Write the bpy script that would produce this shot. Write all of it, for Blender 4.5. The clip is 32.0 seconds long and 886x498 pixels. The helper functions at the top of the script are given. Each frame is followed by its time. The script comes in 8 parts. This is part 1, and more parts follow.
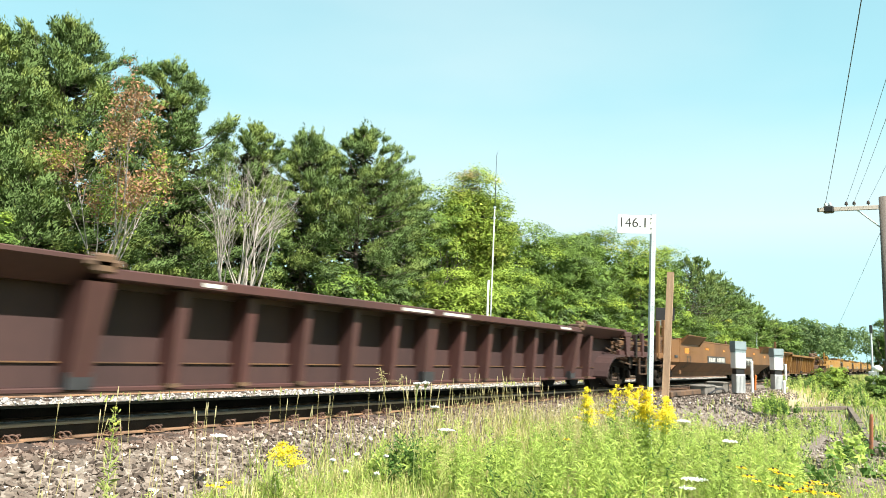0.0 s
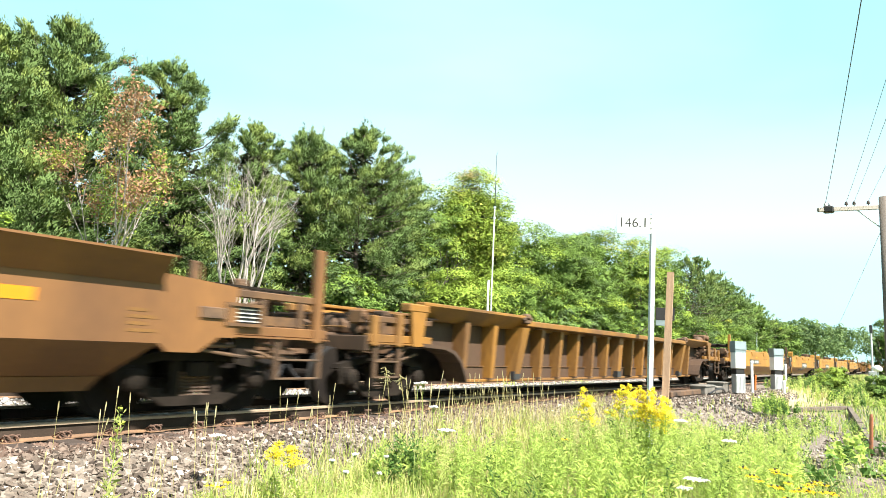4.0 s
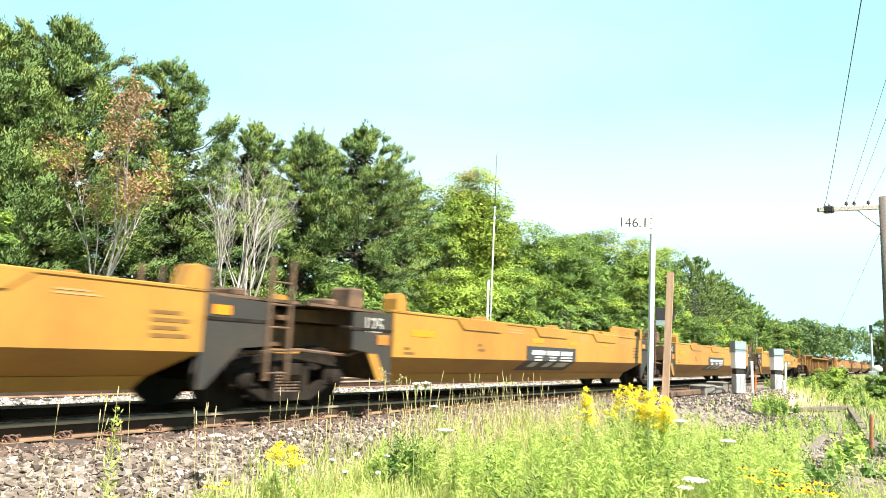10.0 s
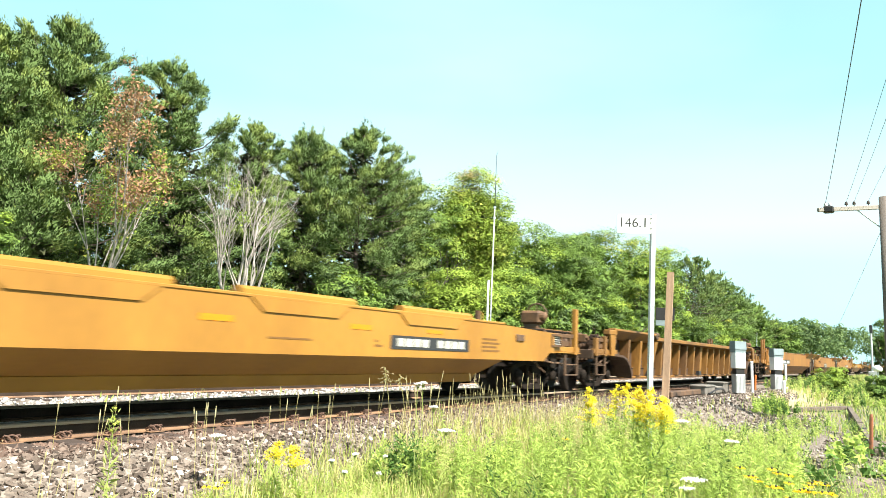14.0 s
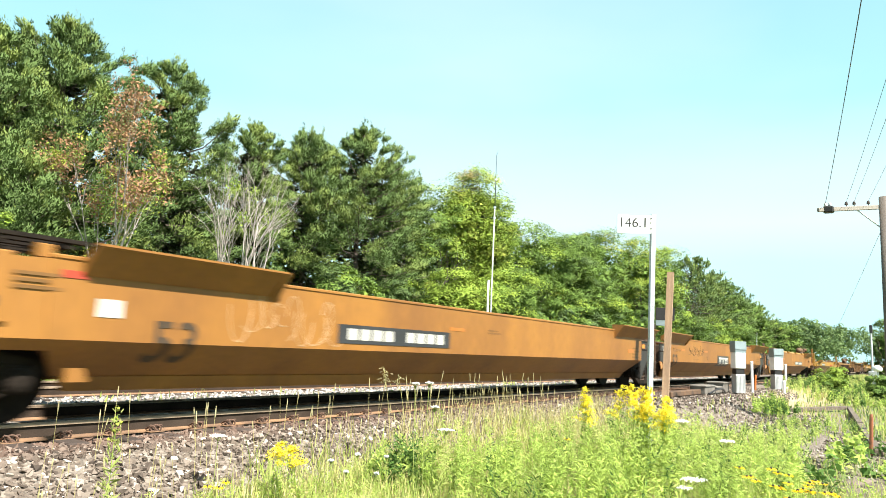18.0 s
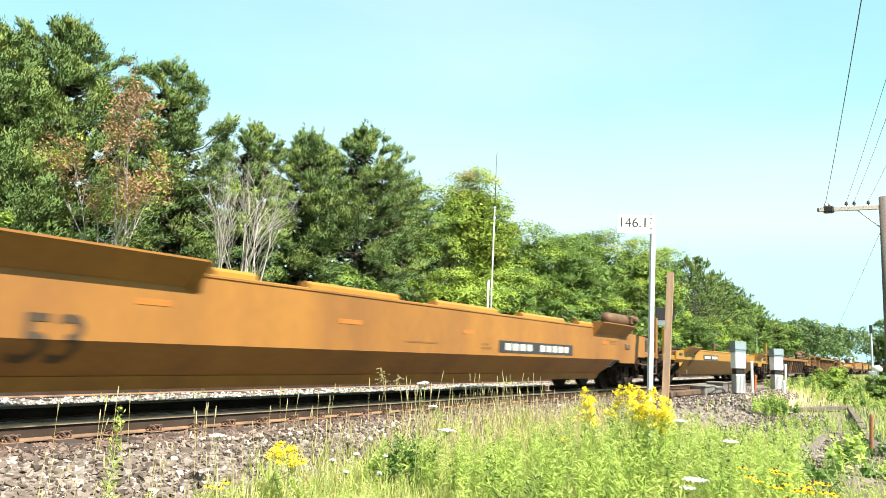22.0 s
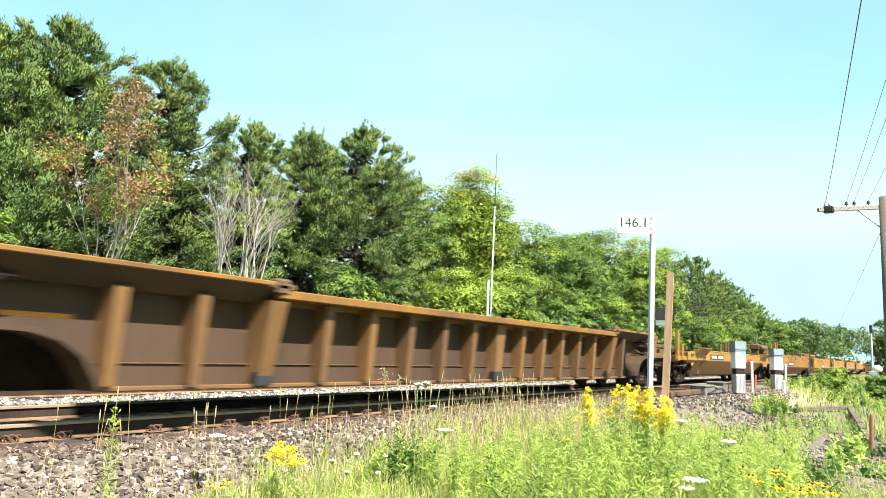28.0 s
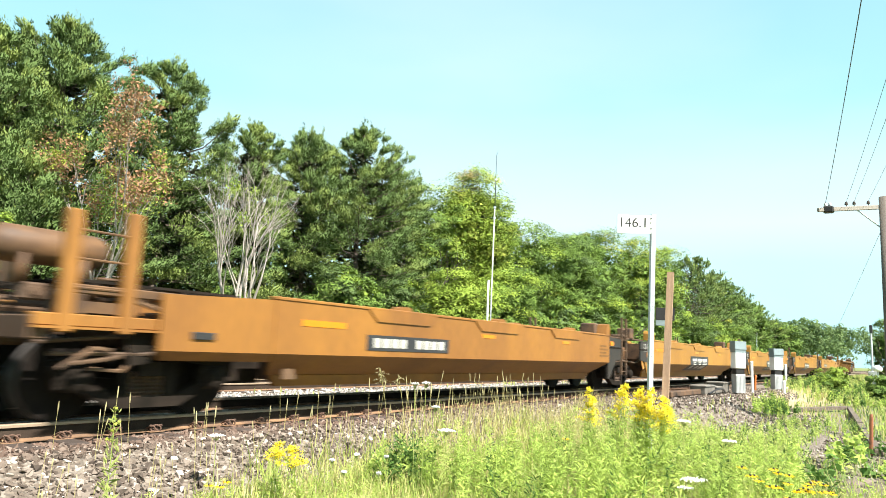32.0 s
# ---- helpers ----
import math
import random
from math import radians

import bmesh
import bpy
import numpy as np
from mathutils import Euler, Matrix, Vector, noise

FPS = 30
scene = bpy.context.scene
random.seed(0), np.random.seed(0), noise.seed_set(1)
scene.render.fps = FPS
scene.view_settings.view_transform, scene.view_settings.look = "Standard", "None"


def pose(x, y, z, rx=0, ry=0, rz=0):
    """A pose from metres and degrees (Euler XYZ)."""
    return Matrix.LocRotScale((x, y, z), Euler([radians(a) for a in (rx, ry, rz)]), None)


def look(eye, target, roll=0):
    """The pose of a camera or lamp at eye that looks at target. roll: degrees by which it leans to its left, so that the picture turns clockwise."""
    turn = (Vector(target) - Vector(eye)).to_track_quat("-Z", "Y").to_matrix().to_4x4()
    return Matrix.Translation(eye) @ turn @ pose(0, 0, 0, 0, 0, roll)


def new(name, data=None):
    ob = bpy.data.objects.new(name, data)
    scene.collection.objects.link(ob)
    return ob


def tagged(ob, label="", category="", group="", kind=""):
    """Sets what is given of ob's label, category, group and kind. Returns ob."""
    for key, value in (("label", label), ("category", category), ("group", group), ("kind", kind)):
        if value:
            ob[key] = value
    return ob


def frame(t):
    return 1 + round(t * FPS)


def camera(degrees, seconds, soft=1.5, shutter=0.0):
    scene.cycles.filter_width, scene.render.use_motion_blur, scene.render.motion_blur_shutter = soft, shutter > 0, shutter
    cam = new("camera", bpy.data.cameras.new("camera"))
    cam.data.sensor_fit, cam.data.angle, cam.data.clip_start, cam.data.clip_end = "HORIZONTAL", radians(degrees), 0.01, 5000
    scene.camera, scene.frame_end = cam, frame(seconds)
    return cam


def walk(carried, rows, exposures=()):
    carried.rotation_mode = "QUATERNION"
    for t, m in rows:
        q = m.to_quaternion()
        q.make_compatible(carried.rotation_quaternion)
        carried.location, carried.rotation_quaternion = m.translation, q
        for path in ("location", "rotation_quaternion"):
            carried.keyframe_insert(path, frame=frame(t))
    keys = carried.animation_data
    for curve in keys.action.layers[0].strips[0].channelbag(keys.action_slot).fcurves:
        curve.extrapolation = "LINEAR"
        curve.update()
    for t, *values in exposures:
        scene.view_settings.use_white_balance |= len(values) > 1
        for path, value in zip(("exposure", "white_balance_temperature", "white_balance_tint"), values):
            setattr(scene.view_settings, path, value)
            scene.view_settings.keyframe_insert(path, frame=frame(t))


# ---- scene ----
# World: x runs along the track, y across it away from the camera, z up; z = 0 is the top of the rails.
SECONDS = 32.0
cam = camera(64.2, SECONDS, soft=0.9, shutter=0.4)
EYE = Vector((0.0, 0.0, 0.95))
YAW, PITCH, ROLL = radians(33.935), radians(8.109), 2.5
AIM = Vector((math.cos(YAW) * math.cos(PITCH), math.sin(YAW) * math.cos(PITCH), math.sin(PITCH)))
walk(cam, [(0.0, look(EYE, EYE + AIM, ROLL)), (SECONDS, look(EYE, EYE + AIM, ROLL))],
     exposures=[(0.0, 1.55), (0.5, 1.6), (1.0, 1.73), (1.5, 1.85), (3.0, 1.87), (9.0, 1.9), (13.0, 1.85), (16.0, 1.73), (SECONDS, 1.69)])

# ---- sky and sun ----
SUN_EL, SUN_AZ = radians(51), radians(-105)      # azimuth counted from +x towards +y
to_sun = Vector((math.cos(SUN_EL) * math.cos(SUN_AZ), math.cos(SUN_EL) * math.sin(SUN_AZ), math.sin(SUN_EL)))
sun = new("sun", bpy.data.lights.new("sun", "SUN"))
sun.data.energy, sun.data.angle, sun.data.color = 5.0, radians(0.53), (1.0, 0.95, 0.87)
sun.matrix_world = look(to_sun * 200, (0, 0, 0))

world = bpy.data.worlds.new("sky")
scene.world = world
world.use_nodes = True
wn, wl = world.node_tree.nodes, world.node_tree.links
wn.clear()
sky = wn.new("ShaderNodeTexSky")
sky.sky_type, sky.sun_disc = "NISHITA", False
sky.sun_elevation, sky.sun_rotation = SUN_EL, math.pi / 2 - SUN_AZ
sky.air_density, sky.dust_density, sky.ozone_density = 1.2, 0.6, 1.0
wtc, wmap, wno, wramp, wmix, wcloud, wbg, wout, wsep, whaze, wlow, wpale = [wn.new(k) for k in (
    "ShaderNodeTexCoord", "ShaderNodeMapping", "ShaderNodeTexNoise", "ShaderNodeValToRGB", "ShaderNodeMix", "ShaderNodeMix", "ShaderNodeBackground", "ShaderNodeOutputWorld", "ShaderNodeSeparateXYZ", "ShaderNodeMapRange", "ShaderNodeValToRGB", "ShaderNodeMix")]
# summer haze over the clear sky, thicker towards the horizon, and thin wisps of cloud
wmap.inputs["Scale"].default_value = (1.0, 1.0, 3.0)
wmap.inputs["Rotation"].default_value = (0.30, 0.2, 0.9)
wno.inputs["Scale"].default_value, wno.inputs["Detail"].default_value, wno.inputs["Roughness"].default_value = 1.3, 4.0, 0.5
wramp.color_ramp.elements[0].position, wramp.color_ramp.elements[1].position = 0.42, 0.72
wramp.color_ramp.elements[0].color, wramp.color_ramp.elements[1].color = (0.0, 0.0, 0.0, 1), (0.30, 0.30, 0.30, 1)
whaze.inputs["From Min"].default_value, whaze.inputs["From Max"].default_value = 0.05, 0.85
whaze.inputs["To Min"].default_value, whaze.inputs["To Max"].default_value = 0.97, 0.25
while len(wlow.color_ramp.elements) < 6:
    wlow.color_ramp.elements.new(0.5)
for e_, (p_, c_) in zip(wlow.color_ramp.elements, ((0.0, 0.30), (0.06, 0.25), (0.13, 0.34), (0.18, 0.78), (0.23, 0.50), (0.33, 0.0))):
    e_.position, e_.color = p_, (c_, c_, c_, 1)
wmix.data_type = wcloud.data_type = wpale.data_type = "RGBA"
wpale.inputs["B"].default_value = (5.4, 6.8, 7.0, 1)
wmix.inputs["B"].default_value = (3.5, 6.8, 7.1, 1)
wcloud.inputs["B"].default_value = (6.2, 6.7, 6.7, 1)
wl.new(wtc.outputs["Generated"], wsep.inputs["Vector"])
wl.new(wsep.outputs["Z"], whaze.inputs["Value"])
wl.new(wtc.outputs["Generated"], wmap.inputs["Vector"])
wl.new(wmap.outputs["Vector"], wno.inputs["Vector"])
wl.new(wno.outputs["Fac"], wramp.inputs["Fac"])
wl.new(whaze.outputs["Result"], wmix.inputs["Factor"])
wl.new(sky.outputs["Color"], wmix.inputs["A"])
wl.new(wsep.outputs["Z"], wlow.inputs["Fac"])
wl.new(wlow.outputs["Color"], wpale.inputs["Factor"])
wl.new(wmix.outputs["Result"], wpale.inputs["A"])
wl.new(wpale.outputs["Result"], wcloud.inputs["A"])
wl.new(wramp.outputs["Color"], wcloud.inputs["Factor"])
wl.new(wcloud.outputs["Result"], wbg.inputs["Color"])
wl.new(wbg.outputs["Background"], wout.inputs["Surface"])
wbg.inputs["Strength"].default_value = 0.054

# ---- materials ----
def material(name, colour, rough=0.6, metal=0.0, vary=0.25, scale=3.0, fine=40.0, bump=0.15, tint=None, coords="Object", per_object=0.0, per_island=0.0, spec=0.4, stretch=(1, 1, 1)):
    """Two scales of variation on a base colour, with fine relief. tint: the colour of broad stains."""
    m = bpy.data.materials.new(name)
    m.use_nodes = True
    n, l = m.node_tree.nodes, m.node_tree.links
    b = n["Principled BSDF"]
    tc = n.new("ShaderNodeTexCoord")
    mp = n.new("ShaderNodeMapping")
    mp.inputs["Scale"].default_value = stretch
    l.new(tc.outputs[coords], mp.inputs["Vector"])
    broad, grain = n.new("ShaderNodeTexNoise"), n.new("ShaderNodeTexNoise")
    for node, s, d in ((broad, scale, 5), (grain, fine, 3)):
        node.inputs["Scale"].default_value, node.inputs["Detail"].default_value = s, d
        l.new(mp.outputs["Vector"], node.inputs["Vector"])
    ramp = n.new("ShaderNodeValToRGB")
    ramp.color_ramp.elements[0].position, ramp.color_ramp.elements[1].position = 0.33, 0.68
    other = tint if tint else tuple(c * (1 - vary) for c in colour)
    ramp.color_ramp.elements[0].color, ramp.color_ramp.elements[1].color = (*other, 1), (*colour, 1)
    l.new(broad.outputs["Fac"], ramp.inputs["Fac"])
    mul = n.new("ShaderNodeMix")
    mul.data_type, mul.blend_type = "RGBA", "MULTIPLY"
    mul.inputs["Factor"].default_value = 1.0
    rng = n.new("ShaderNodeMapRange")
    rng.inputs["From Min"].default_value, rng.inputs["From Max"].default_value = 0.25, 0.75
    rng.inputs["To Min"].default_value, rng.inputs["To Max"].default_value = 1 - vary * 0.6, 1 + vary * 0.3
    l.new(grain.outputs["Fac"], rng.inputs["Value"])
    l.new(ramp.outputs["Color"], mul.inputs["A"])
    l.new(rng.outputs["Result"], mul.inputs["B"])
    out = mul.outputs["Result"]
    for amount, node, socket in ((per_object, "ShaderNodeObjectInfo", "Random"), (per_island, "ShaderNodeNewGeometry", "Random Per Island")):
        if amount:
            info = n.new(node)
            r2 = n.new("ShaderNodeMapRange")
            r2.inputs["To Min"].default_value, r2.inputs["To Max"].default_value = 1 - amount, 1 + amount
            l.new(info.outputs[socket], r2.inputs["Value"])
            m2 = n.new("ShaderNodeMix")
            m2.data_type, m2.blend_type = "RGBA", "MULTIPLY"
            m2.inputs["Factor"].default_value = 1.0
            l.new(out, m2.inputs["A"])
            l.new(r2.outputs["Result"], m2.inputs["B"])
            out = m2.outputs["Result"]
    l.new(out, b.inputs["Base Color"])
    b.inputs["Roughness"].default_value, b.inputs["Metallic"].default_value = rough, metal
    b.inputs["Specular IOR Level"].default_value = spec
    if bump:
        bp = n.new("ShaderNodeBump")
        bp.inputs["Strength"].default_value, bp.inputs["Distance"].default_value = bump, 0.02
        l.new(grain.outputs["Fac"], bp.inputs["Height"])
        l.new(bp.outputs["Normal"], b.inputs["Normal"])
    return m


def leaf(name, colour, other, through_light=0.35, rough=0.65, scale=0.6, island=0.22):
    """Leaves: colour from leaf to leaf and clump to clump, light passing through."""
    m = material(name, colour, rough=rough, tint=other, scale=scale, fine=9.0, vary=0.3, bump=0.0, per_island=island, spec=0.12)
    n, l = m.node_tree.nodes, m.node_tree.links
    b = n["Principled BSDF"]
    tr, mix = n.new("ShaderNodeBsdfTranslucent"), n.new("ShaderNodeMixShader")
    src = b.inputs["Base Color"].links[0].from_socket
    l.new(src, tr.inputs["Color"])
    mix.inputs["Fac"].default_value = through_light
    l.new(b.outputs["BSDF"], mix.inputs[1])
    l.new(tr.outputs["BSDF"], mix.inputs[2])
    l.new(mix.outputs["Shader"], n["Material Output"].inputs["Surface"])
    return m


M_YELLOW = material("aged_yellow_paint", (0.308, 0.152, 0.024), 0.5, tint=(0.236, 0.110, 0.018), scale=0.8, fine=14, vary=0.22, bump=0.04, stretch=(1, 1, 0.35))
M_ORANGE = material("weathered_orange_paint", (0.252, 0.110, 0.019), 0.55, tint=(0.172, 0.072, 0.017), scale=0.9, fine=14, vary=0.28, bump=0.05, stretch=(1, 1, 0.35))
M_UMBER = material("sooty_orange_paint", (0.164, 0.074, 0.022), 0.6, tint=(0.100, 0.045, 0.016), scale=0.9, fine=14, vary=0.3, bump=0.05, stretch=(1, 1, 0.35))
M_RUSTY = material("rusty_yellow_paint", (0.225, 0.104, 0.016), 0.6, tint=(0.120, 0.058, 0.019), scale=1.3, fine=16, vary=0.35, bump=0.08, stretch=(1, 1, 0.3))
M_GOLD = material("clean_yellow_paint", (0.291, 0.146, 0.017), 0.45, tint=(0.242, 0.117, 0.014), scale=0.8, fine=14, vary=0.18, bump=0.03, stretch=(1, 1, 0.35))
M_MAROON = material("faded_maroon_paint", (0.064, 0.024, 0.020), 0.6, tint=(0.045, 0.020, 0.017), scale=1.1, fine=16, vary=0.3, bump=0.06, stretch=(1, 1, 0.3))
# panel colours, darker than the rib and chord paints beside them
M_PANEL = material("dark_brown_panel", (0.065, 0.035, 0.018), 0.75, tint=(0.042, 0.024, 0.015), scale=1.2, fine=18, vary=0.3, bump=0.06, stretch=(1, 1, 0.3))
M_MPANEL = material("dark_maroon_panel", (0.044, 0.020, 0.017), 0.75, tint=(0.029, 0.014, 0.013), scale=1.2, fine=18, vary=0.3, bump=0.06, stretch=(1, 1, 0.3))
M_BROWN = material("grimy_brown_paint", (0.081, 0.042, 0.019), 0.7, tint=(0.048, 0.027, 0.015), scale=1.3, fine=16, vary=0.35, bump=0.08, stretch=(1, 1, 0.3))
M_RUST = material("rust_streaked_paint", (0.180, 0.090, 0.027), 0.65, tint=(0.084, 0.045, 0.022), scale=0.5, fine=16, vary=0.35, bump=0.08, stretch=(1, 1, 0.3), coords="Object")
M_GRIME = material("dusty_brown_steel", (0.130, 0.073, 0.038), 0.75, tint=(0.050, 0.031, 0.020), scale=4, fine=30, vary=0.4, bump=0.1)
M_TRUCK = material("dark_cast_steel", (0.022, 0.016, 0.012), 0.85, spec=0.12, tint=(0.009, 0.007, 0.005), scale=5, fine=40, vary=0.4, bump=0.1)
M_WHEEL = material("wheel_steel", (0.016, 0.012, 0.009), 0.85, spec=0.12, tint=(0.009, 0.007, 0.006), scale=6, fine=40, vary=0.35, bump=0.05)
M_TREAD = material("polished_tread", (0.027, 0.024, 0.022), 0.5, metal=0.4, vary=0.15, scale=8, fine=60, bump=0.02)
M_BLACK = material("black_paint", (0.03, 0.03, 0.032), 0.5, vary=0.3, scale=3, fine=25, bump=0.05)
M_ENDPLATE = material("black_end_paint", (0.020, 0.019, 0.018), 0.6, tint=(0.032, 0.024, 0.018), vary=0.35, scale=3, fine=25, bump=0.05)
M_GREY = material("dark_grey_paint", (0.017, 0.016, 0.017), 0.6, tint=(0.012, 0.011, 0.010), vary=0.3, scale=2, fine=25, bump=0.05)
M_WHITE = material("dull_white_paint", (0.46, 0.445, 0.40), 0.6, vary=0.25, scale=4, fine=30, bump=0.03)
M_REFLECT = material("yellow_reflector", (0.52, 0.175, 0.006), 0.35, vary=0.1, scale=4, fine=60, bump=0.02)
M_PATCH = material("faded_orange_reflector", (0.34, 0.12, 0.02), 0.5, vary=0.2, scale=4, fine=60, bump=0.02)
M_PALESPRAY = material("pale_spray_paint", (0.42, 0.27, 0.14), 0.6, vary=0.3, scale=6, fine=30, bump=0.0)
M_REDLOGO = material("red_paint", (0.333, 0.044, 0.022), 0.5, vary=0.25, scale=3, fine=25, bump=0.03)
M_FAINT = material("faint_brown_stencil", (0.36, 0.21, 0.085), 0.7, vary=0.3, scale=6, fine=40, bump=0.05)
M_STEN = material("faded_stencil", (0.16, 0.075, 0.018), 0.6, vary=0.3, scale=6, fine=30, bump=0.0)
M_DIGIT = material("dark_stencil", (0.055, 0.035, 0.02), 0.6, vary=0.3, scale=6, fine=30, bump=0.0)
M_RAIL = material("rusty_rail_side", (0.26, 0.150, 0.078), 0.85, tint=(0.12, 0.072, 0.045), vary=0.4, scale=3, fine=60, bump=0.15)
M_CLIP = material("rusty_spring_steel", (0.15, 0.082, 0.052), 0.8, tint=(0.085, 0.05, 0.035), vary=0.35, scale=8, fine=60, bump=0.1)
# rail web: the shade under the rail head is put into this colour
M_WEB = material("shaded_rail_web", (0.050, 0.036, 0.027), 0.95, tint=(0.032, 0.023, 0.017), spec=0.1, vary=0.4, scale=3, fine=60, bump=0.15)
M_TAN = material("dusty_tan_paint", (0.141, 0.071, 0.028), 0.65, tint=(0.060, 0.032, 0.017), vary=0.35, scale=3.5, fine=16, bump=0.08)
M_RAILTOP = material("worn_rail_head", (0.31, 0.235, 0.165), 0.4, metal=0.0, vary=0.2, scale=4, fine=60, bump=0.03)
M_TIE = material("creosoted_tie", (0.061, 0.043, 0.034), 0.85, tint=(0.036, 0.027, 0.022), vary=0.4, scale=2, fine=30, bump=0.3, stretch=(4, 0.4, 4), per_object=0.25)
M_ROCK = material("brown_rock", (0.21, 0.165, 0.125), 0.9, tint=(0.13, 0.10, 0.08), vary=0.4, scale=5, fine=40, bump=0.4)
M_OLDTIMBER = material("weathered_old_timber", (0.15, 0.118, 0.088), 0.9, tint=(0.075, 0.058, 0.044), vary=0.4, scale=2, fine=30, bump=0.3, stretch=(4, 0.4, 4))
M_GALV = material("galvanised_steel", (0.50, 0.54, 0.58), 0.5, metal=0.0, vary=0.15, scale=5, fine=50, bump=0.03)
M_ALU = material("pale_aluminium", (0.55, 0.56, 0.57), 0.45, metal=0.0, vary=0.12, scale=4, fine=40, bump=0.02)
M_WOODPOST = material("weathered_post_wood", (0.34, 0.225, 0.135), 0.8, tint=(0.24, 0.155, 0.095), vary=0.35, scale=2.5, fine=30, bump=0.3, stretch=(6, 6, 0.4))
M_POLE = material("grey_pole_wood", (0.146, 0.121, 0.100), 0.85, tint=(0.097, 0.079, 0.066), vary=0.35, scale=2.5, fine=30, bump=0.3, stretch=(6, 6, 0.4))
M_ARM = material("bleached_arm_wood", (0.291, 0.267, 0.230), 0.85, tint=(0.218, 0.194, 0.170), vary=0.3, scale=3, fine=30, bump=0.2, stretch=(6, 0.6, 6))
M_WIRE = material("dark_cable", (0.05, 0.055, 0.065), 0.6, vary=0.2, bump=0.0)
M_BOXWHITE = material("white_cabinet_paint", (0.80, 0.80, 0.79), 0.45, tint=(0.70, 0.70, 0.68), vary=0.08, scale=3, fine=30, bump=0.02)
M_BOXGREY = material("grey_cabinet_metal", (0.42, 0.43, 0.43), 0.5, metal=0.2, vary=0.15, scale=4, fine=30, bump=0.03)
M_CASE = material("weathered_grey_casing", (0.17, 0.155, 0.135), 0.7, tint=(0.10, 0.088, 0.072), vary=0.3, scale=3, fine=30, bump=0.08)
M_BOXTOP = material("greenish_roof_metal", (0.19, 0.24, 0.25), 0.5, vary=0.15, scale=4, fine=30, bump=0.03)
M_RUBBER = material("black_cable_hose", (0.025, 0.025, 0.027), 0.6, vary=0.3, bump=0.0)
M_STAKE = material("rusty_stake", (0.30, 0.10, 0.04), 0.7, tint=(0.20, 0.08, 0.04), vary=0.3, scale=6, fine=40, bump=0.1)
M_MARKER = material("orange_plastic_marker", (0.555, 0.148, 0.022), 0.5, vary=0.15, bump=0.0)
M_BARK = material("grey_brown_bark", (0.118, 0.092, 0.074), 0.9, tint=(0.067, 0.052, 0.041), vary=0.4, scale=3, fine=24, bump=0.4, stretch=(3, 3, 0.6))
M_PALEBARK = material("bleached_dead_wood", (0.370, 0.333, 0.296), 0.85, tint=(0.252, 0.222, 0.200), vary=0.3, scale=2, fine=24, bump=0.25, stretch=(3, 3, 0.5))
M_GLASS = material("brown_porcelain", (0.074, 0.052, 0.044), 0.2, vary=0.1, bump=0.0)
M_PLASTIC = material("white_plastic", (0.82, 0.82, 0.82), 0.4, vary=0.06, bump=0.0)

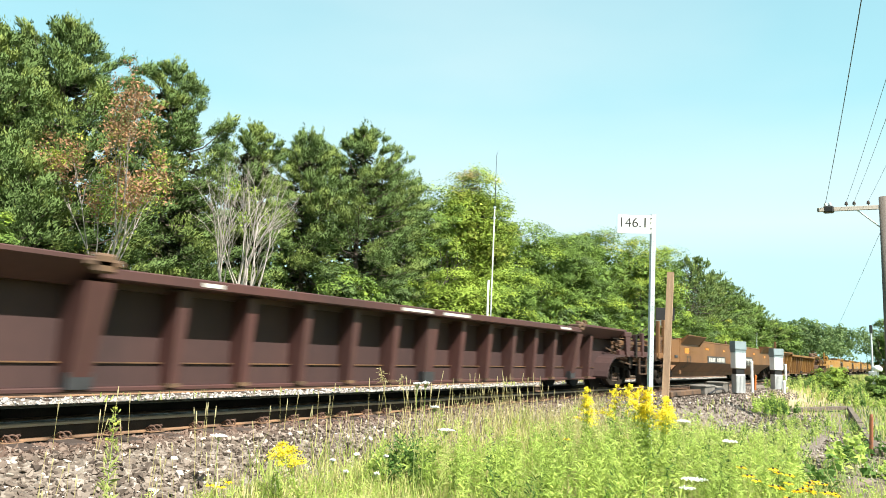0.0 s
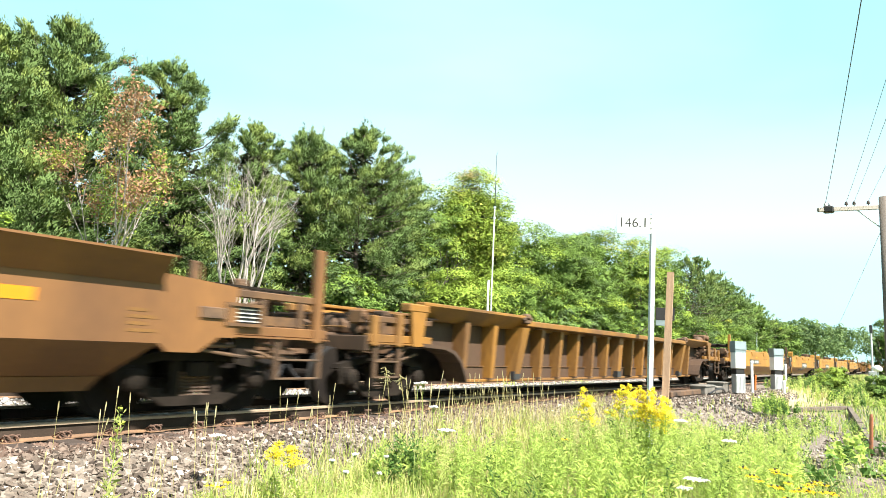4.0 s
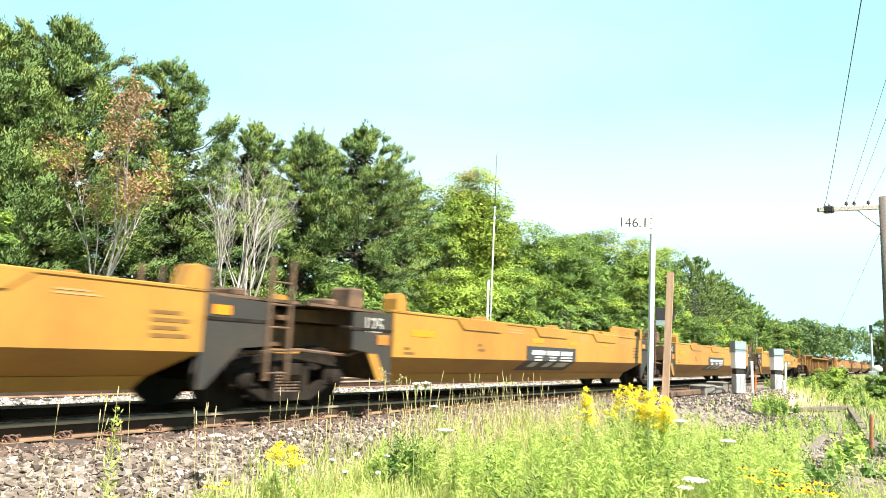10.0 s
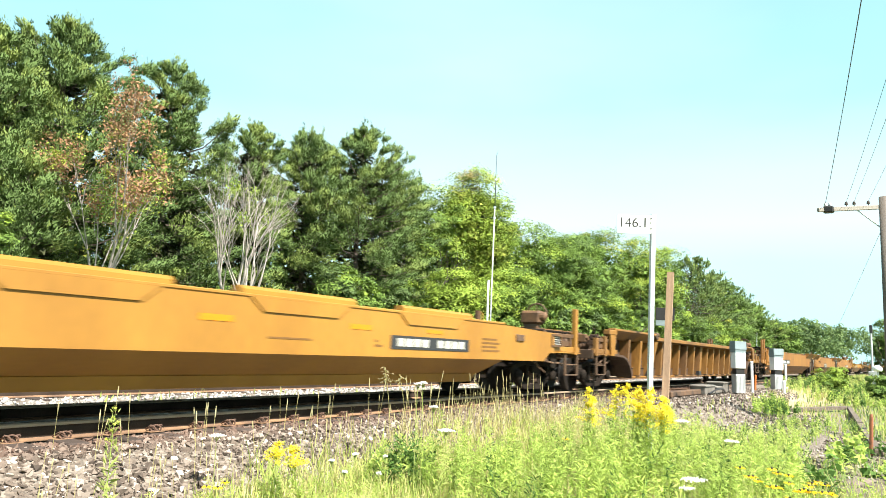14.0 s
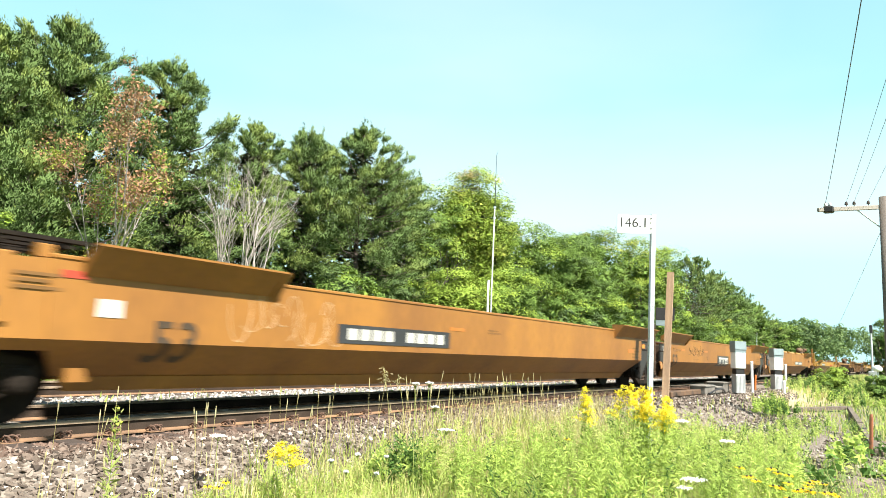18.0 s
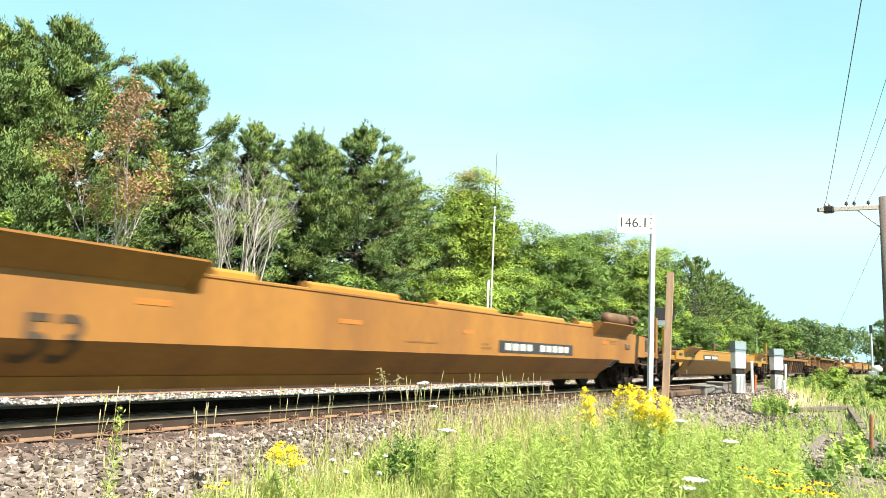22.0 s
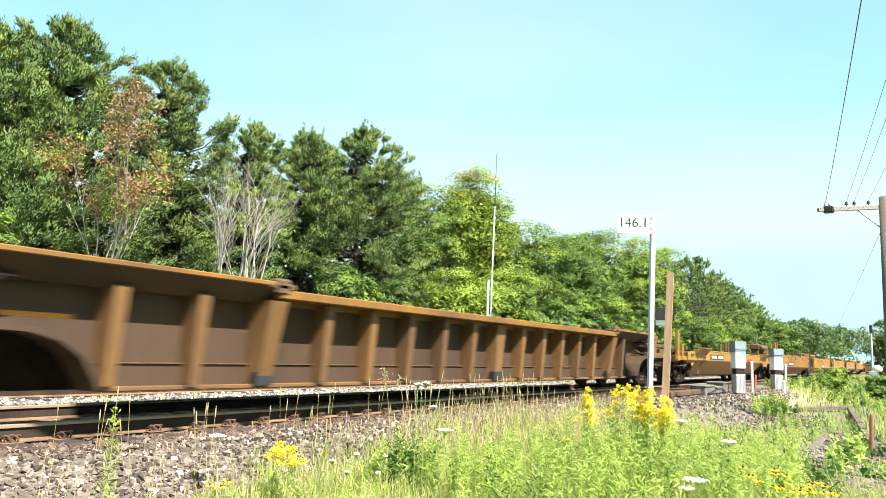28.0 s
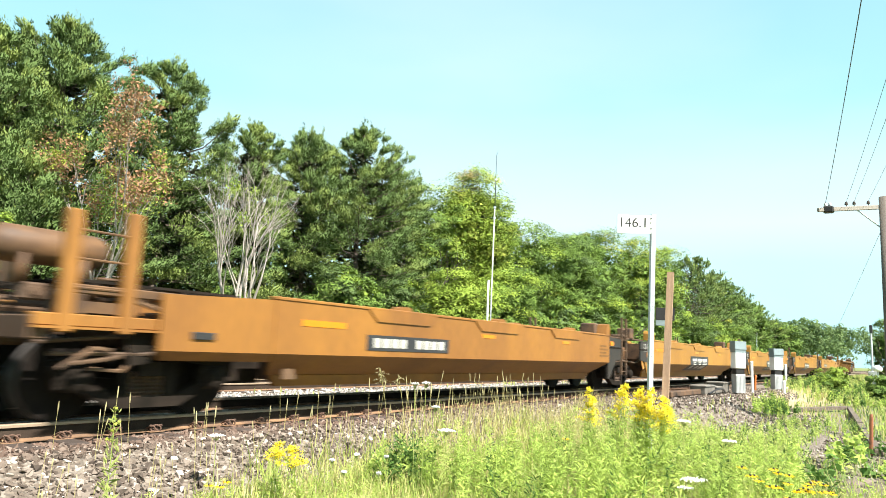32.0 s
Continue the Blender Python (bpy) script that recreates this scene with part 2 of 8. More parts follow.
# ---- mesh code ----
class Shape:
    """Vertices and faces of one part."""
    def __init__(self):
        self.v, self.f, self.mi = [], [], []

    def add(self, verts, faces, mi=0):
        k = len(self.v)
        self.v.extend(verts)
        self.f.extend([tuple(i + k for i in f) for f in faces])
        self.mi.extend([mi] * len(faces))
        return self

    def box(self, x0, x1, y0, y1, z0, z1, c=0.0, mi=0):
        """A box; c chamfers its edges."""
        if c <= 0:
            v = [(x, y, z) for x in (x0, x1) for y in (y0, y1) for z in (z0, z1)]
            return self.add(v, [(0, 1, 3, 2), (4, 6, 7, 5), (0, 4, 5, 1), (2, 3, 7, 6), (0, 2, 6, 4), (1, 5, 7, 3)], mi)
        v, ids = [], {}
        xs, ys, zs = (x0, x1), (y0, y1), (z0, z1)
        sg = (1, -1)
        for i in (0, 1):
            for j in (0, 1):
                for k in (0, 1):
                    for a in range(3):
                        p = [xs[i], ys[j], zs[k]]
                        for b, s in enumerate((sg[i], sg[j], sg[k])):
                            if b != a:
                                p[b] += s * c
                        ids[i, j, k, a] = len(v)
                        v.append(tuple(p))
        # each corner vertex 'a' keeps coordinate a on its outer plane
        f = []
        for a in range(3):
            b, d = (a + 1) % 3, (a + 2) % 3
            for s in (0, 1):
                q = []
                for (m, n2) in ((0, 0), (1, 0), (1, 1), (0, 1)):
                    key = [0, 0, 0]
                    key[a], key[b], key[d] = s, m, n2
                    q.append(ids[(*key, a)])
                f.append(tuple(q if s else q[::-1]))
            for m in (0, 1):
                for n2 in (0, 1):
                    k0, k1 = [0, 0, 0], [0, 0, 0]
                    k0[a], k1[a] = 0, 1
                    for kk in (k0, k1):
                        kk[b], kk[d] = m, n2
                    q = (ids[(*k0, b)], ids[(*k1, b)], ids[(*k1, d)], ids[(*k0, d)])
                    f.append(q if m == n2 else q[::-1])
        for i in (0, 1):
            for j in (0, 1):
                for k in (0, 1):
                    q = tuple(ids[i, j, k, a] for a in range(3))
                    f.append(q if (i + j + k) % 2 else q[::-1])
        return self.add(v, f, mi)

    def prism(self, poly, axis, a, b, mi=0):
        """A polygon of two coordinates pushed along an axis from a to b (axis y: poly is x, z; x: y, z; z: x, y)."""
        n = len(poly)
        put = {"x": lambda p, h: (h, p[0], p[1]), "y": lambda p, h: (p[0], h, p[1]), "z": lambda p, h: (p[0], p[1], h)}[axis]
        v = [put(p, a) for p in poly] + [put(p, b) for p in poly]
        f = [(i, (i + 1) % n, n + (i + 1) % n, n + i) for i in range(n)]
        f += [tuple(range(n))[::-1], tuple(range(n, 2 * n))]
        return self.add(v, f, mi)

    def ring(self, outer, inner, axis, a, b, mi=0):
        """A frame between two polygons of the same count, pushed along an axis."""
        n = len(outer)
        put = {"x": lambda p, h: (h, p[0], p[1]), "y": lambda p, h: (p[0], h, p[1]), "z": lambda p, h: (p[0], p[1], h)}[axis]
        v = [put(p, h) for h in (a, b) for poly in (outer, inner) for p in poly]
        f = []
        for i in range(n):
            j = (i + 1) % n
            f += [(i, j, n + j, n + i), (2 * n + i, 3 * n + i, 3 * n + j, 2 * n + j), (i, 2 * n + i, 2 * n + j, j), (n + i, n + j, 3 * n + j, 3 * n + i)]
        return self.add(v, f, mi)

    def tube(self, p0, p1, r0, r1=None, n=8, mi=0, caps=True):
        p0, p1 = Vector(p0), Vector(p1)
        r1 = r0 if r1 is None else r1
        d = (p1 - p0)
        if d.length < 1e-6:
            return self
        d.normalize()
        u = d.orthogonal().normalized()
        w = d.cross(u)
        v = [tuple(p + (u * math.cos(t) + w * math.sin(t)) * r) for p, r in ((p0, r0), (p1, r1)) for t in [math.tau * i / n for i in range(n)]]
        f = [(i, (i + 1) % n, n + (i + 1) % n, n + i) for i in range(n)]
        if caps:
            f += [tuple(range(n))[::-1], tuple(range(n, 2 * n))]
        return self.add(v, f, mi)

    def path(self, pts, r, n=6, mi=0):
        """One connected tube along the points."""
        pts = [Vector(p) for p in pts]
        v, f, u = [], [], None
        for i, p in enumerate(pts):
            d = (pts[min(i + 1, len(pts) - 1)] - pts[max(i - 1, 0)]).normalized()
            u = d.orthogonal().normalized() if u is None else (u - d * u.dot(d)).normalized()
            w = d.cross(u)
            v += [tuple(p + (u * math.cos(math.tau * k / n) + w * math.sin(math.tau * k / n)) * r) for k in range(n)]
        for i in range(len(pts) - 1):
            f += [(i * n + k, i * n + (k + 1) % n, (i + 1) * n + (k + 1) % n, (i + 1) * n + k) for k in range(n)]
        f += [tuple(range(n))[::-1], tuple(range((len(pts) - 1) * n, len(pts) * n))]
        return self.add(v, f, mi)

    def disc(self, c, axis, prof, n=20, mi=0):
        """A turned body: prof is (along, radius) pairs along the axis."""
        c, ax = Vector(c), Vector(axis).normalized()
        u = ax.orthogonal().normalized()
        w = ax.cross(u)
        v, f = [], []
        for a, r in prof:
            for i in range(n):
                t = math.tau * i / n
                v.append(tuple(c + ax * a + (u * math.cos(t) + w * math.sin(t)) * r))
        for k in range(len(prof) - 1):
            for i in range(n):
                j = (i + 1) % n
                f.append((k * n + i, k * n + j, (k + 1) * n + j, (k + 1) * n + i))
        f += [tuple(range(n))[::-1], tuple(range((len(prof) - 1) * n, len(prof) * n))]
        return self.add(v, f, mi)

    def mesh(self, name, mats, smooth=False):
        me = bpy.data.meshes.new(name)
        me.from_pydata([tuple(p) for p in self.v], [], self.f)
        for m in mats if isinstance(mats, (list, tuple)) else [mats]:
            me.materials.append(m)
        if any(self.mi):
            me.polygons.foreach_set("material_index", self.mi)
        if smooth:
            me.polygons.foreach_set("use_smooth", [True] * len(me.polygons))
        me.update()
        return me


def part(name, shape, mat, parent=None, label="", smooth=False, at=None):
    """Links one mesh object, under a thing or a part where one is given."""
    ob = new(name, shape if isinstance(shape, bpy.types.Mesh) else shape.mesh(name, mat, smooth))
    if parent:
        ob.parent = parent
    if at is not None:
        ob.matrix_basis = at
    return tagged(ob, label) if label else ob


def lettering(text, size, mat, parent, m, name="lettering", align="CENTER", fold=None, heavy=0.0):
    """Text as a mesh; fold = (height, slope): below that local height it follows a side that slants inwards."""
    cu = bpy.data.curves.new(name, "FONT")
    cu.body, cu.size, cu.extrude, cu.align_x, cu.align_y = text, size, 0.001, align, "CENTER"
    cu.materials.append(mat)
    cu.offset = heavy
    ob = new(name, cu)
    ob.parent, ob.matrix_basis = parent, m
    if fold:
        me = bpy.data.meshes.new_from_object(ob)
        bm = bmesh.new()
        bm.from_mesh(me)
        bmesh.ops.bisect_plane(bm, geom=bm.verts[:] + bm.edges[:] + bm.faces[:], plane_co=(0, fold[0], 0), plane_no=(0, 1, 0))
        for v in bm.verts:
            v.co.z -= max(0.0, fold[0] - v.co.y) * fold[1]
        bm.to_mesh(me)
        bm.free()
        bpy.data.objects.remove(ob)
        ob = new(name, me)
        ob.parent, ob.matrix_basis = parent, m
    return ob

# ---- the train ----
# A rigid wagon's own space: x along it, y across (the near side is negative), z from the rail top.
TRACK_Y = 8.55
WHEEL_R = 0.457


def truck_meshes():
    d = {}
    for s in (-1, 1):
        y = s * 1.0
        a, b = (y - 0.07, y + 0.07)
        sh = Shape()
        # upper and lower chords, columns and pedestal ends
        sh.prism([(-1.14, 0.56), (-0.5, 0.68), (0.5, 0.68), (1.14, 0.56), (1.1, 0.66), (0.45, 0.80), (-0.45, 0.80), (-1.1, 0.66)], "y", a, b)
        sh.prism([(-0.86, 0.36), (-0.42, 0.14), (0.42, 0.14), (0.86, 0.36), (0.80, 0.46), (0.36, 0.26), (-0.36, 0.26), (-0.80, 0.46)], "y", a, b)
        for k in (-1, 1):
            sh.box(k * 0.30 - 0.06, k * 0.30 + 0.06, a, b, 0.2, 0.72, 0.01)
            sh.prism([(k * 0.76, 0.36), (k * 1.06, 0.40), (k * 1.14, 0.60), (k * 0.74, 0.64)], "y", a, b)
            sh.box(k * 0.89 - 0.19, k * 0.89 + 0.19, min(y, y + s * 0.09), max(y, y + s * 0.09), 0.33, 0.63, 0.03)
            sh.disc((k * 0.89, y + s * 0.06, WHEEL_R), (0, s, 0), [(0, 0.135), (0.10, 0.135), (0.13, 0.10), (0.15, 0.05)], 14)
        d["frame", s] = sh.mesh("side_frame", M_TRUCK)
        sp = Shape()
        sp.disc((0, y, 0.26), (0, 0, 1), [(0.022 * i, 0.046 if i % 2 else 0.066) for i in range(14)], 10)
        d["spring", s] = sp.mesh("spring", M_GRIME)
    ws = Shape()
    for s in (-1, 1):
        ws.disc((0, s * 0.7175, 0), (0, s, 0), [(-0.10, 0.48), (-0.07, 0.482), (-0.06, WHEEL_R), (0.065, WHEEL_R - 0.004)], 28, mi=1)
        ws.disc((0, s * 0.7175, 0), (0, s, 0), [(0.066, WHEEL_R - 0.005), (0.067, 0.37), (0.02, 0.34), (0.0, 0.18), (0.06, 0.14), (0.30, 0.09)], 28)
        for k in range(3):
            t = math.tau * k / 3
            ws.disc((0.06 * math.cos(t), s * 1.16, 0.06 * math.sin(t)), (0, s, 0), [(0, 0.02), (0.02, 0.02)], 6)
        ws.disc((0, s * 1.1, 0), (0, s, 0), [(0, 0.09), (0.05, 0.085)], 10)
    ws.tube((0, -0.8, 0), (0, 0.8, 0), 0.085, n=12)
    d["wheelset"] = ws.mesh("wheelset", [M_WHEEL, M_TREAD])
    bo = Shape()
    bo.prism([(-1.12, 0.50), (1.12, 0.50), (1.12, 0.66), (0.5, 0.78), (-0.5, 0.78), (-1.12, 0.66)], "x", -0.17, 0.17)
    bo.disc((0, 0, 0.76), (0, 0, 1), [(0, 0.2), (0.1, 0.2)], 16)
    for k in (-1, 1):
        bo.box(k * 0.36 - 0.05, k * 0.36 + 0.05, -0.85, 0.85, 0.34, 0.46, 0.01)
    d["bolster"] = bo.mesh("truck", M_TRUCK)
    return d


TRUCK = truck_meshes()
WHEELSETS = []      # (wagon centre along the train, place in the wagon, object)


def truck(unit, centre, x):
    t = part("truck", TRUCK["bolster"], None, unit, "dark grimy cast-steel rail truck", at=pose(x, 0, 0))
    for s in (-1, 1):
        part("side_frame", TRUCK["frame", s], None, t)
        for kx in (-0.16, 0.0, 0.16):
            part("spring", TRUCK["spring", s], None, t, at=pose(kx, 0, 0))
    for k in (-1, 1):
        w = part("wheelset", TRUCK["wheelset"], None, t, "steel wheels on an axle with shiny treads", at=pose(k * 0.89, 0, WHEEL_R))
        WHEELSETS.append((centre + x + k * 0.89, k * 0.89, w))
    return t


def plate(rows, thick):
    """A plate through rows of (x_left, x_right, y, z), its back pushed by thick in y."""
    sh, n = Shape(), len(rows)
    v = []
    for xl, xr, y, z in rows:
        v += [(xl, y, z), (xr, y, z), (xr, y + thick, z), (xl, y + thick, z)]
    f = []
    for i in range(n - 1):
        a, b = 4 * i, 4 * i + 4
        f += [(a, a + 1, b + 1, b), (a + 2, a + 3, b + 3, b + 2), (a + 1, a + 2, b + 2, b + 1), (a + 3, a, b, b + 3)]
    f += [(3, 2, 1, 0), (4 * n - 4, 4 * n - 3, 4 * n - 2, 4 * n - 1)]
    return sh.add(v, f)


def coupling_end(u, x0, s, mat, post=2.25, tank=(), brake=(), wide=1.42, posts=(1.45,), hang=(0.85, 1.5), low=False, deck=1.44, frame_from=-0.3, ladder=True, short=()):
    """Platform, draught gear, coupler, posts, ladders and brake gear from x0 outwards; s is the way out. posts, hang: where the
    tall posts and the hanging ladder stand; tank: from, to and height; brake: place and height of the hand-brake wheel."""
    X = lambda a: x0 + s * a
    span = lambda a, b: (min(X(a), X(b)), max(X(a), X(b)))
    out = max(*posts, *hang)
    beam_z = 0.98 if low else 1.02
    rq = random.Random(int(abs(x0) * 100) + int(s) + int(post * 50))
    for side in (-1, 1):
        y = side * wide
        ys = lambda d0, d1: (min(y - side * d0, y - side * d1), max(y - side * d0, y - side * d1))
        sh = Shape()
        a, b = span(frame_from, out + 0.12)
        sh.box(a, b, *ys(-0.02, 0.10), beam_z, beam_z + 0.13, 0.012)
        sh.box(a, b, *ys(-0.05, 0.10), beam_z - 0.025, beam_z)
        part("side_beam", sh, mat, u)
        # upper rail of the end frame, carried by short uprights, with a brace across the open bay
        sh = Shape()
        a, b = span(frame_from, out * 0.93)
        sh.box(a, b, *ys(0.0, 0.08), deck - 0.10, deck, 0.012)
        part("upper_rail", sh, M_TAN, u, "dusty tan upper rail")
        for q in (0.12, 0.5, 0.82):
            sh = Shape()
            sh.box(X(out * q) - 0.05, X(out * q) + 0.05, *ys(0.0, 0.07), beam_z + 0.13, deck - 0.10, 0.008)
            part("upright", sh, M_TAN if q != 0.5 else M_BROWN, u)
        sh = Shape()
        sh.tube((X(out * 0.14), y - side * 0.05, beam_z + 0.16), (X(out * 0.48), y - side * 0.05, deck - 0.12), 0.028, n=6)
        part("brace", sh, M_GRIME, u)
        sh = Shape()
        sh.box(*span(out * 0.5, out * 0.82), *ys(0.03, 0.05), beam_z + 0.15, beam_z + 0.27)
        part("rail_plate", sh, M_TAN, u)
        for k, q in enumerate(posts):
            hgt = post - 0.06 * k - (0.0 if side < 0 else 0.05)
            sh = Shape()
            sh.box(X(q) - 0.075, X(q) + 0.075, y - 0.055, y + 0.055, beam_z - 0.06, hgt, 0.012)
            part("post", sh, mat if side < 0 else M_TAN, u)
            if hgt > 1.7:
                sh = Shape()
                sh.path([(X(q) + 0.13, y - side * 0.06, beam_z + 0.1), (X(q) + 0.13, y - side * 0.06, hgt - 0.08), (X(q) + 0.02, y - side * 0.06, hgt - 0.03)], 0.016, 6)
                part("grab_iron", sh, mat, u)
        if len(posts) > 1:
            for z in (1.42, 1.72, 2.02):
                if z < post - 0.1:
                    g = Shape()
                    g.tube((X(posts[0]), y, z), (X(posts[1]), y, z), 0.014, n=6)
                    part("rung", g, M_TAN, u)
        for q, z in short:
            sh = Shape()
            sh.box(X(q) - 0.08, X(q) + 0.08, y - 0.055, y + 0.055, beam_z - 0.02, z, 0.012)
            part("post", sh, mat, u)
        # ladder that hangs below the beam
        for q in hang if ladder else ():
            sh = Shape()
            sh.box(X(q) - 0.045, X(q) + 0.045, y - 0.02, y + 0.02, 0.46, beam_z + 0.02, 0.006)
            part("ladder_stile", sh, M_BROWN, u)
        for z in (0.47, 0.72) if ladder else ():
            g = Shape()
            g.box(*span(*hang), y - 0.03, y + 0.03, z - 0.014, z + 0.014, 0.004)
            part("rung", g, M_GRIME, u)
        sh = Shape()
        sh.tube((X(0.1), y - side * 0.15, 0.92), (X(out * 0.8), y - side * 0.5, 0.60), 0.026, n=6)
        part("brake_lever", sh, M_TRUCK, u)
        sh = Shape()
        sh.prism([(X(out * 0.34), 0.66), (X(out * 0.46), 0.62), (X(out * 0.5), beam_z), (X(out * 0.30), beam_z)], "y", *ys(0.06, 0.10))
        part("bracket", sh, M_TRUCK, u)
    # dark grating walkway across the end
    sh = Shape()
    a, b = span(frame_from - 0.3, out * 0.88)
    for k in range(9):
        yy = -1.3 + 0.325 * k
        sh.box(a, b, yy - 0.035, yy + 0.035, deck + 0.03, deck + 0.06)
    for k in range(4):
        xx = a + (b - a) * (k + 0.5) / 4
        sh.box(xx - 0.04, xx + 0.04, -1.36, 1.36, deck - 0.01, deck + 0.03)
    tagged(part("walkway", sh, M_TRUCK, u, "dark steel grating walkway"), kind="stuff")
    sh = Shape()
    a, b = span(-1.2, out + 0.05)
    sh.box(a, b, -0.42, 0.42, 0.80, 1.16, 0.03)
    a, b = span(out - 0.05, out + 0.14)
    sh.box(a, b, -1.4, 1.4, 0.88, 1.12, 0.015)
    part("centre_sill", sh, M_BROWN, u)
    sh = Shape()
    a, b = span(out + 0.05, out + 0.5)
    sh.box(a, b, -0.10, 0.10, 0.77, 0.99, 0.02)
    a, b = span(out + 0.40, out + 0.66)
    sh.box(a, b, -0.19, 0.19, 0.72, 1.02, 0.05)
    part("coupler", sh, M_GRIME, u, "rust-brown knuckle coupler")
    for side in (-1, 1):
        sh = Shape()
        pts = [(X(out + 0.05 + 0.5 * q), side * (0.34 - 0.2 * q), 0.80 - 0.42 * math.sin(math.pi * (0.15 + 0.7 * q))) for q in [i / 6 for i in range(7)]]
        sh.path(pts, 0.020, 6)
        part("air_hose", sh, M_RUBBER, u)
    for yy, z0, z1, q0, q1 in ((-1.15, 1.2, 0.85, -0.3, 0.95), (-1.32, 0.85, 0.74, 0.0, 0.9)):
        sh = Shape()
        sh.path([(X(out * q0), yy, z0), (X(out * (q0 * 0.6 + q1 * 0.4)), yy - 0.04, (z0 + z1) / 2 - 0.04), (X(out * q1), yy + 0.1, z1)], 0.022, 6)
        part("brake_pipe", sh, M_GRIME, u)
    sh = Shape()
    sh.tube((X(out + 0.1), -0.9, 1.25), (X(out + 0.1), 0.9, 1.25), 0.014, n=6)
    for yy in (-0.5, 0.5):
        sh.tube((X(out + 0.1), yy, 1.1), (X(out + 0.1), yy, 1.25), 0.016, n=6)
    part("hand_rail", sh, mat, u)
    # cylinders, valves and castings crowded on the deck
    for q, (yy, rr, zz, ln_) in enumerate(((-0.75, 0.13, 1.26, 0.7), (-0.2, 0.16, 1.30, 0.55), (0.6, 0.13, 1.26, 0.6))):
        sh = Shape()
        a = min(X(out * 0.25 + 0.2 * q), X(out * 0.25 + 0.2 * q + ln_))
        sh.disc((a, yy, zz), (1, 0, 0), [(0, rr * 0.5), (0.04, rr), (ln_ - 0.04, rr), (ln_, rr * 0.5)], 12)
        part("brake_cylinder", sh, M_GRIME, u)
    for q in range(9):
        sh = Shape()
        cx, cy, cz = X(rq.uniform(-0.1, 0.95) * out), rq.uniform(-1.25, -0.4), rq.uniform(1.10, deck + 0.05)
        w, d_, h_ = rq.uniform(0.06, 0.17), rq.uniform(0.06, 0.16), rq.uniform(0.05, 0.14)
        sh.box(cx - w, cx + w, cy - d_, cy + d_, cz - h_, cz + h_, 0.02)
        sh.disc((cx, cy - d_, cz), (0, -1, 0), [(0, h_ * 0.6), (0.05, h_ * 0.5)], 8)
        part("deck_casting", sh, (M_GRIME, M_BROWN, M_TAN)[q % 3], u)
    for q in range(5):
        sh = Shape()
        xa = rq.uniform(-0.2, 0.6) * out
        za, ya = rq.uniform(0.7, 1.3), rq.uniform(-1.38, -1.1)
        sh.path([(X(xa), ya, za), (X(xa + 0.2), ya - 0.02, za - rq.uniform(-0.1, 0.2)), (X(xa + 0.55), ya, za - rq.uniform(0.0, 0.3))], 0.022, 5)
        part("brake_rod", sh, M_GRIME, u)
    if tank:
        sh = Shape()
        (a, b), tz = span(tank[0], tank[1]), tank[2]
        sh.disc((a, -0.75, tz), (1, 0, 0), [(0, 0.07), (0.05, 0.15), (0.14, 0.20), (b - a - 0.14, 0.20), (b - a - 0.05, 0.15), (b - a, 0.07)], 18)
        for q in (0.25, 0.75):
            sh.box(a + (b - a) * q - 0.03, a + (b - a) * q + 0.03, -0.93, -0.57, deck, tz - 0.1)
        part("air_tank", sh, M_TAN, u, "dusty tan cylindrical air tank", smooth=True)
    if brake:
        q, bz = brake
        sh = Shape()
        sh.box(X(q) - 0.10, X(q) + 0.10, -0.95, -0.55, 1.1, bz - 0.1, 0.03)
        sh.box(X(q) - 0.15, X(q) + 0.15, -1.02, -0.48, bz - 0.2, bz + 0.14, 0.06)
        sh.disc((X(q), -1.0, bz), (0, -1, 0), [(0, 0.13), (0.1, 0.11), (0.14, 0.05)], 12)
        part("brake_stand", sh, M_TAN, u, "tan rusty hand-brake housing")
        sh = Shape()
        n = 16
        ctr = Vector((X(q + 0.24), -0.75, bz + 0.06))
        pts = [ctr + Vector((0, math.cos(math.tau * i / n), math.sin(math.tau * i / n))) * 0.27 for i in range(n + 1)]
        sh.path(pts, 0.022, 6)
        for i in range(0, n, 4):
            sh.tube(ctr, pts[i], 0.014, n=5)
        part("brake_wheel", sh, M_GRIME, u, "round rusty hand-brake wheel")


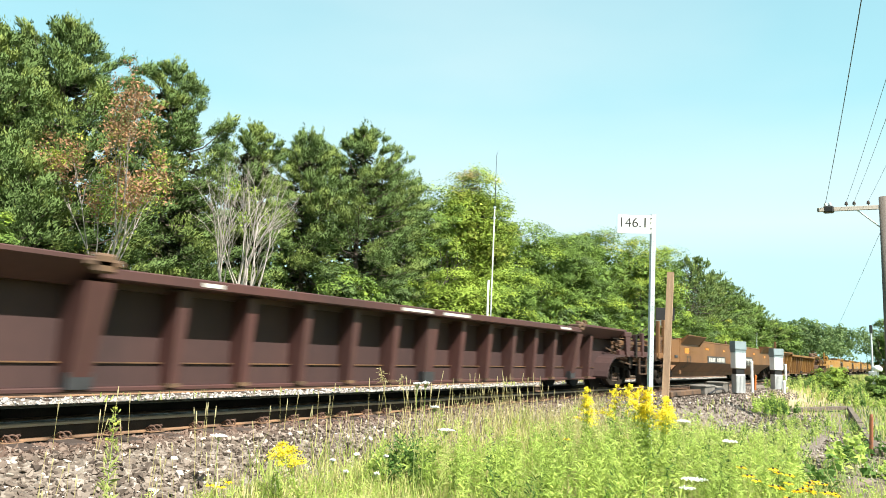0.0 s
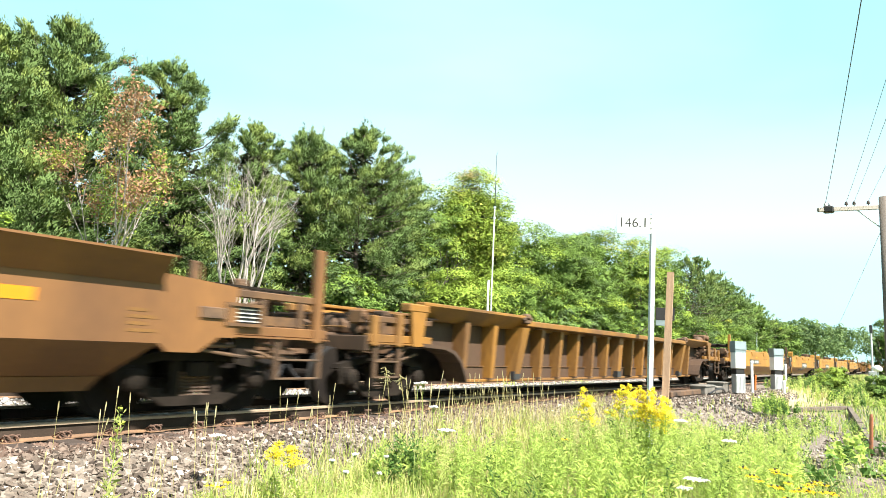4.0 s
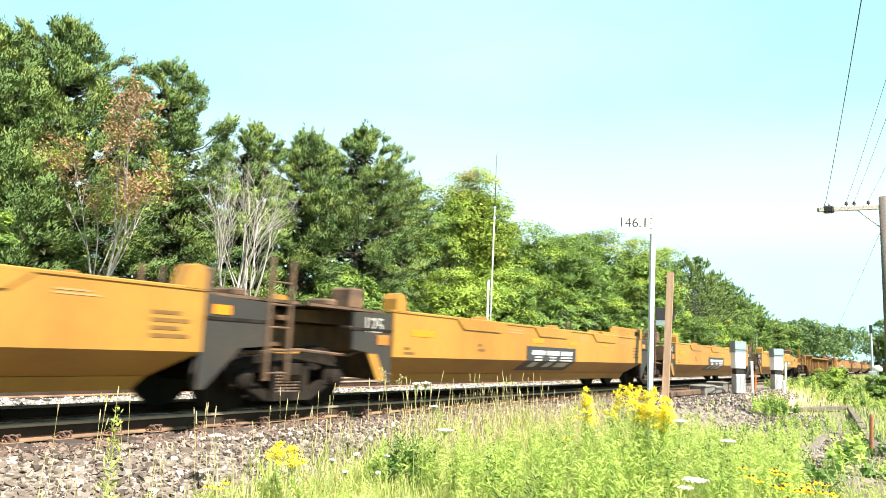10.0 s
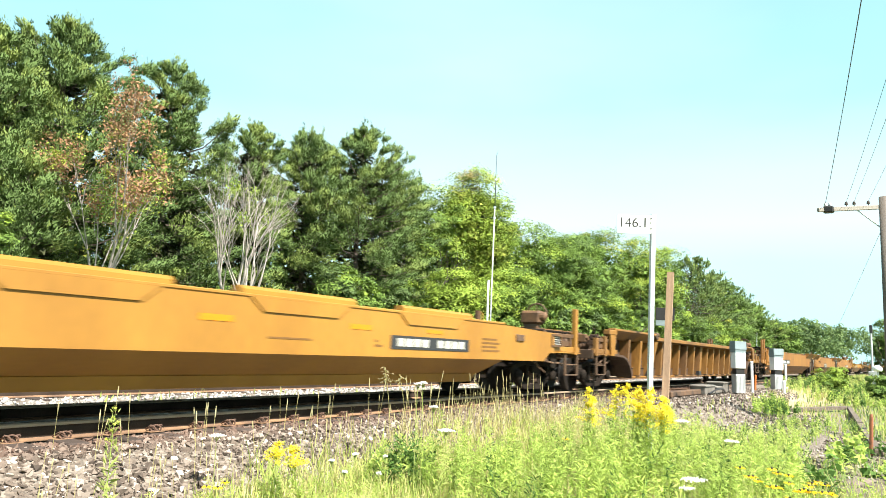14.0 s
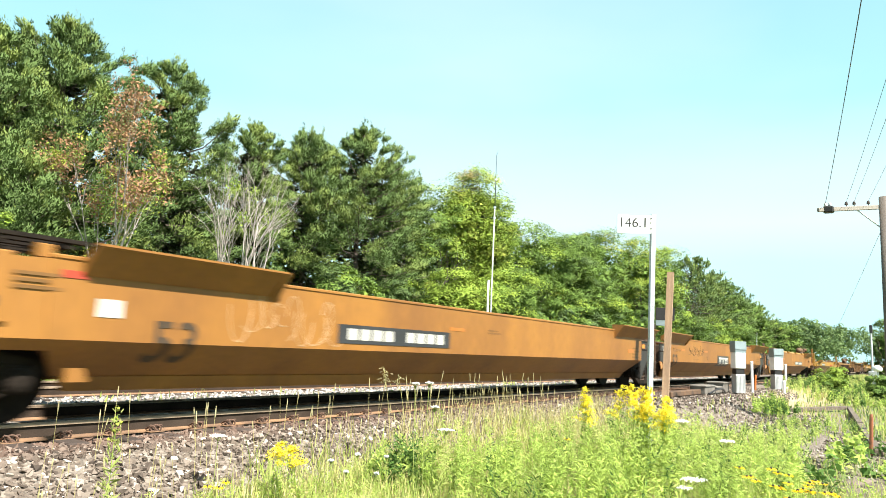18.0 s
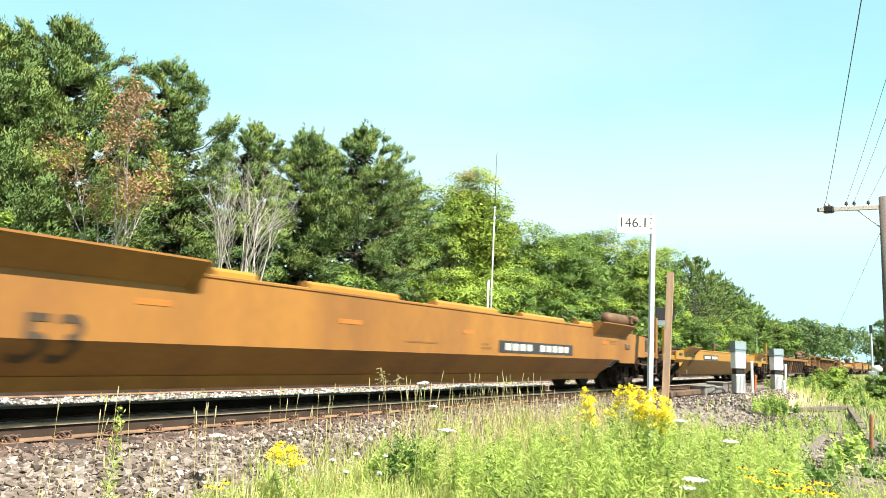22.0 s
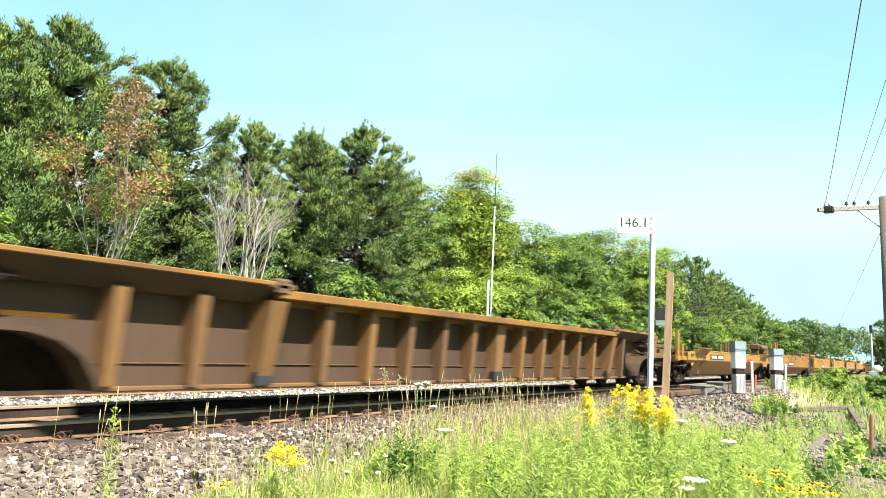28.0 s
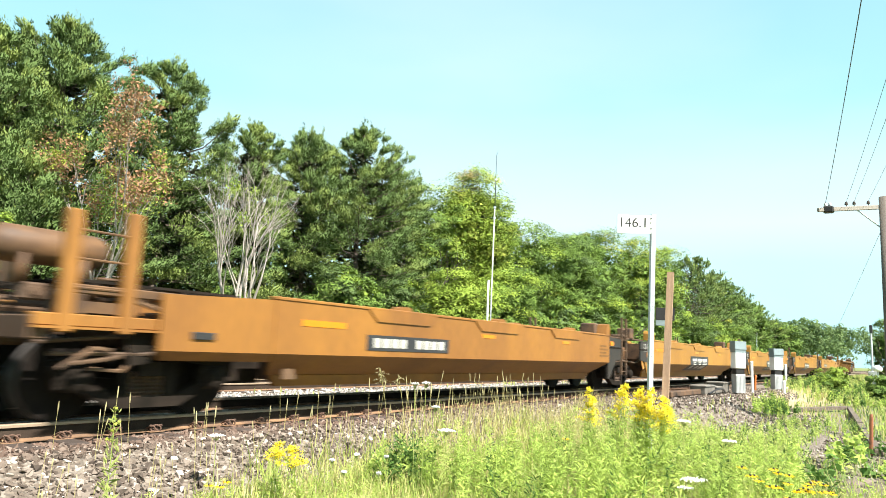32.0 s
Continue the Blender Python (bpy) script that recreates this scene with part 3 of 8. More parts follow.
def linked_end(u, x0, s, xt, mark=""):
    """The dark end of an articulated unit, from the side's end x0 to the shared truck at xt."""
    X = lambda a: x0 + s * a
    reach = abs(xt - x0)
    span = lambda a, b: (min(X(a), X(b)), max(X(a), X(b)))
    for side in (-1, 1):
        sh = Shape()
        y = side * 1.47
        a = 0.0
        poly = [(X(0), 0.36), (X(0.1), 0.36), (X(0.62), 0.86), (X(0.95 if mark else 1.1), 0.90), (X(0.95 if mark else 1.1), 1.46), (X(0), 1.50)]
        sh.prism(poly, "y", min(y, y - side * 0.05), max(y, y - side * 0.05))
        part("end_plate", sh, M_ENDPLATE, u, "black painted end plate")
        if mark:
            sh = Shape()
            sh.prism([(X(0.62), 0.84), (X(0.40), 0.84), (X(0.14), 0.42), (X(0.36), 0.42)], "y", min(y, y + side * 0.03), max(y, y + side * 0.03))
            part("jacking_pad", sh, M_YELLOW, u)
        else:
            sh = Shape()
            sh.box(X(0.28) - 0.13, X(0.28) + 0.13, min(y, y + side * 0.008), max(y, y + side * 0.008), 1.26, 1.38)
            part("reflective_strip", sh, M_REFLECT, u, "orange reflective strip")
        if mark:
            sh = Shape()
            sh.box(X(0.22) - 0.14, X(0.22) + 0.14, min(y, y + side * 0.008), max(y, y + side * 0.008), 0.98, 1.14)
            part("card_holder", sh, M_PATCH, u)
        if side < 0 and mark:
            lettering(mark, 0.33, M_WHITE, u, pose(X(0.48), y - 0.004, 1.27, 90, 0, 0), "number")
        for k, z in enumerate((1.22, 1.40)):
            b = Shape()
            q = span(0.0, 1.0)
            b.box(q[0], q[1], y - 0.012 - (0.0 if side < 0 else -0.0), y + 0.012, z - 0.2 * k - 0.01, z - 0.2 * k + 0.01)
            part("stiffener", b, M_TRUCK, u)
        for z in (0.55, 0.85, 1.15, 1.45, 1.75) if not mark else ():
            g = Shape()
            g.tube((X(1.05), y, z), (X(1.42), y, z), 0.014, n=6)
            part("rung", g, M_GRIME, u)
        if not mark:
            for a in (1.05, 1.42):
                g = Shape()
                g.box(X(a) - 0.025, X(a) + 0.025, y - 0.025, y + 0.025, 0.45, 2.08)
                part("ladder_post", g, M_GRIME, u)
    sh = Shape()
    a, b = span(-0.4, reach + 0.1)
    sh.box(a, b, -0.55, 0.55, 0.86, 1.28, 0.04)
    sh.prism([(X(0.2), 1.28), (X(reach), 1.28), (X(reach - 0.3), 1.46), (X(0.2), 1.50)], "y", -0.8, 0.8)
    part("link_arm", sh, M_TAN, u, "dusty tan articulation arm")
    sh = Shape()
    a, b = span(0.0, reach - 0.1)
    sh.box(a, b, -1.25, 1.25, 1.50, 1.54)
    part("walkway", sh, M_GRIME, u)
    for k, (a, w, h) in enumerate(((0.35, 0.16, 0.34), (0.95, 0.12, 0.12))):
        sh = Shape()
        sh.box(X(a) - w, X(a) + w, -1.0, -0.55, 1.54, 1.54 + h, 0.03)
        part("valve_box", sh, M_GRIME, u)
    sh = Shape()
    sh.path([(X(0.3), -1.3, 0.95), (X(0.8), -1.25, 0.8), (X(reach), -1.2, 0.86)], 0.025, 6)
    part("brake_pipe", sh, M_GRIME, u)


def well_floor(u, half):
    sh = Shape()
    for k in range(int(half)):
        x = -half + 1.0 + 2 * k * (half - 1) / max(1, int(half) - 1)
        sh.box(x - 0.12, x + 0.12, -0.98, 0.98, 0.345, 0.43)
    for y in (-0.9, 0.9):
        sh.box(-half + 0.4, half - 0.4, y - 0.1, y + 0.1, 0.36, 0.43)
    sh.box(-half + 0.3, half - 0.3, -1.0, 1.0, 0.43, 0.45)
    part("well_floor", sh, M_GRIME, u)
    for s in (-1, 1):
        sh = Shape()
        sh.prism([(s * (half - 0.3), 0.38), (s * half, 0.92), (s * half, 1.42), (s * (half - 0.06), 1.42), (s * (half - 0.06), 0.95), (s * (half - 0.36), 0.38)], "y", -0.99, 0.99)
        part("bulkhead", sh, M_GRIME, u)


def rib_wagon(name, label, centre, mat, panel, halves=(10.35, 9.75), bump=6.4, pitch=1.05, trucks=(-10.85, 10.0), ends=((1.5,), (1.5,)), patches=(), chord=None):
    u = tagged(new(name), label, "rail wagon", "wagons of the train")
    u.empty_display_size = 0.5
    H = {-1: halves[0], 1: halves[1]}
    for s in (-1, 1):
        Y = lambda d: s * (1.5 - d)
        yy = lambda a, b: (min(Y(a), Y(b)), max(Y(a), Y(b)))
        # recessed side with wheel arches at both ends
        arch = {e: [(H[e] - b, z) for b, z in ((1.50, 0.36), (1.43, 0.5), (1.28, 0.72), (1.05, 0.87), (0.75, 0.95), (0.05, 0.98), (0.0, 1.5))] for e in (-1, 1)}
        poly = [(-x, z) for x, z in reversed(arch[-1])] + arch[1]
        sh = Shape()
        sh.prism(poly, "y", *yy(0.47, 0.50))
        part("side_panel", sh, panel, u, "dark recessed steel side panel")
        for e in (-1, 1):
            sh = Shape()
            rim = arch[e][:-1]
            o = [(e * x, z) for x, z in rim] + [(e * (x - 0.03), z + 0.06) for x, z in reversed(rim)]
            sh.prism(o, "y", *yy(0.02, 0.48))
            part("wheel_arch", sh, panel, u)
        sh = Shape()
        c0, c1 = yy(0.0, 0.47)
        sh.box(-bump, bump, c0, c1, 1.53, 1.655, 0.015)
        sh.box(-bump, bump, *yy(0.40, 0.47), 1.46, 1.53)
        part("top_chord", sh, chord or mat, u)
        for e in (-1, 1):
            sh = Shape()
            a, b = sorted((e * bump, e * H[e]))
            sh.box(a, b, *yy(0.0, 0.2), 1.69, 1.755, 0.012)
            part("end_chord", sh, chord or mat, u)
            sh = Shape()
            sh.prism([(Y(0.015), 1.69), (Y(0.30), 1.46), (Y(0.47), 1.46), (Y(0.07), 1.69)], "x", a, b)
            # with a separate chord paint, the skirt's shade is put in as panel colour
            part("chord_skirt", sh, mat if not chord else panel, u)
            sh = Shape()
            sh.box(e * bump - 0.22, e * bump + 0.22, *yy(-0.02, 0.3), 1.64, 1.74, 0.03)
            sh.box(e * bump - 0.13, e * bump + 0.13, *yy(-0.02, 0.12), 1.58, 1.80, 0.03)
            part("corner_casting", sh, M_GRIME, u)
        sh = Shape()
        sh.box(-H[-1] + 1.55, H[1] - 1.55, *yy(0.33, 0.50), 0.335, 0.39, 0.01)
        part("bottom_sill", sh, mat, u)
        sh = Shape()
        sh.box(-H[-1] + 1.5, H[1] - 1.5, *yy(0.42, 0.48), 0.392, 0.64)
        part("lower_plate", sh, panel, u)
        # paler tan than the plates: the ledge's lit edge is put into its colour
        sh = Shape()
        sh.box(-H[-1] + 1.5, H[1] - 1.5, *yy(0.395, 0.47), 0.642, 0.655)
        part("ledge", sh, M_TAN, u)
        for k in range(-8, 8):
            x = k * pitch if abs(k) < 6 else math.copysign(bump + (abs(k) - 6) * 1.1, k)
            wide = 0.17 if k == 0 else (0.15 if abs(k) == 6 else 0.085)
            foot = 0.40
            sh = Shape()
            t0, t1 = wide, wide * 0.72
            y_out, y_in = Y(0.035 if abs(k) == 6 else 0.17), Y(0.48)
            zt = 1.50
            v = [(x - t0, y_out, zt), (x + t0, y_out, zt), (x + t0 * 1.1, y_in, zt), (x - t0 * 1.1, y_in, zt),
                 (x - t1, Y(0.25), foot), (x + t1, Y(0.25), foot), (x + t1 * 1.5, y_in, foot), (x - t1 * 1.5, y_in, foot)]
            if s > 0:
                v = v[::-1]
            sh.add(v, [(0, 1, 2, 3), (7, 6, 5, 4), (0, 4, 5, 1), (1, 5, 6, 2), (3, 2, 6, 7), (0, 3, 7, 4)])
            part("rib", sh, mat, u)
            if abs(k) < 8:
                b = Shape()
                b.box(x - t1 * 1.3, x + t1 * 1.3, *yy(0.23, 0.49), 0.375, 0.42 if wide < 0.14 else 0.55)
                part("rib_foot", b, M_BLACK if wide > 0.14 else M_GRIME, u)
        for e in (-1, 1):
            # stout plate that closes the side, with a low sill beyond it
            sh = Shape()
            half = H[e]
            sh.prism([(e * (half + 0.02), 0.98), (e * (half + 0.28), 0.98), (e * (half + 0.36), 1.60), (e * (half - 0.10), 1.68)], "y", *yy(0.0, 0.06))
            part("end_post", sh, chord or mat, u)
            sh = Shape()
            a, b = sorted((e * (half - 0.16), e * (half + 0.42)))
            sh.box(a, b, *yy(-0.01, 0.2), 1.56, 1.70, 0.02)
            part("end_cap", sh, chord or mat, u)
    for x, z, w, h, m in patches:
        sh = Shape()
        y = -1.033 if z < 1.45 else -1.506
        sh.box(x - w / 2, x + w / 2, y, y + 0.008, z - h / 2, z + h / 2)
        part("paint_patch", sh, m, u)
    # added dark sheets behind the arches that stand in for the shade there
    for e in (-1, 1):
        for side in (-0.55, 0.55):
            sh = Shape()
            a, b = sorted((e * (H[e] - 2.1), e * (H[e] - 0.72)))
            sh.box(a, b, side - 0.02, side + 0.02, 0.33, 1.02)
            part("inner_web", sh, M_TRUCK, u)
    well_floor(u, H[1] - 1.7)
    for s, x, (post, *gear) in zip((-1, 1), trucks, ends):
        truck(u, centre, x)
        more = dict(posts=(0.66, 1.3), hang=(0.63, 1.24)) if s < 0 else dict(posts=(1.45, 2.1), hang=(1.48, 2.15))
        more.update(gear[0] if gear else {})
        coupling_end(u, x - s * (0.55 if s < 0 else 0.35), s, mat, post, **more)
    return u


def low_rib_wagon(name, label, centre, mat, panel, trucks=8.45):
    """A lower wagon with slanted posts and open ends over its trucks."""
    u = tagged(new(name), label, "rail wagon", "wagons of the train")
    half, well = 7.75, 5.4
    for s in (-1, 1):
        Y = lambda d: s * (1.5 - d)
        yy = lambda a, b: (min(Y(a), Y(b)), max(Y(a), Y(b)))
        sh = Shape()
        sh.box(-half, half, *yy(0.0, 0.34), 1.22, 1.38, 0.015)
        part("top_chord", sh, mat, u)
        sh = Shape()
        sh.prism([(-well - 0.25, 0.36), (well + 0.25, 0.36), (well - 0.05, 1.22), (-well + 0.05, 1.22)], "y", *yy(0.33, 0.36))
        part("side_panel", sh, panel, u)
        sh = Shape()
        sh.box(-well - 0.3, well + 0.3, *yy(0.08, 0.24), 0.34, 0.40, 0.01)
        sh.box(-well - 0.2, well + 0.2, *yy(0.28, 0.35), 0.40, 0.56)
        part("bottom_sill", sh, panel, u)
        for k in range(-6, 7):
            x = k * well / 6
            w = 0.10 if abs(k) in (0, 6) else 0.06
            sh = Shape()
            sh.prism([(Y(0.03), 1.22), (Y(0.18), 0.42), (Y(0.34), 0.42), (Y(0.34), 1.22)], "x", x - w, x + w)
            part("rib", sh, mat if k == 0 else panel, u)
        for e in (-1, 1):
            for q in (6.4, 7.35):
                sh = Shape()
                sh.box(e * q - 0.14, e * q + 0.14, *yy(0.0, 0.08), 0.98, 1.22, 0.01)
                part("bracket", sh, mat, u)
    well_floor(u, well + 0.1)
    for s in (-1, 1):
        sh = Shape()
        for yy in (0,):
            q0 = Shape()
            q0.path([(s * 5.0, 0.9, 1.62), (s * 9.0, 0.9, 1.66)], 0.035, 6)
            part("pipe_rail", q0, M_GRIME, u)
        sh.path([(s * 4.8, -1.1, 1.58), (s * 6.5, -1.1, 1.62), (s * 9.4, -1.1, 1.6)], 0.035, 6)
        for q in (4.9, 6.6, 8.4):
            sh.tube((s * q, -1.1, 1.38), (s * q, -1.1, 1.62), 0.04, n=6)
        part("pipe_rail", sh, M_GRIME, u)
        truck(u, centre, s * trucks)
        coupling_end(u, s * (half - 0.3), s, mat, 1.5 if s < 0 else 1.9, (0.4, 1.6, 1.75) if s > 0 else (), (1.9, 1.9) if s > 0 else (), posts=(1.2,) if s < 0 else (1.5, 2.1), hang=(0.9, 1.2) if s < 0 else (1.5, 2.1), low=True, deck=1.36)
    return u


def bars(u, x0, x1, z0, z1, n, mat, y=-1.512, gap=0.25, name="mark"):
    """Plain upright bars for writing, in one plate of marks."""
    w = (x1 - x0) / n
    for k in range(n):
        if n > 6 and k == 4:
            continue
        a = x0 + k * w
        sh = Shape()
        sh.box(a + w * gap / 2, a + w * (1 - gap / 2), y - 0.003, y + 0.003, z0, z1)
        part(name, sh, mat, u)


def sign_panel(u, x0, x1, z0, z1, letters, y=-1.506, knee=0.0):
    """A black-bordered panel with pale block marks."""
    def fold(s_):
        # follows the side where it turns inwards below the knee
        s_.v = [(q[0], q[1] + max(0.0, knee - q[2]) * 0.44 / (knee - 0.50), q[2]) for q in s_.v] if knee else s_.v
        return s_

    sh = Shape()
    cut = [z0, knee, z1] if z0 < knee < z1 else [z0, z1]
    for a, b in zip(cut, cut[1:]):
        sh.box(x0, x1, y - 0.004, y + 0.004, a, b)
    p = part("sign_panel", sh, M_BLACK, u, "black panel with pale block marks") if not knee else part("sign_panel", fold(sh), M_BLACK, u, "black panel with pale block marks")
    h, w = z1 - z0, x1 - x0
    if letters == 3:
        # three blocky striped shapes
        for k in range(3):
            a = x0 + w * (0.09 + 0.285 * k)
            b = a + w * 0.25
            m = Shape()
            sl = w * 0.03
            rows = [(0.15, 0.34), (0.40, 0.46), (0.52, 0.58), (0.64, 0.85)]
            bend = (z1 - knee) / h
            rows = [r_ for p0, p1 in rows for r_ in (((p0, bend), (bend, p1)) if p0 < bend < p1 else ((p0, p1),))]
            for p0, p1 in rows:
                q = (b - a) * (0.0 if p0 < 0.2 or k == 2 else 0.24)
                m.prism([(a + q + sl * (0.5 - p1), z1 - h * p1), (b - q + sl * (0.5 - p1), z1 - h * p1), (b - q + sl * (0.5 - p0), z1 - h * p0), (a + q + sl * (0.5 - p0), z1 - h * p0)], "y", y - 0.008, y - 0.003)
            part("mark", fold(m), M_WHITE, u)
    else:
        bars(u, x0 + w * 0.06, x0 + w * 0.94, z0 + h * 0.2, z1 - h * 0.2, letters, M_WHITE, y - 0.006)
    return p


def smooth_wagon(name, label, centre, mat, half, trucks, ends, top=1.54, raised=None, caps=(), lids=(), signs=(), lamps=(), digits=(), stencils=(), red=(), strips=(), guards=(), scrawl=(), strip_mat=None, knee=0.80, tall=False, window=""):
    """Smooth-sided well wagon. ends: ("coupled", post, tank, brake) or ("linked", mark) at -x and +x. half: the full-height side's ends."""
    u = tagged(new(name), label, "rail wagon", "wagons of the train")
    hl, hr = half
    tl, tr = trucks
    if tall:
        top, knee = 1.71, 0.885
    for s in (-1, 1):
        Y = lambda d: s * (1.5 - d)
        yy = lambda a, b: (min(Y(a), Y(b)), max(Y(a), Y(b)))
        part("side_panel", plate([(hl, hr, Y(0), top - 0.03), (hl, hr, Y(0), knee)], -s * 0.06), mat, u)
        dl, dr = (0.55 if ends[0][0] == "linked" else 0.5), (0.55 if ends[1][0] == "linked" else 0.5)
        part("lower_panel", plate([(hl, hr, Y(0.002), knee - 0.002), (hl + dl * 0.7, hr - dr * 0.7, Y(0.44), 0.50)], -s * 0.05), mat, u)
        part("bottom_lip", plate([(hl + dl * 0.75, hr - dr * 0.75, Y(0.43), 0.498), (hl + dl, hr - dr, Y(0.50 if top > 1.4 else 0.56), 0.34)], -s * 0.05), mat, u)
        sh = Shape()
        sh.box(hl, hr, *yy(-0.015, 0.16), top - 0.03, top + 0.02, 0.012)
        part("top_chord", sh, mat, u)
        if raised:
            for a, b in raised:
                if tall or top < 1.45:
                    gt, gb = (top + 0.13, top - 0.17) if tall else (top + 0.08, top - 0.15)
                    # stands proud of the side and leans outwards over it
                    sh = Shape()
                    sh.prism([(Y(-0.27), gt), (Y(-0.012), gb), (Y(0.0), gb), (Y(0.0), top), (Y(-0.21), gt)], "x", a, b)
                    sh.box(a, b, *yy(-0.285, -0.19), gt - 0.005, gt + 0.02)
                    part("guide_panel", sh, mat, u, "outward-leaning guide panel along the top")
                    e = b if abs(b) < abs(a) else a
                    sh = Shape()
                    sh.prism([(Y(-0.27), gt + 0.01), (Y(-0.015), gb - 0.05), (Y(0.05), gb - 0.05), (Y(0.06), gt + 0.02)], "x", e - 0.06, e + 0.06)
                    part("guide_bracket", sh, mat, u)
                    continue
                sh = Shape()
                sh.prism([(Y(0.0), top + 0.30), (Y(0.17), top + 0.02), (Y(0.22), top + 0.02), (Y(0.06), top + 0.30)], "x", a, b)
                sh.box(a, b, *yy(-0.03, 0.05), top + 0.28, top + 0.325)
                part("guide_panel", sh, mat, u, "outward-leaning guide panel along the top")
                sh = Shape()
                e = b if abs(b) < abs(a) else a
                sh.prism([(Y(-0.02), top + 0.32), (Y(0.0), top - 0.12), (Y(0.16), top - 0.12), (Y(0.1), top + 0.32)], "x", e - 0.05, e + 0.05)
                part("guide_bracket", sh, mat, u)
        for x in caps:
            sh = Shape()
            sh.prism([(x - 0.19, top), (x - 0.15, top + 0.06), (x - 0.08, top + 0.085), (x + 0.08, top + 0.085), (x + 0.15, top + 0.06), (x + 0.19, top)], "y", *yy(0.01, 0.2))
            part("lock_cap", sh, mat, u)
        for a, b in strips:
            sh = Shape()
            sh.prism([(Y(-0.01), top + 0.01), (Y(-0.005), top + 0.07), (Y(0.05), top + 0.115), (Y(0.16), top + 0.11), (Y(0.2), top + 0.01)], "x", a, b)
            part("cover_strip", sh, M_GOLD, u, "bright yellow rounded cover strip")
        for a, b in guards:
            # a raised guard with dark openings, on the top of the side
            o = [(a, top), (b, top), (b, top + 0.27), (a + 0.10, top + 0.27)]
            back_ = Shape()
            back_.prism([(a + 0.02, top), (b, top), (b, top + 0.25), (a + 0.10, top + 0.25)], "y", *yy(0.045, 0.06))
            g_ = part("side_guard", back_, M_BLACK, u, "raised yellow guard with dark openings")
            w = (b - a) / 4
            z0, z1 = top + 0.07, top + 0.19
            for z_, h_ in ((top - 0.01, z0), (z1, top + 0.27)):
                bar = Shape()
                bar.box(a + (0.02 if z_ < top else 0.09), b, *yy(0.0, 0.045), z_, h_, 0.008)
                part("guard_rail", bar, mat, g_)
            edges_ = [a + 0.05] + [a + w * (q + 0.75) for q in range(3)] + [b - 0.06]
            for q, x in enumerate(edges_):
                bar = Shape()
                ww = 0.32 if 0 < q < 4 else 0.06
                bar.box(x - ww, x + ww, *yy(0.003, 0.042), z0 - 0.01, z1 + 0.01)
                part("guard_post", bar, mat, g_)
            bar = Shape()
            bar.box(a - 0.55, a - 0.05, *yy(0.02, 0.2), top - 0.01, top + 0.09, 0.02)
            part("guard_foot", bar, M_GOLD, g_)
        for x, w in lids:
            sh = Shape()
            sh.prism([(x - w / 2 - 0.24, top - 0.02), (x - w / 2, top - 0.20), (x + w / 2, top - 0.20), (x + w / 2 + 0.24, top - 0.02)], "y", *yy(-0.022, 0.0))
            part("side_pocket", sh, mat, u)
    for s, x, t, end in ((-1, hl, tl, ends[0]), (1, hr, tr, ends[1])):
        if end[0] == "linked":
            linked_end(u, x, s, t, end[1])
            for side in () if tall else (-1, 1):
                sh = Shape()
                y = side * 1.38
                sh.prism([(x - s * 0.02, top), (x - s * 0.02, top + 0.20), (x - s * 0.06, top + 0.28), (x - s * 0.14, top + 0.30), (x - s * 0.24, top + 0.27), (x - s * 0.32, top)], "y", y - 0.14, y + 0.14)
                part("corner_guide", sh, mat, u)
        else:
            for side in (-1, 1):
                sh = Shape()
                y = side * 1.49
                # the side goes on over the truck, cut away below
                far = t + s * (0.2 + (end[4] if len(end) > 4 else 0.0))
                if s < 0:
                    sh.prism([(x, knee), (far, knee), (far, top - 0.1), (x, top - 0.03)], "y", min(y, y - side * 0.05), max(y, y - side * 0.05))
                    part("end_panel", sh, mat, u)
                    fall = 0.115 * 0.44 / (knee - 0.50)
                    part("end_skirt", plate([(far, x, y, knee - 0.002), (far + 0.12, x + 0.10, y - side * fall, knee - 0.115)], -side * 0.04), mat, u)
                    sh = Shape()
                    sh.box(far + 0.42, far + 0.75, y - 0.025, y + 0.025, knee + 0.14, knee + 0.23, 0.008)
                    part("door_pocket", sh, M_BLACK, u)
                    continue
                sh.prism([(x, knee), (x + s * 0.12, 0.79), (t - s * 0.35, 0.79), (t - s * 0.05, 0.98), (t + s * (0.2 + (end[4] if len(end) > 4 else 0.0)), 0.98), (t + s * (0.2 + (end[4] if len(end) > 4 else 0.0)), top - 0.1), (x, top - 0.03)], "y", min(y, y - side * 0.05), max(y, y - side * 0.05))
                part("end_panel", sh, mat, u)
                sh = Shape()
                sh.box(x + s * 0.7 - 0.18, x + s * 0.7 + 0.18, y - 0.03, y + 0.03, 1.2, 1.34, 0.01)
                part("door_pocket", sh, M_GRIME, u)
            for side in (-1, 1) if s < 0 else ():
                sh = Shape()
                y = side * 1.40
                sh.prism([(x + 0.30, 0.60), (x + 0.48, 0.60), (x + 0.54, 0.46), (x + 0.30, 0.46)], "y", min(y, y - side * 0.05), max(y, y - side * 0.05))
                part("jacking_pad", sh, mat if tall else M_GRIME, u)
            # added dark sheets close the see-through gap beside the truck, as shade would
            if abs(x - t) > 0.95:
                for side in (-0.55, 0.55):
                    sh = Shape()
                    a, b = sorted((x - s * 0.6, t - s * 0.97))
                    sh.box(a, b, side - 0.02, side + 0.02, 0.36, 1.0)
                    part("inner_web", sh, M_TRUCK, u)
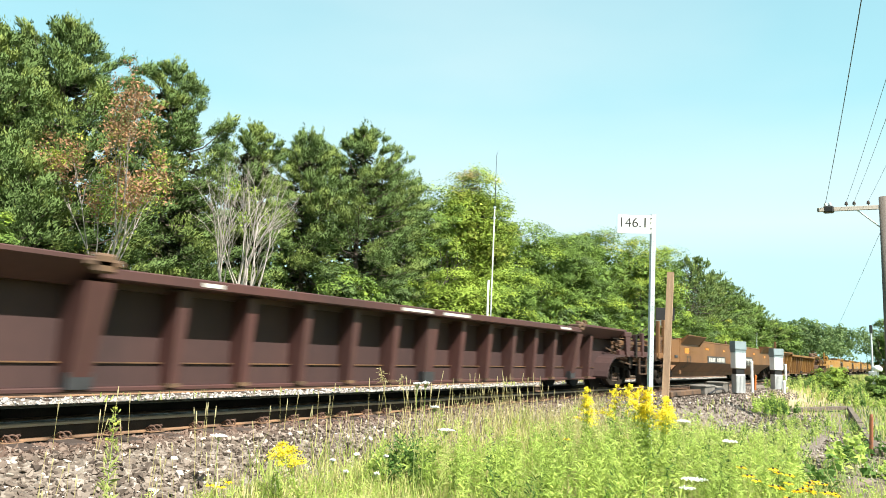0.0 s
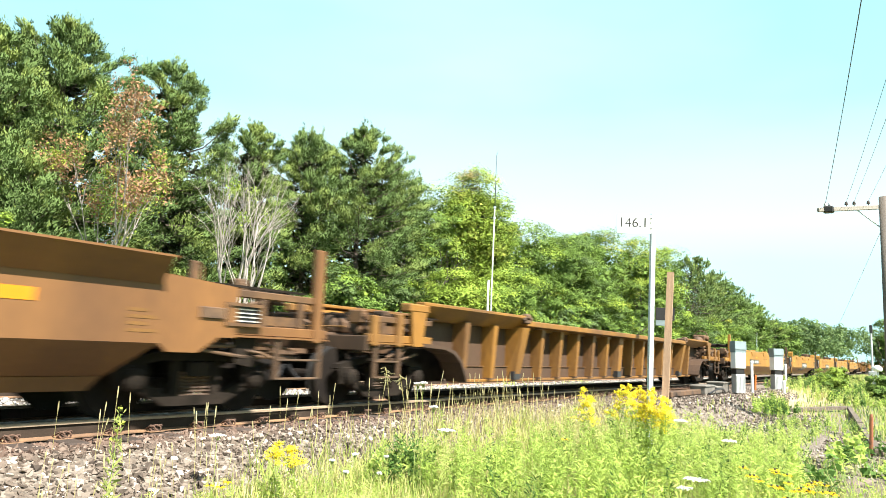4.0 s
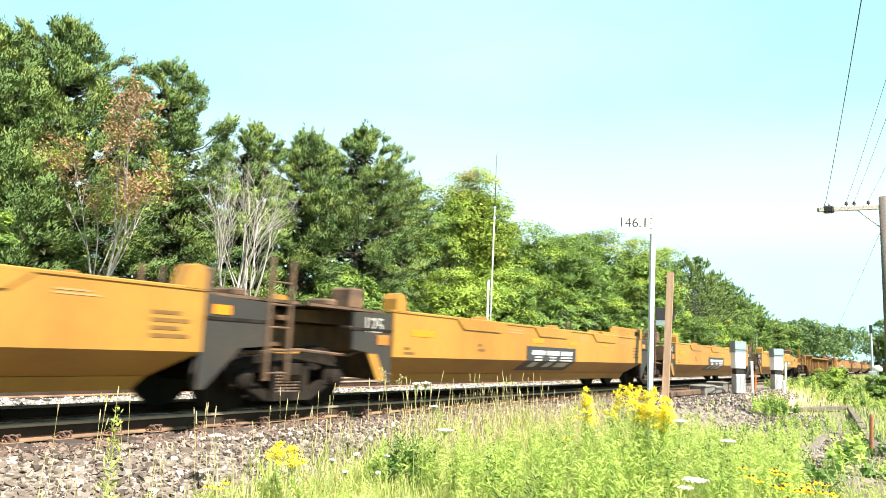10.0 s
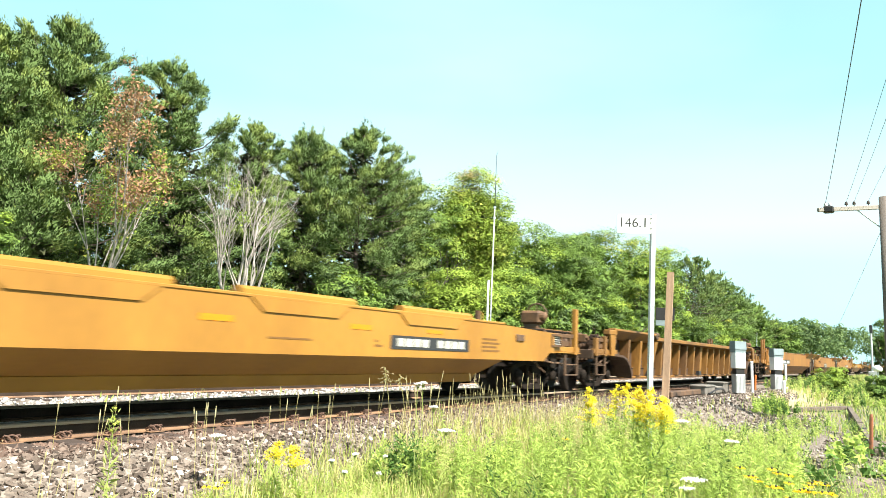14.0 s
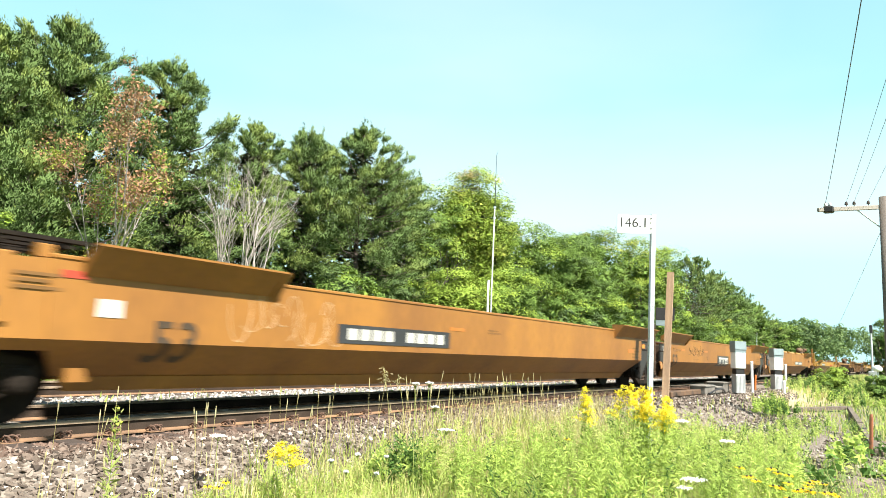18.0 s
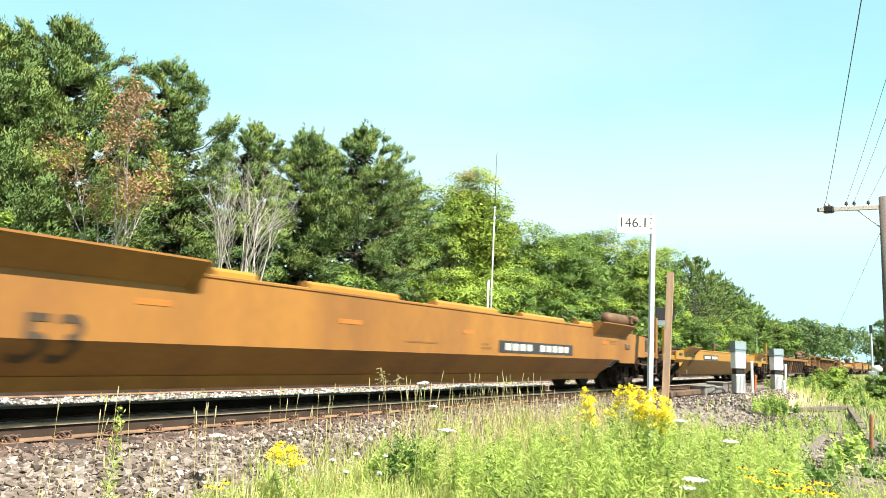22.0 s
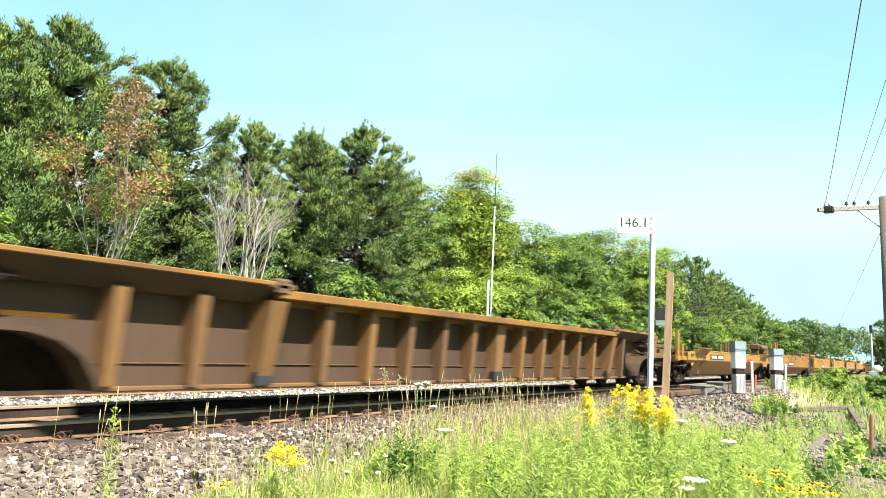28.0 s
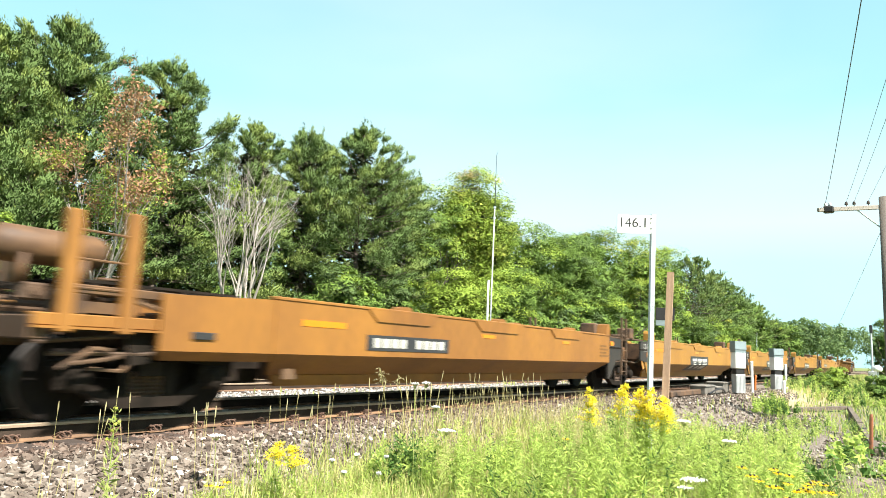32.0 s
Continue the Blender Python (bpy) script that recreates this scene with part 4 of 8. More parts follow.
            # framed openings at the trailing end: a grating on the end panel, or a step below the knee
            for side in (-1, 1) if s > 0 else ():
                if window == "grating":
                    o = [(t + 0.02, 1.13), (t + 0.62, 1.13), (t + 0.62, 1.42), (t + 0.02, 1.42)]
                    i_ = [(t + 0.07, 1.17), (t + 0.57, 1.17), (t + 0.57, 1.38), (t + 0.07, 1.38)]
                    rim_, hole = Shape(), Shape()
                    rim_.ring(o, i_, "y", min(side * 1.44, side * 1.51), max(side * 1.44, side * 1.51))
                    part("opening_frame", rim_, M_TAN, u)
                    hole.box(t + 0.07, t + 0.57, min(side * 1.42, side * 1.46), max(side * 1.42, side * 1.46), 1.17, 1.38)
                    g_ = part("grating", hole, M_BLACK, u, "dark grated opening in a tan frame")
                    for q in range(4):
                        bar = Shape()
                        bar.box(t + 0.07, t + 0.57, min(side * 1.46, side * 1.48), max(side * 1.46, side * 1.48), 1.19 + 0.05 * q, 1.205 + 0.05 * q)
                        part("slat", bar, M_WHITE, g_)
                elif window:
                    z1, z0 = knee - 0.012, knee - 0.20
                    yk = lambda z, d: side * (1.502 + d - max(0.0, knee - z) * 0.44 / (knee - 0.50))
                    xa = x - 0.36 if window == "step" else x - 0.62
                    part("opening_frame", plate([(xa - 0.03, xa + 0.31, yk(z, 0.006), z) for z in (z1 + 0.01, z0 - 0.02)], -side * 0.02), M_WHITE if window == "step" else M_BROWN, u, "narrow frame round a step opening")
                    part("step_opening", plate([(xa, xa + 0.28, yk(z, 0.012), z) for z in (z1 - 0.012, z0)], -side * 0.02), M_BLACK, u, "dark step opening")
            gear = dict(posts=(1.2, 1.8), hang=(1.2, 1.85), ladder=False) if s < 0 else dict(posts=(1.95,), hang=(1.37, 2.1))
            gear.update(end[5] if len(end) > 5 else {})
            coupling_end(u, t - s * (0.40 - (end[4] if len(end) > 4 else 0.0)), s, mat, end[1], end[2], end[3], low=top < 1.45, **{"deck": 1.60 if tall else (1.30 if top < 1.45 else 1.46), **gear})
            sh = Shape()
            sh.box(min(x, t), max(x, t), -1.0, 1.0, 1.0, 1.2)
            part("bolster_deck", sh, M_GRIME, u)
    well_floor(u, min(-hl, hr) - 0.4)
    for x0, x1, z0, z1, n in signs:
        sign_panel(u, x0, x1, z0, z1, n, knee=knee)
    for x0, x1, z0, z1 in lamps:
        sh = Shape()
        sh.box(x0, x1, -1.506, -1.499, z0, z1)
        part("reflective_strip", sh, strip_mat or M_REFLECT, u, "bright yellow reflective strip" if strip_mat is None else "faded orange reflective strip")
    for x, z, size, text in digits:
        lettering(text, size, M_DIGIT, u, pose(x, -1.508, z, 90, 0, 0), "number", fold=(knee - z, 0.44 / (knee - 0.50)), heavy=0.012 * size)
    for x0, x1, z0, z1, n, *faint in stencils:
        sh = Shape()
        for k in range(n):
            zz = z0 + (z1 - z0) * k / n
            sh.box(x0, x1 - (k % 2) * 0.12, -1.505, -1.499, zz, zz + (z1 - z0) / n * 0.5)
        part("stencil", sh, M_FAINT if faint else M_STEN, u)
    for x0, x1, z0, z1, m_ in scrawl:
        # loose spray-paint loops that spell nothing
        rs = random.Random(int(x0 * 10) + 5)
        for q in range(int((x1 - x0) / 0.22)):
            cx, cz = x0 + 0.22 * q + 0.1, (z0 + z1) / 2 + rs.uniform(-0.2, 0.2) * (z1 - z0)
            rx, rz, a0 = rs.uniform(0.08, 0.2), rs.uniform(0.2, 0.5) * (z1 - z0), rs.uniform(0, 6)
            sh = Shape()
            sh.path([(cx + rx * math.cos(a0 + 0.55 * i) + 0.02 * i, -1.499, cz + rz * math.sin(a0 + 0.55 * i)) for i in range(9)], 0.009, 4)
            part("scrawl", sh, m_, u, "spray-painted loop")
    for x0, x1, z0, z1 in red:
        # block marks that run over the knee of the side
        w = (x1 - x0) / 3
        Yk = lambda z: -1.5 - 0.007 + max(0.0, knee - z) * 0.44 / (knee - 0.50)
        levels = (z1, knee + 0.001, knee - 0.02, z0)
        for k in range(3):
            a = x0 + k * w
            m = Shape()
            q = w * (0.24 if k < 2 else 0.12)
            m.box(a, a + w * 0.92, -1.507, -1.499, z1 - 0.12, z1)
            body = plate([(a + q, a + w * 0.92 - q, Yk(z), z) for z in (z1 - 0.12, *levels[1:])], 0.008)
            m.add(body.v, body.f)
            part("mark", m, M_REDLOGO, u, "red block mark")
    for s, x in ((-1, tl), (1, tr)):
        if ends[0 if s < 0 else 1][0] != "linked" or s > 0:
            truck(u, centre, x)
    return u


# How far the train has come after t seconds, in metres: it gathers speed a little.
def run(t):
    return 9.82 * t + 0.0155 * t * t


UNITS = []      # (object, its centre along the train at the start)


def rib(centre, mat, panel, label, **more):
    UNITS.append((rib_wagon("ribbed_well_wagon", label, centre, mat, panel, **more), centre))


def smooth(left, right, tl, tr, mat, label, **more):
    """left, right: the full-height side's ends; tl, tr: the trucks, all along the train."""
    c = (tl + tr) / 2
    for key in ("signs", "lamps", "stencils", "red", "raised", "strips", "guards", "scrawl", "lids", "digits"):
        if key in more:
            more[key] = [((q[0] - c, *q[1:]) if key in ("lids", "digits") else (q[0] - c, q[1] - c, *q[2:])) for q in more[key]]
    if "caps" in more:
        more["caps"] = [q - c for q in more["caps"]]
    UNITS.append((smooth_wagon("smooth_well_wagon", label, c, mat, (left - c, right - c), (tl - c, tr - c), **more), c))


CHAIN = "yellow smooth-sided articulated well unit"
LONG = "weathered orange smooth-sided long well unit"

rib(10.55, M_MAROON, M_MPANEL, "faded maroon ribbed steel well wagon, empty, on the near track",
    ends=((2.0,), (1.72, dict(posts=(1.7, 1.06)))), patches=[(5.4, 1.59, 0.6, 0.05, M_WHITE), (-5.0, 1.59, 0.3, 0.05, M_WHITE), (0.5, 1.59, 0.9, 0.05, M_WHITE), (-0.75, 1.59, 0.9, 0.05, M_WHITE)])
smooth(25.9, 44.4, 25.05, 45.28, M_UMBER, tall=True, label="rust-streaked orange smooth-sided well wagon with black sign panels, empty", ends=(("coupled", 2.27, (), (), 0.0, dict(posts=(1.28, 1.88), deck=1.68)), ("coupled", 2.29, (), (), 0.0, dict(posts=(2.08,), hang=(1.37, 2.18)))), window="grating",
       raised=[(26.05, 28.6), (41.5, 44.35)], signs=[(29.9, 33.1, 0.87, 1.16, 10), (36.95, 39.35, 0.72, 1.24, 3)],
       lamps=[(26.55, 27.1, 1.2, 1.40), (29.6, 30.1, 1.39, 1.46), (32.7, 33.1, 1.38, 1.45), (36.7, 37.2, 1.38, 1.45), (39.5, 40.0, 1.39, 1.46), (42.6, 43.0, 1.25, 1.38)], digits=[(27.1, 0.86, 0.66, "53")], stencils=[(27.3, 28.4, 1.2, 1.36, 3), (44.0, 44.35, 1.0, 1.3, 4)])
rib(59.87, M_RUSTY, M_PANEL, "rusty yellow ribbed steel well wagon, empty", ends=((1.5,), (1.5, dict(brake=(1.75, 1.92), tank=(1.2, 2.3, 1.78)))))
smooth(76.4, 89.2, 74.6, 91.05, M_YELLOW, CHAIN + " with a long black sign panel", ends=(("coupled", 2.2, (), (), -0.48, dict(posts=(1.61,), hang=(1.74, 2.38))), ("linked", "")), signs=[(78.2, 80.6, 0.91, 1.14, 9)],
       digits=[(76.47, 0.83, 0.60, "40")], lids=[(79.5, 1.43), (82.8, 1.43), (86.2, 1.43)], caps=[79.6, 83.0, 85.6, 86.6], lamps=[(76.9, 77.4, 1.10, 1.26), (79.7, 80.2, 1.22, 1.29), (83.4, 83.9, 1.22, 1.29), (86.3, 86.8, 1.22, 1.29)],
       stencils=[(75.4, 76.1, 1.08, 1.34, 4, 1), (80.9, 81.1, 0.93, 1.15, 2), (82.0, 82.4, 1.18, 1.24, 1), (82.7, 83.1, 1.18, 1.24, 1), (83.4, 83.7, 1.17, 1.23, 1), (86.3, 86.7, 1.0, 1.14, 2), (88.5, 89.0, 0.95, 1.3, 4)])
# walkway slab and guide over the leading end
u_, c_ = UNITS[-1]
sh = Shape()
for k in range(7):
    sh.box(73.9 - c_, 76.1 - c_, -1.42 + 0.43 * k, -1.26 + 0.43 * k, 1.72, 1.77)
for x in (74.2, 75.2, 76.0):
    sh.box(x - c_ - 0.05, x - c_ + 0.05, -1.42, 1.42, 1.66, 1.72)
tagged(part("top_grating", sh, M_TRUCK, u_, "dark steel grating over the end"), kind="stuff")
for side in (-1, 1):
    y = side * 1.36
    sh = Shape()
    sh.box(76.15 - c_, 76.45 - c_, y - 0.13, y + 0.13, 1.53, 1.86, 0.03)
    part("corner_guide", sh, M_YELLOW, u_)
    sh = Shape()
    sh.box(75.3 - c_, 76.42 - c_, y - 0.06, y + 0.06, 1.85, 1.91, 0.01)
    part("guide_rail", sh, M_YELLOW, u_)
    for x in (74.4, 75.35):
        sh = Shape()
        sh.box(x - c_ - 0.07, x - c_ + 0.07, y - 0.05, y + 0.05, 1.44, 1.70, 0.01)
        part("grating_foot", sh, M_YELLOW, u_)
for a, b, tl, tr in ((92.8, 105.2, 91.05, 107.1), (108.9, 121.4, 107.1, 123.3), (125.1, 137.9, 123.3, 139.8)):
    smooth(a, b, tl, tr, M_YELLOW, CHAIN + " with a black sign panel", ends=(("linked", "125"), ("linked", "")), signs=[(a + 4.75, a + 7.4, 0.57, 1.11, 3)], guards=[(118.75, 121.2)] if a > 108 and a < 110 else [],
           lids=[(a + 2.85, 1.43), (a + 6.1, 1.5), (a + 9.45, 1.4)], caps=[a + 2.9, a + 6.2, a + 8.8, a + 9.8],
           lamps=[(a + 0.5, a + 1.2, 1.15, 1.27), (a + 5.0, a + 5.6, 1.19, 1.29), (a + 7.0, a + 7.5, 1.19, 1.28), (a + 9.2, a + 9.65, 1.20, 1.28)],
           stencils=[(a + 2.7, a + 2.95, 0.95, 1.14, 2), (a + 11.7, a + 12.2, 0.95, 1.3, 4), (a + 0.3, a + 0.6, 0.85, 1.0, 2), (a + 3.9, a + 4.6, 1.36, 1.46, 2, 1), (a + 5.8, a + 6.7, 1.40, 1.46, 1, 1), (a + 7.6, a + 8.3, 1.33, 1.43, 2, 1), (a + 9.1, a + 9.7, 1.40, 1.45, 1, 1), (a + 10.6, a + 11.1, 1.34, 1.42, 2, 1)])
smooth(141.7, 153.4, 139.8, 155.65, M_YELLOW, CHAIN + " with a sign panel and coupler", ends=(("linked", "125"), ("coupled", 2.1, (), (0.9, 1.85))), window="grating", signs=[(149.6, 152.0, 0.93, 1.15, 9)], strips=[(142.3, 145.5), (146.5, 148.7), (149.9, 152.1)],
       lids=[(144.4, 1.43), (147.6, 1.43), (150.8, 1.5)], caps=[144.4, 147.2, 148.2, 150.4, 151.2], lamps=[(145.9, 146.4, 1.18, 1.26), (148.6, 149.1, 1.2, 1.28), (150.6, 151.1, 1.22, 1.28)],
       stencils=[(149.2, 149.4, 0.95, 1.1, 2), (152.5, 153.2, 0.95, 1.25, 4), (147.0, 147.8, 1.0, 1.05, 1)])
rib(170.2, M_RUSTY, M_PANEL, "rusty yellow ribbed steel well wagon, empty", ends=((1.5,), (1.4, dict(posts=(1.23, 1.98), hang=(1.23, 1.98), brake=(1.75, 1.9), tank=(0.6, 1.6, 1.75)))))
smooth(185.4, 203.4, 184.5, 204.9, M_ORANGE, tall=True, label=LONG + " and faded pale scrawl", ends=(("coupled", 2.31, (), (), 0.2, dict(posts=(1.05, 1.65), hang=(1.2, 1.75), deck=1.70)), ("linked", "")), raised=[(185.7, 188.3), (201.1, 204.3)], signs=[(189.6, 192.6, 0.98, 1.26, 9)],
       digits=[(186.87, 0.87, 0.66, "53")], strip_mat=M_PATCH, scrawl=[(187.6, 189.6, 0.92, 1.62, M_PALESPRAY)], lamps=[(192.6, 193.1, 1.3, 1.36), (202.2, 202.7, 1.1, 1.2)], stencils=[(194.0, 194.5, 1.3, 1.4, 2), (202.6, 203.2, 0.95, 1.3, 4), (185.05, 185.5, 1.36, 1.56, 3)])
# raised locker at the leading end, and the dark grating on top of it
sh = Shape()
sh.box(184.31 - 194.7, 185.02 - 194.7, -1.53, -1.2, 1.02, 1.70, 0.015)
locker = part("locker", sh, M_ORANGE, UNITS[-1][0], "boxed locker with a dark slot")
sh = Shape()
sh.box(184.58 - 194.7, 184.9 - 194.7, -1.536, -1.52, 1.17, 1.27, 0.004)
part("slot", sh, M_BLACK, locker)
sh = Shape()
for k in range(8):
    sh.box(183.8 - 194.7, 185.8 - 194.7, -1.42 + 0.37 * k, -1.30 + 0.37 * k, 1.86, 1.90)
for x in (183.95, 184.9, 185.6):
    sh.box(x - 194.75, x - 194.65, -1.40, 1.40, 1.80, 1.86)
tagged(part("top_grating", sh, M_TRUCK, UNITS[-1][0], "dark steel grating over the end"), kind="stuff")
for x in (184.45, 185.35):
    sh = Shape()
    sh.box(x - 194.78, x - 194.62, -1.44, -1.30, 1.68, 1.82, 0.01)
    part("grating_foot", sh, M_ORANGE, UNITS[-1][0])
for a, b, z0, z1, m_ in ((185.9, 186.18, 1.13, 1.32, M_WHITE), (185.5, 185.75, 1.5, 1.58, M_REDLOGO)):
    sh = Shape()
    sh.box(a - 194.7, b - 194.7, -1.508, -1.498, z0, z1, 0.002)
    part("placard", sh, m_, UNITS[-1][0], "small painted placard")
smooth(206.4, 223.3, 204.9, 224.9, M_ORANGE, tall=True, label=LONG + " and a black sign panel", ends=(("linked", "125"), ("linked", "")), raised=[(205.4, 208.4), (220.9, 224.3)], signs=[(213.4, 215.5, 0.76, 1.2, 3)],
       digits=[(207.05, 0.86, 0.70, "53"), (211.66, 1.06, 0.2, "C")], strip_mat=M_PATCH, scrawl=[(206.7, 207.7, 1.25, 1.36, M_DIGIT), (208.8, 211.2, 1.12, 1.5, M_DIGIT)], lamps=[(207.83, 208.3, 1.28, 1.36), (211.21, 211.72, 1.29, 1.36), (217.6, 218.1, 1.34, 1.4)], stencils=[(218.5, 219.3, 1.32, 1.42, 2), (222.3, 223.0, 0.95, 1.3, 4), (209.5, 210.3, 1.0, 1.02, 1)])
smooth(226.4, 243.2, 224.9, 244.9, M_ORANGE, tall=True, label=LONG + " and bright cover strips on top", ends=(("linked", "125"), ("coupled", 2.29, (-0.9, 0.8, 2.10), (1.0, 2.16), 0.45, dict(posts=(1.88,), hang=(1.3, 1.95)))), window="step", raised=[(225.4, 228.8), (241.3, 243.8)], signs=[(236.2, 239.9, 0.95, 1.19, 10)],
       digits=[(227.25, 0.86, 0.70, "53")], strip_mat=M_PATCH, lamps=[(228.09, 228.54, 1.3, 1.37), (231.37, 231.88, 1.27, 1.34), (234.8, 235.2, 1.27, 1.34), (241.9, 242.4, 1.28, 1.38)], strips=[(229.1, 229.75), (230.7, 232.8), (233.9, 236.1), (237.2, 239.4), (240.3, 241.2)],
       stencils=[(233.0, 234.0, 1.05, 1.1, 1), (235.5, 235.9, 1.0, 1.15, 2), (242.2, 243.0, 1.3, 1.42, 3)])
smooth(250.3, 264.4, 249.4, 265.7, M_GOLD, "bright yellow low smooth-sided well wagon with a red block mark", ends=(("coupled", 2.0, (), (), 0.2, dict(posts=(1.78,), hang=(1.2, 1.78), short=((1.2, 1.54),))), ("coupled", 2.05, (), (), 0.0, dict(posts=(2.0,), hang=(1.35, 2.07)))), window="louvre", top=1.36, knee=0.98, digits=[(251.2, 0.92, 0.54, "40")], raised=[(250.0, 251.47), (263.5, 265.3)],
       signs=[(252.8, 255.3, 1.0, 1.2, 9)], red=[(260.1, 261.55, 0.73, 1.14)], lamps=[(251.0, 251.5, 1.2, 1.26), (257.3, 257.9, 1.22, 1.28)], stencils=[(250.6, 251.3, 1.1, 1.22, 2), (263.0, 263.4, 1.02, 1.08, 1)])
UNITS.append((low_rib_wagon("open_ended_well_wagon", "dark grimy low well wagon with slanted posts and yellow rail", 277.35, M_RUSTY, M_PANEL), 277.35))
rib(300.2, M_RUST, M_PANEL, "grimy brown ribbed steel well wagon with a yellow top rail, empty", ends=((1.4,), (1.66, dict(posts=(2.0,)))), chord=M_RUSTY, patches=[(9.35, 1.13, 0.75, 0.05, M_REFLECT), (-9.35, 1.13, 0.75, 0.05, M_REFLECT)])
smooth(315.5, 329.4, 314.5, 330.9, M_GOLD, "bright yellow low smooth-sided well wagon with a red block mark", ends=(("coupled", 2.02, (), (), 0.15, dict(posts=(1.78,), hang=(1.2, 1.78), short=((1.22, 1.53),))), ("coupled", 2.05, (), (0.95, 1.92), 0.0, dict(posts=(1.94,)))), window="louvre", top=1.36, knee=0.98, digits=[(316.46, 0.90, 0.52, "40")], raised=[(315.15, 316.67), (328.6, 330.4)],
       signs=[(317.5, 319.95, 1.03, 1.23, 9)], red=[(325.1, 326.5, 0.72, 1.14)], lamps=[(316.4, 316.9, 1.15, 1.23), (322.3, 322.9, 1.22, 1.28)], stencils=[(327.9, 328.4, 1.02, 1.1, 2), (315.6, 316.2, 1.02, 1.15, 2)])
S0 = [335.2, 350.9, 367.0, 383.1, 399.3, 415.6]
for k in range(5):
    a, b = S0[k] + (1.5 if k == 0 else 1.8), S0[k + 1] - (1.9 if k < 4 else 2.3)
    smooth(a, b, S0[k], S0[k + 1], M_ORANGE if k == 0 else M_YELLOW, "orange-yellow smooth-sided articulated well unit of a rail wagon",
           ends=(("linked", "125") if k else ("coupled", 2.28, (0.9, 2.2, 1.86), (), 0.0, dict(posts=(1.0, 1.67))), ("linked", "") if k < 4 else ("coupled", 2.1, (), (1.0, 1.9))),
           signs=[(a + 1.9, a + 4.2, 0.89, 1.13, 9)] if k in (0, 4) else [(a + 4.75, a + 7.4, 0.57, 1.11, 3)], lids=[(a + 2.85, 1.43), (a + 6.1, 1.5), (a + 9.45, 1.4)], caps=[a + 2.9, a + 6.2, a + 9.8],
           lamps=[(a + 0.5, a + 1.4, 1.19, 1.28), (a + 5.4, a + 5.9, 1.21, 1.28), (a + 9.2, a + 9.6, 1.21, 1.28)], stencils=[(b - 0.7, b - 0.1, 0.95, 1.3, 4)])
rib(429.0, M_RUSTY, M_PANEL, "rusty yellow ribbed steel well wagon, empty", ends=((1.5,), (1.5, dict(brake=(1.75, 1.9)))))

# ---- ground and track ----
def fbm(x, y, s, seed=0.0):
    return noise.fractal(Vector((x * s, y * s, seed)), 1.0, 2.0, 4)


def ground_z(x, y):
    """Height of the earth: the bed of the tracks, its shoulder, the verge where the camera stands and the far side."""
    near = 6.79 - 0.12 * fbm(x, 3.0, 0.35) - 1.7 * min(1.0, max(0.0, (x - 15) / 5))            # edge of the level ballast on the camera's side
    d = near - y
    if d > 0:
        z = -0.215 - min(0.40, d * 0.38) - 0.05 * min(1.0, d / 3) * (1 + fbm(x, y, 0.5))
    elif y < 16.8:
        z = -0.215 if y < 7.9 else -0.195
    else:
        e = y - 16.8
        z = -0.195 - min(0.39, e * 0.3) + min(0.9, max(0.0, e - 3.5) * 0.12)
    if y < 4.5 and x > 12:
        z -= 0.16 * min(1.0, (4.5 - y) / 2) * min(1.0, (x - 12) / 6)
    return z + (0.03 if y < 6.5 or y > 16 else 0.012) * fbm(x, y, 1.3, 5.0)


def build_ground():
    xs = [-3000, -1200, -500, -200, -90, -45, -25, -14] + [-8 + 0.5 * i for i in range(0, 97)] + [41 + 2 * i for i in range(1, 20)] + [85, 100, 130, 180, 260, 400, 700, 1400, 3000]
    ys = [-3000, -1200, -400, -120, -50, -25, -14, -9, -6] + [-4 + 0.4 * i for i in range(0, 55)] + [19, 21, 24, 28, 34, 45, 70, 120, 250, 600, 1400, 3000]
    sh = Shape()
    sh.v = [(x, y, ground_z(x, y)) for x in xs for y in ys]
    n = len(ys)
    sh.f = [(i * n + j, (i + 1) * n + j, (i + 1) * n + j + 1, i * n + j + 1) for i in range(len(xs) - 1) for j in range(n - 1)]
    sh.mi = [0] * len(sh.f)
    return tagged(part("ground", sh, M_GROUND, smooth=True), "grassy trackside earth with grey crushed stone by the rails", "ground", kind="structure")


